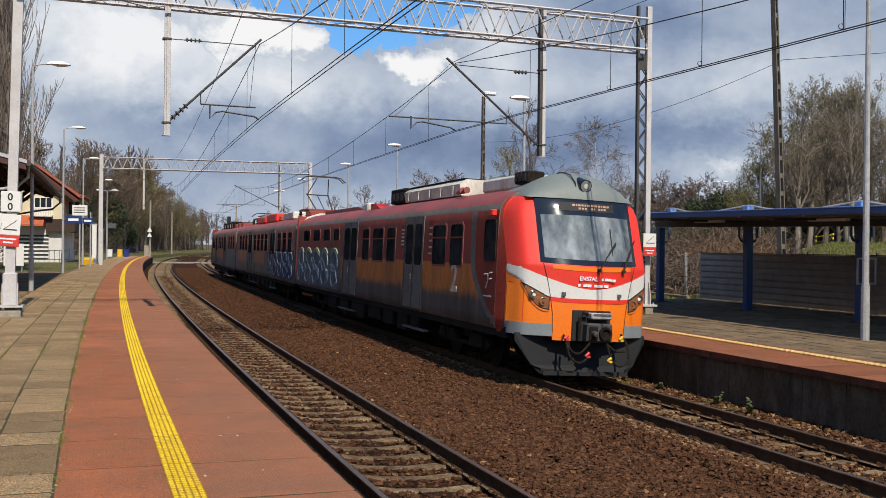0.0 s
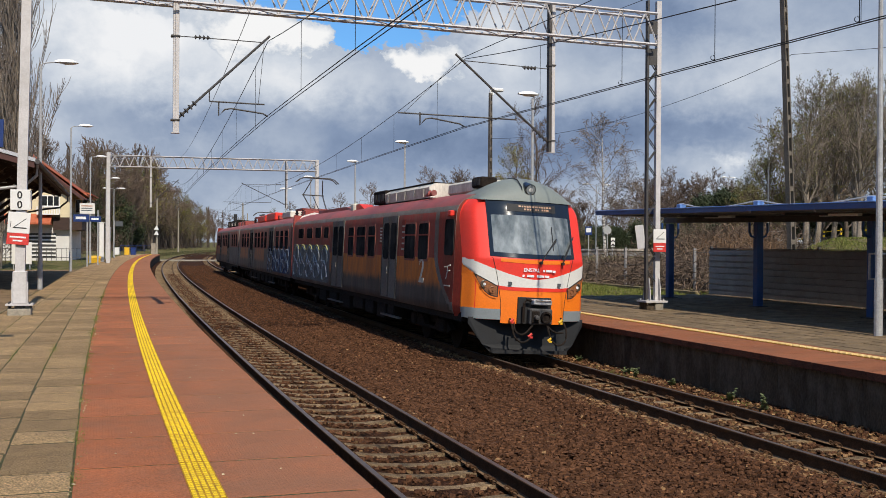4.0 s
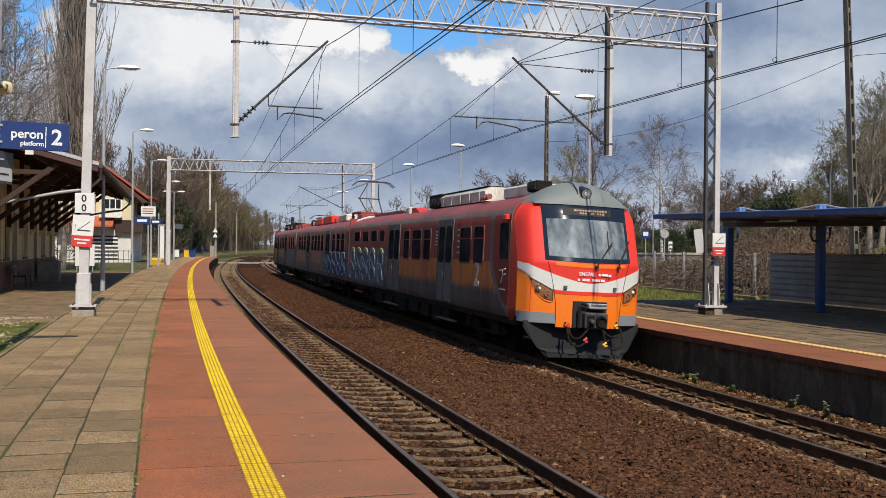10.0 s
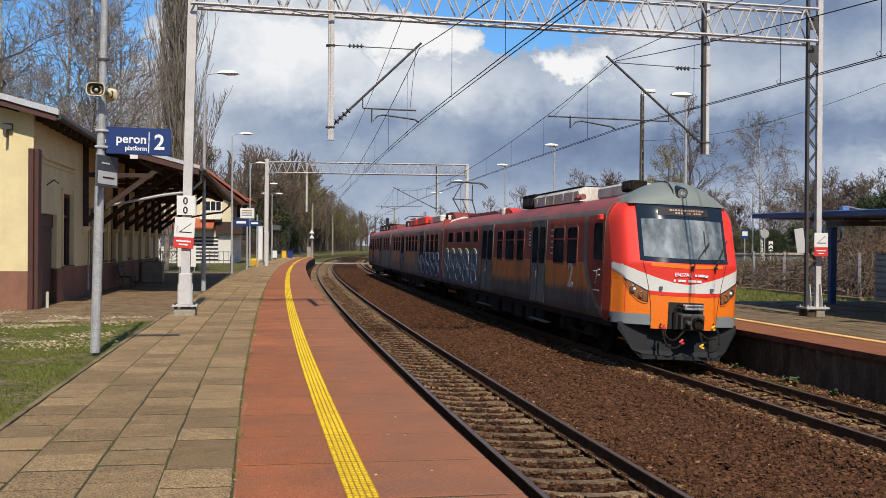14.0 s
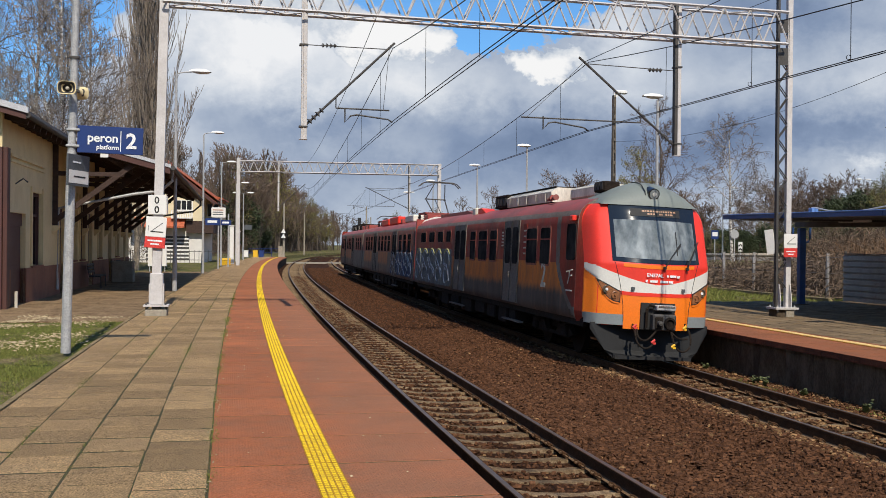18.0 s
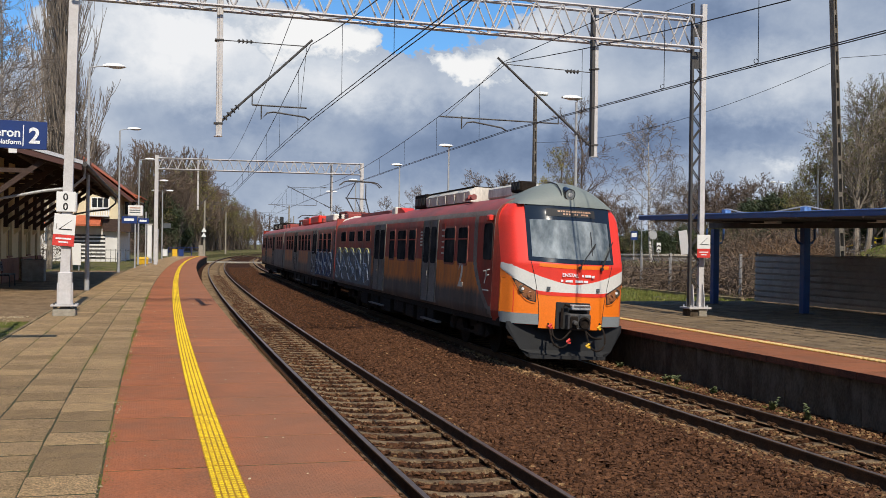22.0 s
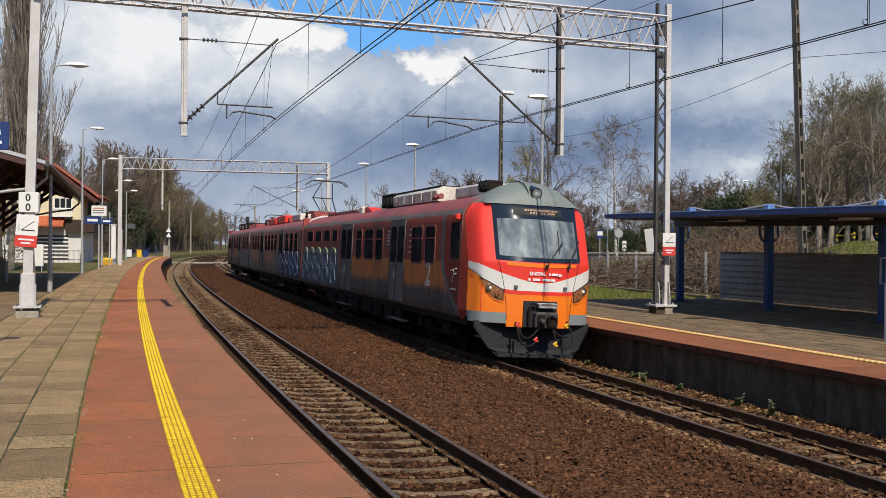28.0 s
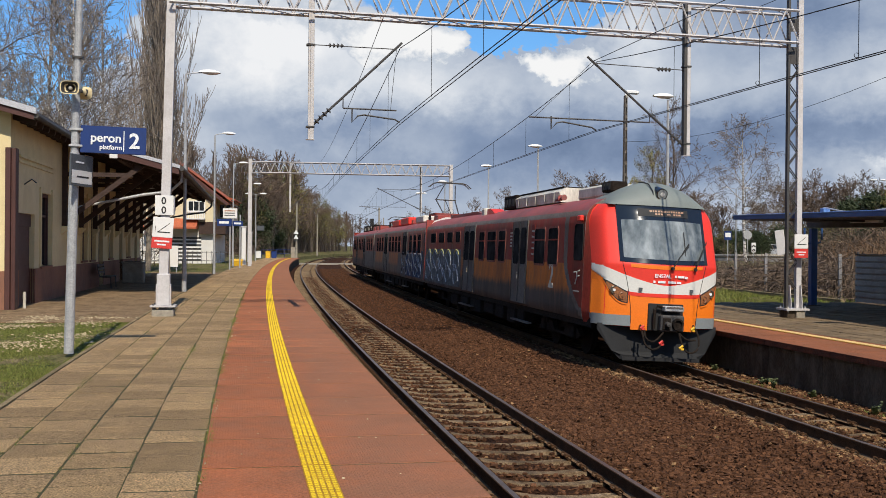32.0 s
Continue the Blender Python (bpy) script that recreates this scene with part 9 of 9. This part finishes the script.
# the tall wood at the bend of the road
wood_a = tree("budding_tree", at_cam(27.4, 78, 0.8), "tall many-stemmed tree with sparse young leaves", 41, 11.8, 0.50, 3, 0.26, bark=BARK_PALE, twig=TWIG_GREY, leaf=LEAF, leaf_per=0.55, leaf_size=0.075, leaf_spread=0.18, kids=(20, 10, 8), start=0.28, crook=0.17, lean0=0.62, twig_floor=0.013, group="wood at the road bend")
for az, d, src, sc in ((24.6, 84, olive, 0.50), (25.6, 76, olive, 0.62), (25.1, 80, catkin, 0.6), (26.2, 80, olive, 0.72), (27.7, 88, wood_a, 1.0), (29.7, 90, wood_a, 1.0), (27.3, 74, wood_a, 0.84), (28.5, 80, wood_a, 0.92), (29.7, 74, wood_a, 0.86), (30.9, 78, wood_a, 0.9), (32.1, 76, wood_a, 0.88), (28.1, 96, bare, 0.8), (29.2, 98, bare, 0.85), (24.0, 100, catkin, 0.5), (24.7, 110, olive, 0.55), (26.4, 100, olive, 0.72), (31.2, 95, bare2, 0.8), (33.3, 85, wood_a, 0.9), (35.0, 80, wood_a, 0.9)):
    o = copy_thing(src, at_cam(az, d, 0.7, rng.uniform(0, 360)))
    o.scale = (sc, sc, sc)
wood_a.scale = (0.6, 0.6, 0.6)
# the thicket that closes the view between its stems
for k in range(22):
    az = 25.2 + 10.0 * (k + rng.random()) / 22
    sc = rng.uniform(0.55, 0.85)
    copy_thing((ever, crown, olive)[k % 3], at_cam(az, rng.uniform(100, 122), 1.4, rng.uniform(0, 360))).scale = (sc * 1.3, sc * 1.3, sc * (0.8 if k % 3 else 0.7))
# the thick of the wood on the left of the line
for k in range(46):
    az = -12.6 + 8.6 * (k + rng.random()) / 46
    src = (bare, ever if k % 12 == 1 else bare, olive, bare2, bare, catkin if k > 25 else bare2)[k % 6]
    d = 140 + 90 * rng.random() + max(0.0, az + 8.0) * 22
    sc = (0.80 - 0.02 * (az + 12.6)) * rng.uniform(0.75, 1.05) * (0.6 if src is ever else 1.0)
    far = beyond(az, d) + 50 * rng.random()
    sc = under(src, az, far, sc * far / d)
    copy_thing(src, at_cam(az, far, -0.2, rng.uniform(0, 360))).scale = (sc, sc, sc)
for k in range(40):
    t = (k + rng.random()) / 40
    az, d = -8.8 + 4.0 * t, rng.uniform(132, 175)
    src = (bare, olive, bare2, bare2, catkin if k % 2 else bare)[k % 5]
    d = beyond(az, d) + 45 * rng.random()
    sc = under(src, az, d, 2.4) * rng.uniform(0.7, 1.0)
    copy_thing(src, at_cam(az, d, -0.2, rng.uniform(0, 360))).scale = (sc * 1.1, sc * 1.1, sc)
# unseen trees added behind the camera and to the sides, so that reflections see a closed place
for az, d, src in ((150, 60, bare), (175, 75, olive), (200, 70, bare2), (-60, 45, bare), (-90, 40, olive), (-130, 55, bare), (60, 70, wood_a), (90, 60, wood_a), (120, 70, bare)):
    copy_thing(src, at_cam(az, d, -0.1, rng.uniform(0, 360)))


def tangle(name, places, label, category, material, n, length, r, rise, seed):
    """A heap of crooked stalks."""
    rng_ = random.Random(seed)
    segs = []
    for k in range(n):
        c, hw, h = places[k % len(places)]
        p = c + Vector((rng_.gauss(0, hw), rng_.gauss(0, hw), abs(rng_.gauss(0, 0.45)) * h))
        d = Vector((rng_.gauss(0, 1), rng_.gauss(0, 1), rng_.gauss(rise, 0.7))).normalized()
        l = length * rng_.uniform(0.4, 1.3)
        for j in range(3):
            q = p + d * l / 3
            segs.append((p, q, r * (1 - j * 0.25), r * (0.75 - j * 0.25), 0))
            p = q
            d = (d + Vector((rng_.gauss(0, 0.35), rng_.gauss(0, 0.35), rng_.gauss(-0.25, 0.3)))).normalized()
    v, f = seg_mesh(segs, 3)
    tagged(raw(name, v, f, material), label, category, kind="stuff")


heap = []
for k in range(30):
    heap.append((at(35.5 + k * 1.35, 20.0 + 0.5 * math.sin(k * 1.7), -0.15), 0.95, 1.15 if k < 6 else (1.0 if k < 10 else 0.8)))
tangle("brush_heap", heap, "long heap of dead brushwood behind the far platform", "brushwood", BRUSH, 26000, 1.0, 0.022, 0.0, 5)
tangle("brush_bank", [(at(52.0 - k * 0.15, 27.0 + k * 0.36, 0.3), 1.0, 1.9) for k in range(12)], "bare bushes on the bank by the road", "bushes", BRUSH, 8000, 1.4, 0.018, 0.6, 6)
tangle("dry_stalks", [(at(40.5 + k * 0.3, 23.0 + (k % 3), 0.1), 0.6, 1.5) for k in range(14)], "orange dry stalks behind the screen wall", "dry stalks", REED, 1600, 1.4, 0.010, 1.3, 7)
tangle("hedge_twigs", [(at(88 + k * 5, -16 - (k % 3) * 2, -0.1), 2.0, 2.5) for k in range(14)], "bare hedge beyond the station lawn", "hedge", TWIG, 5000, 1.9, 0.02, 0.9, 8)
tangle("wood_undergrowth", [(at(150 + k * 8, -16 - (k % 4) * 4, -0.6), 3.0, 4.5) for k in range(22)], "tangled undergrowth along the line", "undergrowth", TWIG, 13000, 3.4, 0.035, 0.9, 9)
tangle("far_undergrowth", [(from_cam(2 + k * 1.1, 150, 0.5), 3.0, 3.0) for k in range(22)], "bare thicket across the tracks", "thicket", TWIG, 6000, 2.8, 0.03, 0.9, 10)


def grass(name, regions, label, seed, hmin, hmax, width):
    rng_ = random.Random(seed)
    verts, faces = [], []
    for s0, s1, l0, l1, n, z in regions:
        for _ in range(n):
            s, l = rng_.uniform(s0, s1), rng_.uniform(l0, l1)
            k = noise.noise(Vector((s * 0.55, l * 0.8, seed))) + 0.5 * noise.noise(Vector((s * 1.7, l * 2.1, seed + 4)))
            if k < rng_.uniform(-0.4, 0.42):
                continue
            p = at(s, l, z if z < 1 else float(np.interp(l, (18.1, 21, 27, 36, 52), (-0.2, -0.05, 0.35, 0.6, 0.72))))
            p.z += hill(p.x, p.y) if z > 1 else 0.0
            for _ in range(3):
                a = rng_.uniform(0, 2 * math.pi)
                h = rng_.uniform(hmin, hmax) * (0.6 + 0.6 * max(0, k))
                w = width * rng_.uniform(0.6, 1.3)
                q = p + Vector((rng_.gauss(0, 0.03), rng_.gauss(0, 0.03), 0))
                o = len(verts)
                verts += [q + Vector((math.cos(a) * w, math.sin(a) * w, 0)), q - Vector((math.cos(a) * w, math.sin(a) * w, 0)), q + Vector((rng_.gauss(0, 0.35) * h, rng_.gauss(0, 0.35) * h, h))]
                faces.append((o, o + 1, o + 2))
    tagged(raw(name, verts, faces, BLADE), label, "grass", kind="stuff")


grass("lawn_grass", [(7.5, 13, -9.5, -5.84, 42000, -0.045), (13, 26.5, -13, -5.84, 120000, -0.045), (26, 30, -13, -9.5, 2500, -0.05), (66, 110, -13, -6.4, 14000, -0.05), (18.6, 21.5, 6.35, 6.75, 900, -0.94), (14.0, 18.0, 6.5, 6.8, 350, -0.92)], "short patchy spring grass beside the platform", 3, 0.02, 0.055, 0.007)
grass("far_grass", [(34.3, 60, 12.05, 20, 26000, -0.21), (60, 100, 17.2, 24, 7000, -0.1), (20, 46, 19, 42, 30000, 9.0), (46, 66, 26, 44, 16000, 9.0)], "grass strip behind the far platform", 4, 0.08, 0.22, 0.02)
grass("joint_moss", [(4, 40, -3.70, -3.655, 7000, -0.008), (4, 40, -4.21, -4.18, 2600, -0.010), (6, 26, -5.92, -5.80, 3500, -0.03), (4, 40, -5.27, -5.235, 2600, -0.010), (4, 40, -4.735, -4.695, 2600, -0.010)], "moss and grass tufts in the slab joints", 9, 0.012, 0.035, 0.006)


def litter():
    """Pale straw and crumbled plaster lying in patches on the lawn."""
    rng_ = random.Random(31)
    verts, faces = [], []
    for _ in range(60):
        cs, cl = rng_.uniform(18.0, 28.6), rng_.uniform(-12.5, -6.4)
        if cs > 26.5 and cl > -9.5:
            continue
        ws, wl = rng_.uniform(0.1, 0.45), rng_.uniform(0.15, 0.5)
        for _ in range(rng_.randint(60, 170)):
            p = at(cs + rng_.gauss(0, ws), cl + rng_.gauss(0, wl), -0.02 + rng_.uniform(0, 0.03))
            a = rng_.uniform(0, 2 * math.pi)
            u = Vector((math.cos(a), math.sin(a), rng_.gauss(0, 0.25))) * rng_.uniform(0.015, 0.045)
            v = Vector((-math.sin(a), math.cos(a), rng_.gauss(0, 0.25))) * rng_.uniform(0.006, 0.022)
            o = len(verts)
            verts += [p - u, p + v, p + u, p - v, p + Vector((0, 0, 0.012))]
            faces += [(o, o + 1, o + 4), (o + 1, o + 2, o + 4), (o + 2, o + 3, o + 4), (o + 3, o, o + 4)]
    tagged(raw("lawn_litter", verts, faces, STRAW), "pale straw and crumbs scattered on the lawn", "litter", kind="stuff")


litter()


def grit():
    """Pale crumbs and dry leaf scraps blown over the slabs."""
    rng_ = random.Random(37)
    verts, faces = [], []
    for _ in range(420):
        l = rng_.choice((rng_.uniform(-5.7, -1.75), rng_.gauss(-3.68, 0.04), rng_.gauss(-5.7, 0.08)))
        p = at(rng_.uniform(4.0, 32.0), l, 0.006)
        a = rng_.uniform(0, 2 * math.pi)
        k = rng_.uniform(0.006, 0.02)
        u = Vector((math.cos(a), math.sin(a), rng_.gauss(0, 0.2))) * k
        v = Vector((-math.sin(a), math.cos(a), rng_.gauss(0, 0.2))) * k * rng_.uniform(0.4, 0.8)
        o = len(verts)
        verts += [p - u, p + v, p + u, p - v, p + Vector((0, 0, k * 0.5))]
        faces += [(o, o + 1, o + 4), (o + 1, o + 2, o + 4), (o + 2, o + 3, o + 4), (o + 3, o, o + 4)]
    tagged(raw("platform_grit", verts, faces, STRAW), "pale crumbs and leaf scraps on the platform slabs", "litter", kind="stuff")


grit()


def weed(s, lat, h, seed):
    rng_ = random.Random(seed)
    verts, faces = [], []
    for stem in range(5):
        top = Vector((rng_.gauss(0, 0.06), rng_.gauss(0, 0.06), h * rng_.uniform(0.5, 1.0)))
        for k in range(14):
            p = top * (k / 14)
            a = rng_.uniform(0, 2 * math.pi)
            d = Vector((math.cos(a), math.sin(a), 0.6)) * 0.085 * (1 - k / 20)
            n = Vector((-math.sin(a), math.cos(a), 0)) * 0.03
            o = len(verts)
            verts += [p, p + d * 0.5 + n, p + d, p + d * 0.5 - n]
            faces.append((o, o + 1, o + 2, o + 3))
    base = thing("weed", Matrix.Translation(at(s, lat, -0.93)), "grey-green weed growing from the ballast", "weed", "weeds by the far wall")
    raw("leaves", verts, faces, WEED, base)


for k, (s, l, h) in enumerate(((14.85, 6.5, 0.34), (15.9, 6.55, 0.24), (17.8, 6.55, 0.16), (19.2, 6.55, 0.26), (19.7, 6.6, 0.14), (22.0, 6.6, 0.14))):
    weed(s, l, h, 50 + k)


# ---- the loose stones and the slabs, piece by piece ----
def scatter_stones(name, regions, material, label, seed, size):
    """Broken stones: small blocks with jittered corners, all in one mesh; none lies on a sleeper between the rails."""
    r = np.random.RandomState(seed)
    base = np.array([(x, y, z) for z in (-1, 1) for x, y in ((-1, -1), (1, -1), (1, 1), (-1, 1))], float)
    quad = np.array([(4, 5, 6, 7), (0, 1, 5, 4), (1, 2, 6, 5), (2, 3, 7, 6), (3, 0, 4, 7)])
    vs, fs, o = [], [], 0
    for s0, s1, l0, l1, n in regions:
        ss, ll = r.uniform(s0, s1, n), r.uniform(l0, l1, n)
        for s, l in zip(ss, ll):
            if (abs(l) < 0.7 or abs(l - SEP) < 0.7) and abs((s + 9.2 + 0.305) % 0.61 - 0.305) < 0.115:
                continue
            k = size * r.uniform(0.45, 1.3)
            c = np.array(at(s, l, bed_height(l) + k * 0.3 + r.uniform(-0.018, 0.018)))
            a, b = r.uniform(0, 6.28), r.normal(0, 0.75)
            ca, sa, cb, sb = math.cos(a), math.sin(a), math.cos(b), math.sin(b)
            v = base * r.uniform(0.55, 1.15, (8, 3)) * np.array((1.0, 0.75, 0.55)) * k
            v = v @ np.array(((1, 0, 0), (0, cb, -sb), (0, sb, cb))) @ np.array(((ca, -sa, 0), (sa, ca, 0), (0, 0, 1))) + c
            vs.append(v)
            fs.append(quad + o)
            o += 8
    ob = raw(name, [tuple(p) for p in np.concatenate(vs)], [tuple(int(i) for i in t) for t in np.concatenate(fs)], material)
    tagged(ob, label, "ballast", kind="stuff")


scatter_stones("ballast_stones", [(6.5, 20, 1.35, 4.1, 30000), (20, 34, 1.35, 4.0, 19000), (34, 70, 1.35, 3.9, 10000), (70, 120, 1.2, 3.9, 8000), (8, 26, -0.62, 0.62, 4500), (26, 50, -0.66, 0.66, 4500), (50, 90, -0.66, 0.66, 4000), (6.5, 20, 0.85, 1.4, 5000), (20, 60, 0.85, 1.4, 6500), (14, 60, -1.6, -0.85, 5000), (9, 24, 6.0, 6.82, 4500), (9, 24, 4.45, 5.7, 5000)], BALLAST, "rust-brown broken ballast stones between the tracks", 3, 0.0285)
scatter_stones("dusty_stones", [(8, 26, 3.85, 4.25, 2600), (8, 26, 4.5, 5.65, 4200), (8, 26, 5.95, 6.82, 3000), (24, 60, -0.68, 0.68, 400), (12, 30, -0.64, 0.64, 400), (6.5, 20, 0.84, 1.15, 300), (6.5, 30, 1.4, 3.8, 420)], BALLAST_TAN, "tan dust-covered stones along the rails", 5, 0.028)


def slab_mesh(name, w, l, h, material, ins=0.008):
    bm = bmesh.new()
    lo = [bm.verts.new((x, y, -h)) for x, y in ((-w / 2, -l / 2), (w / 2, -l / 2), (w / 2, l / 2), (-w / 2, l / 2))]
    mid = [bm.verts.new((x, y, -ins)) for x, y in ((-w / 2, -l / 2), (w / 2, -l / 2), (w / 2, l / 2), (-w / 2, l / 2))]
    top = [bm.verts.new((x, y, 0)) for x, y in ((-w / 2 + ins, -l / 2 + ins), (w / 2 - ins, -l / 2 + ins), (w / 2 - ins, l / 2 - ins), (-w / 2 + ins, l / 2 - ins))]
    for a, b in ((lo, mid), (mid, top)):
        for i in range(4):
            bm.faces.new((a[i], a[(i + 1) % 4], b[(i + 1) % 4], b[i]))
    bm.faces.new(top)
    bm.faces.new(lo[::-1])
    me = bpy.data.meshes.new(name)
    bm.to_mesh(me)
    bm.free()
    me.materials.append(material)
    return me


def lay_slabs():
    base = bpy.data.objects["platform_near"]
    rng_ = random.Random(8)
    cols = [(-3.937, 0.50), (-4.455, 0.50), (-4.985, 0.52), (-5.52, 0.52)]
    meshes = [slab_mesh("grey_slab", w, 0.562, 0.07, SLAB_GREY, 0.006) for _, w in cols]
    rest_v, rest_f = [], []
    count = 0
    s = 3.0 - 0.603 * 20
    while s < 143.5:
        for c, (lat, w) in enumerate(cols):
            off = (0.0, 0.22, 0.08, 0.34)[c]
            m = spot(s + off + rng_.uniform(-0.012, 0.012), lat + rng_.uniform(-0.006, 0.006), rng_.uniform(0.003, 0.008), rng_.uniform(-0.7, 0.7)) @ Matrix.Rotation(rng_.gauss(0, 0.005), 4, "X") @ Matrix.Rotation(rng_.gauss(0, 0.004), 4, "Y")
            if s > 2.9 and count < 300:
                ob = new("grey_slab", meshes[c])
                ob.parent = base
                ob.matrix_basis = m
                count += 1
            else:
                o = len(rest_v)
                rest_v += [m @ v.co for v in meshes[c].vertices]
                rest_f += [tuple(o + i for i in p.vertices) for p in meshes[c].polygons]
        s += 0.603
    tagged(raw("grey_slabs", rest_v, rest_f, SLAB_GREY_FAR, base), kind="stuff")
    # the wide red edge slabs with their yellow warning strip
    red = slab_mesh("red_slab", 1.97, 1.164, 0.14, SLAB_RED_NEAR, 0.002)
    bm = bmesh.new()
    add_box(bm, -0.112, 0.112, -0.594, 0.594, 0.001, 0.006, mi=1)
    for i in range(5):
        for j in range(17):
            x, y = -0.088 + i * 0.044, -0.56 + j * 0.07
            lo = [bm.verts.new((x + a * 0.0155, y + b * 0.023, 0.006)) for a, b in ((-1, -1), (1, -1), (1, 1), (-1, 1))]
            hi = [bm.verts.new((x + a * 0.0125, y + b * 0.020, 0.0092)) for a, b in ((-1, -1), (1, -1), (1, 1), (-1, 1))]
            for q in range(4):
                bm.faces.new((lo[q], lo[(q + 1) % 4], hi[(q + 1) % 4], hi[q]))
            bm.faces.new(hi)
    tac = bpy.data.meshes.new("tactile_strip")
    bm.to_mesh(tac)
    bm.free()
    tac.materials.append(TACTILE)
    tac.materials.append(TACTILE_BASE)
    s = 3.42 - 1.2 * 9
    while s < 143.5:
        m = spot(s, EDGE - 0.985, rng_.uniform(-0.0015, 0.0015), rng_.uniform(-0.15, 0.15))
        ob = new("red_slab", red)
        ob.parent = base
        ob.matrix_basis = m
        t = new("tactile_strip", tac)
        t.parent = base
        t.matrix_basis = spot(s, -2.808, 0.001)
        s += 1.2


lay_slabs()
motions()
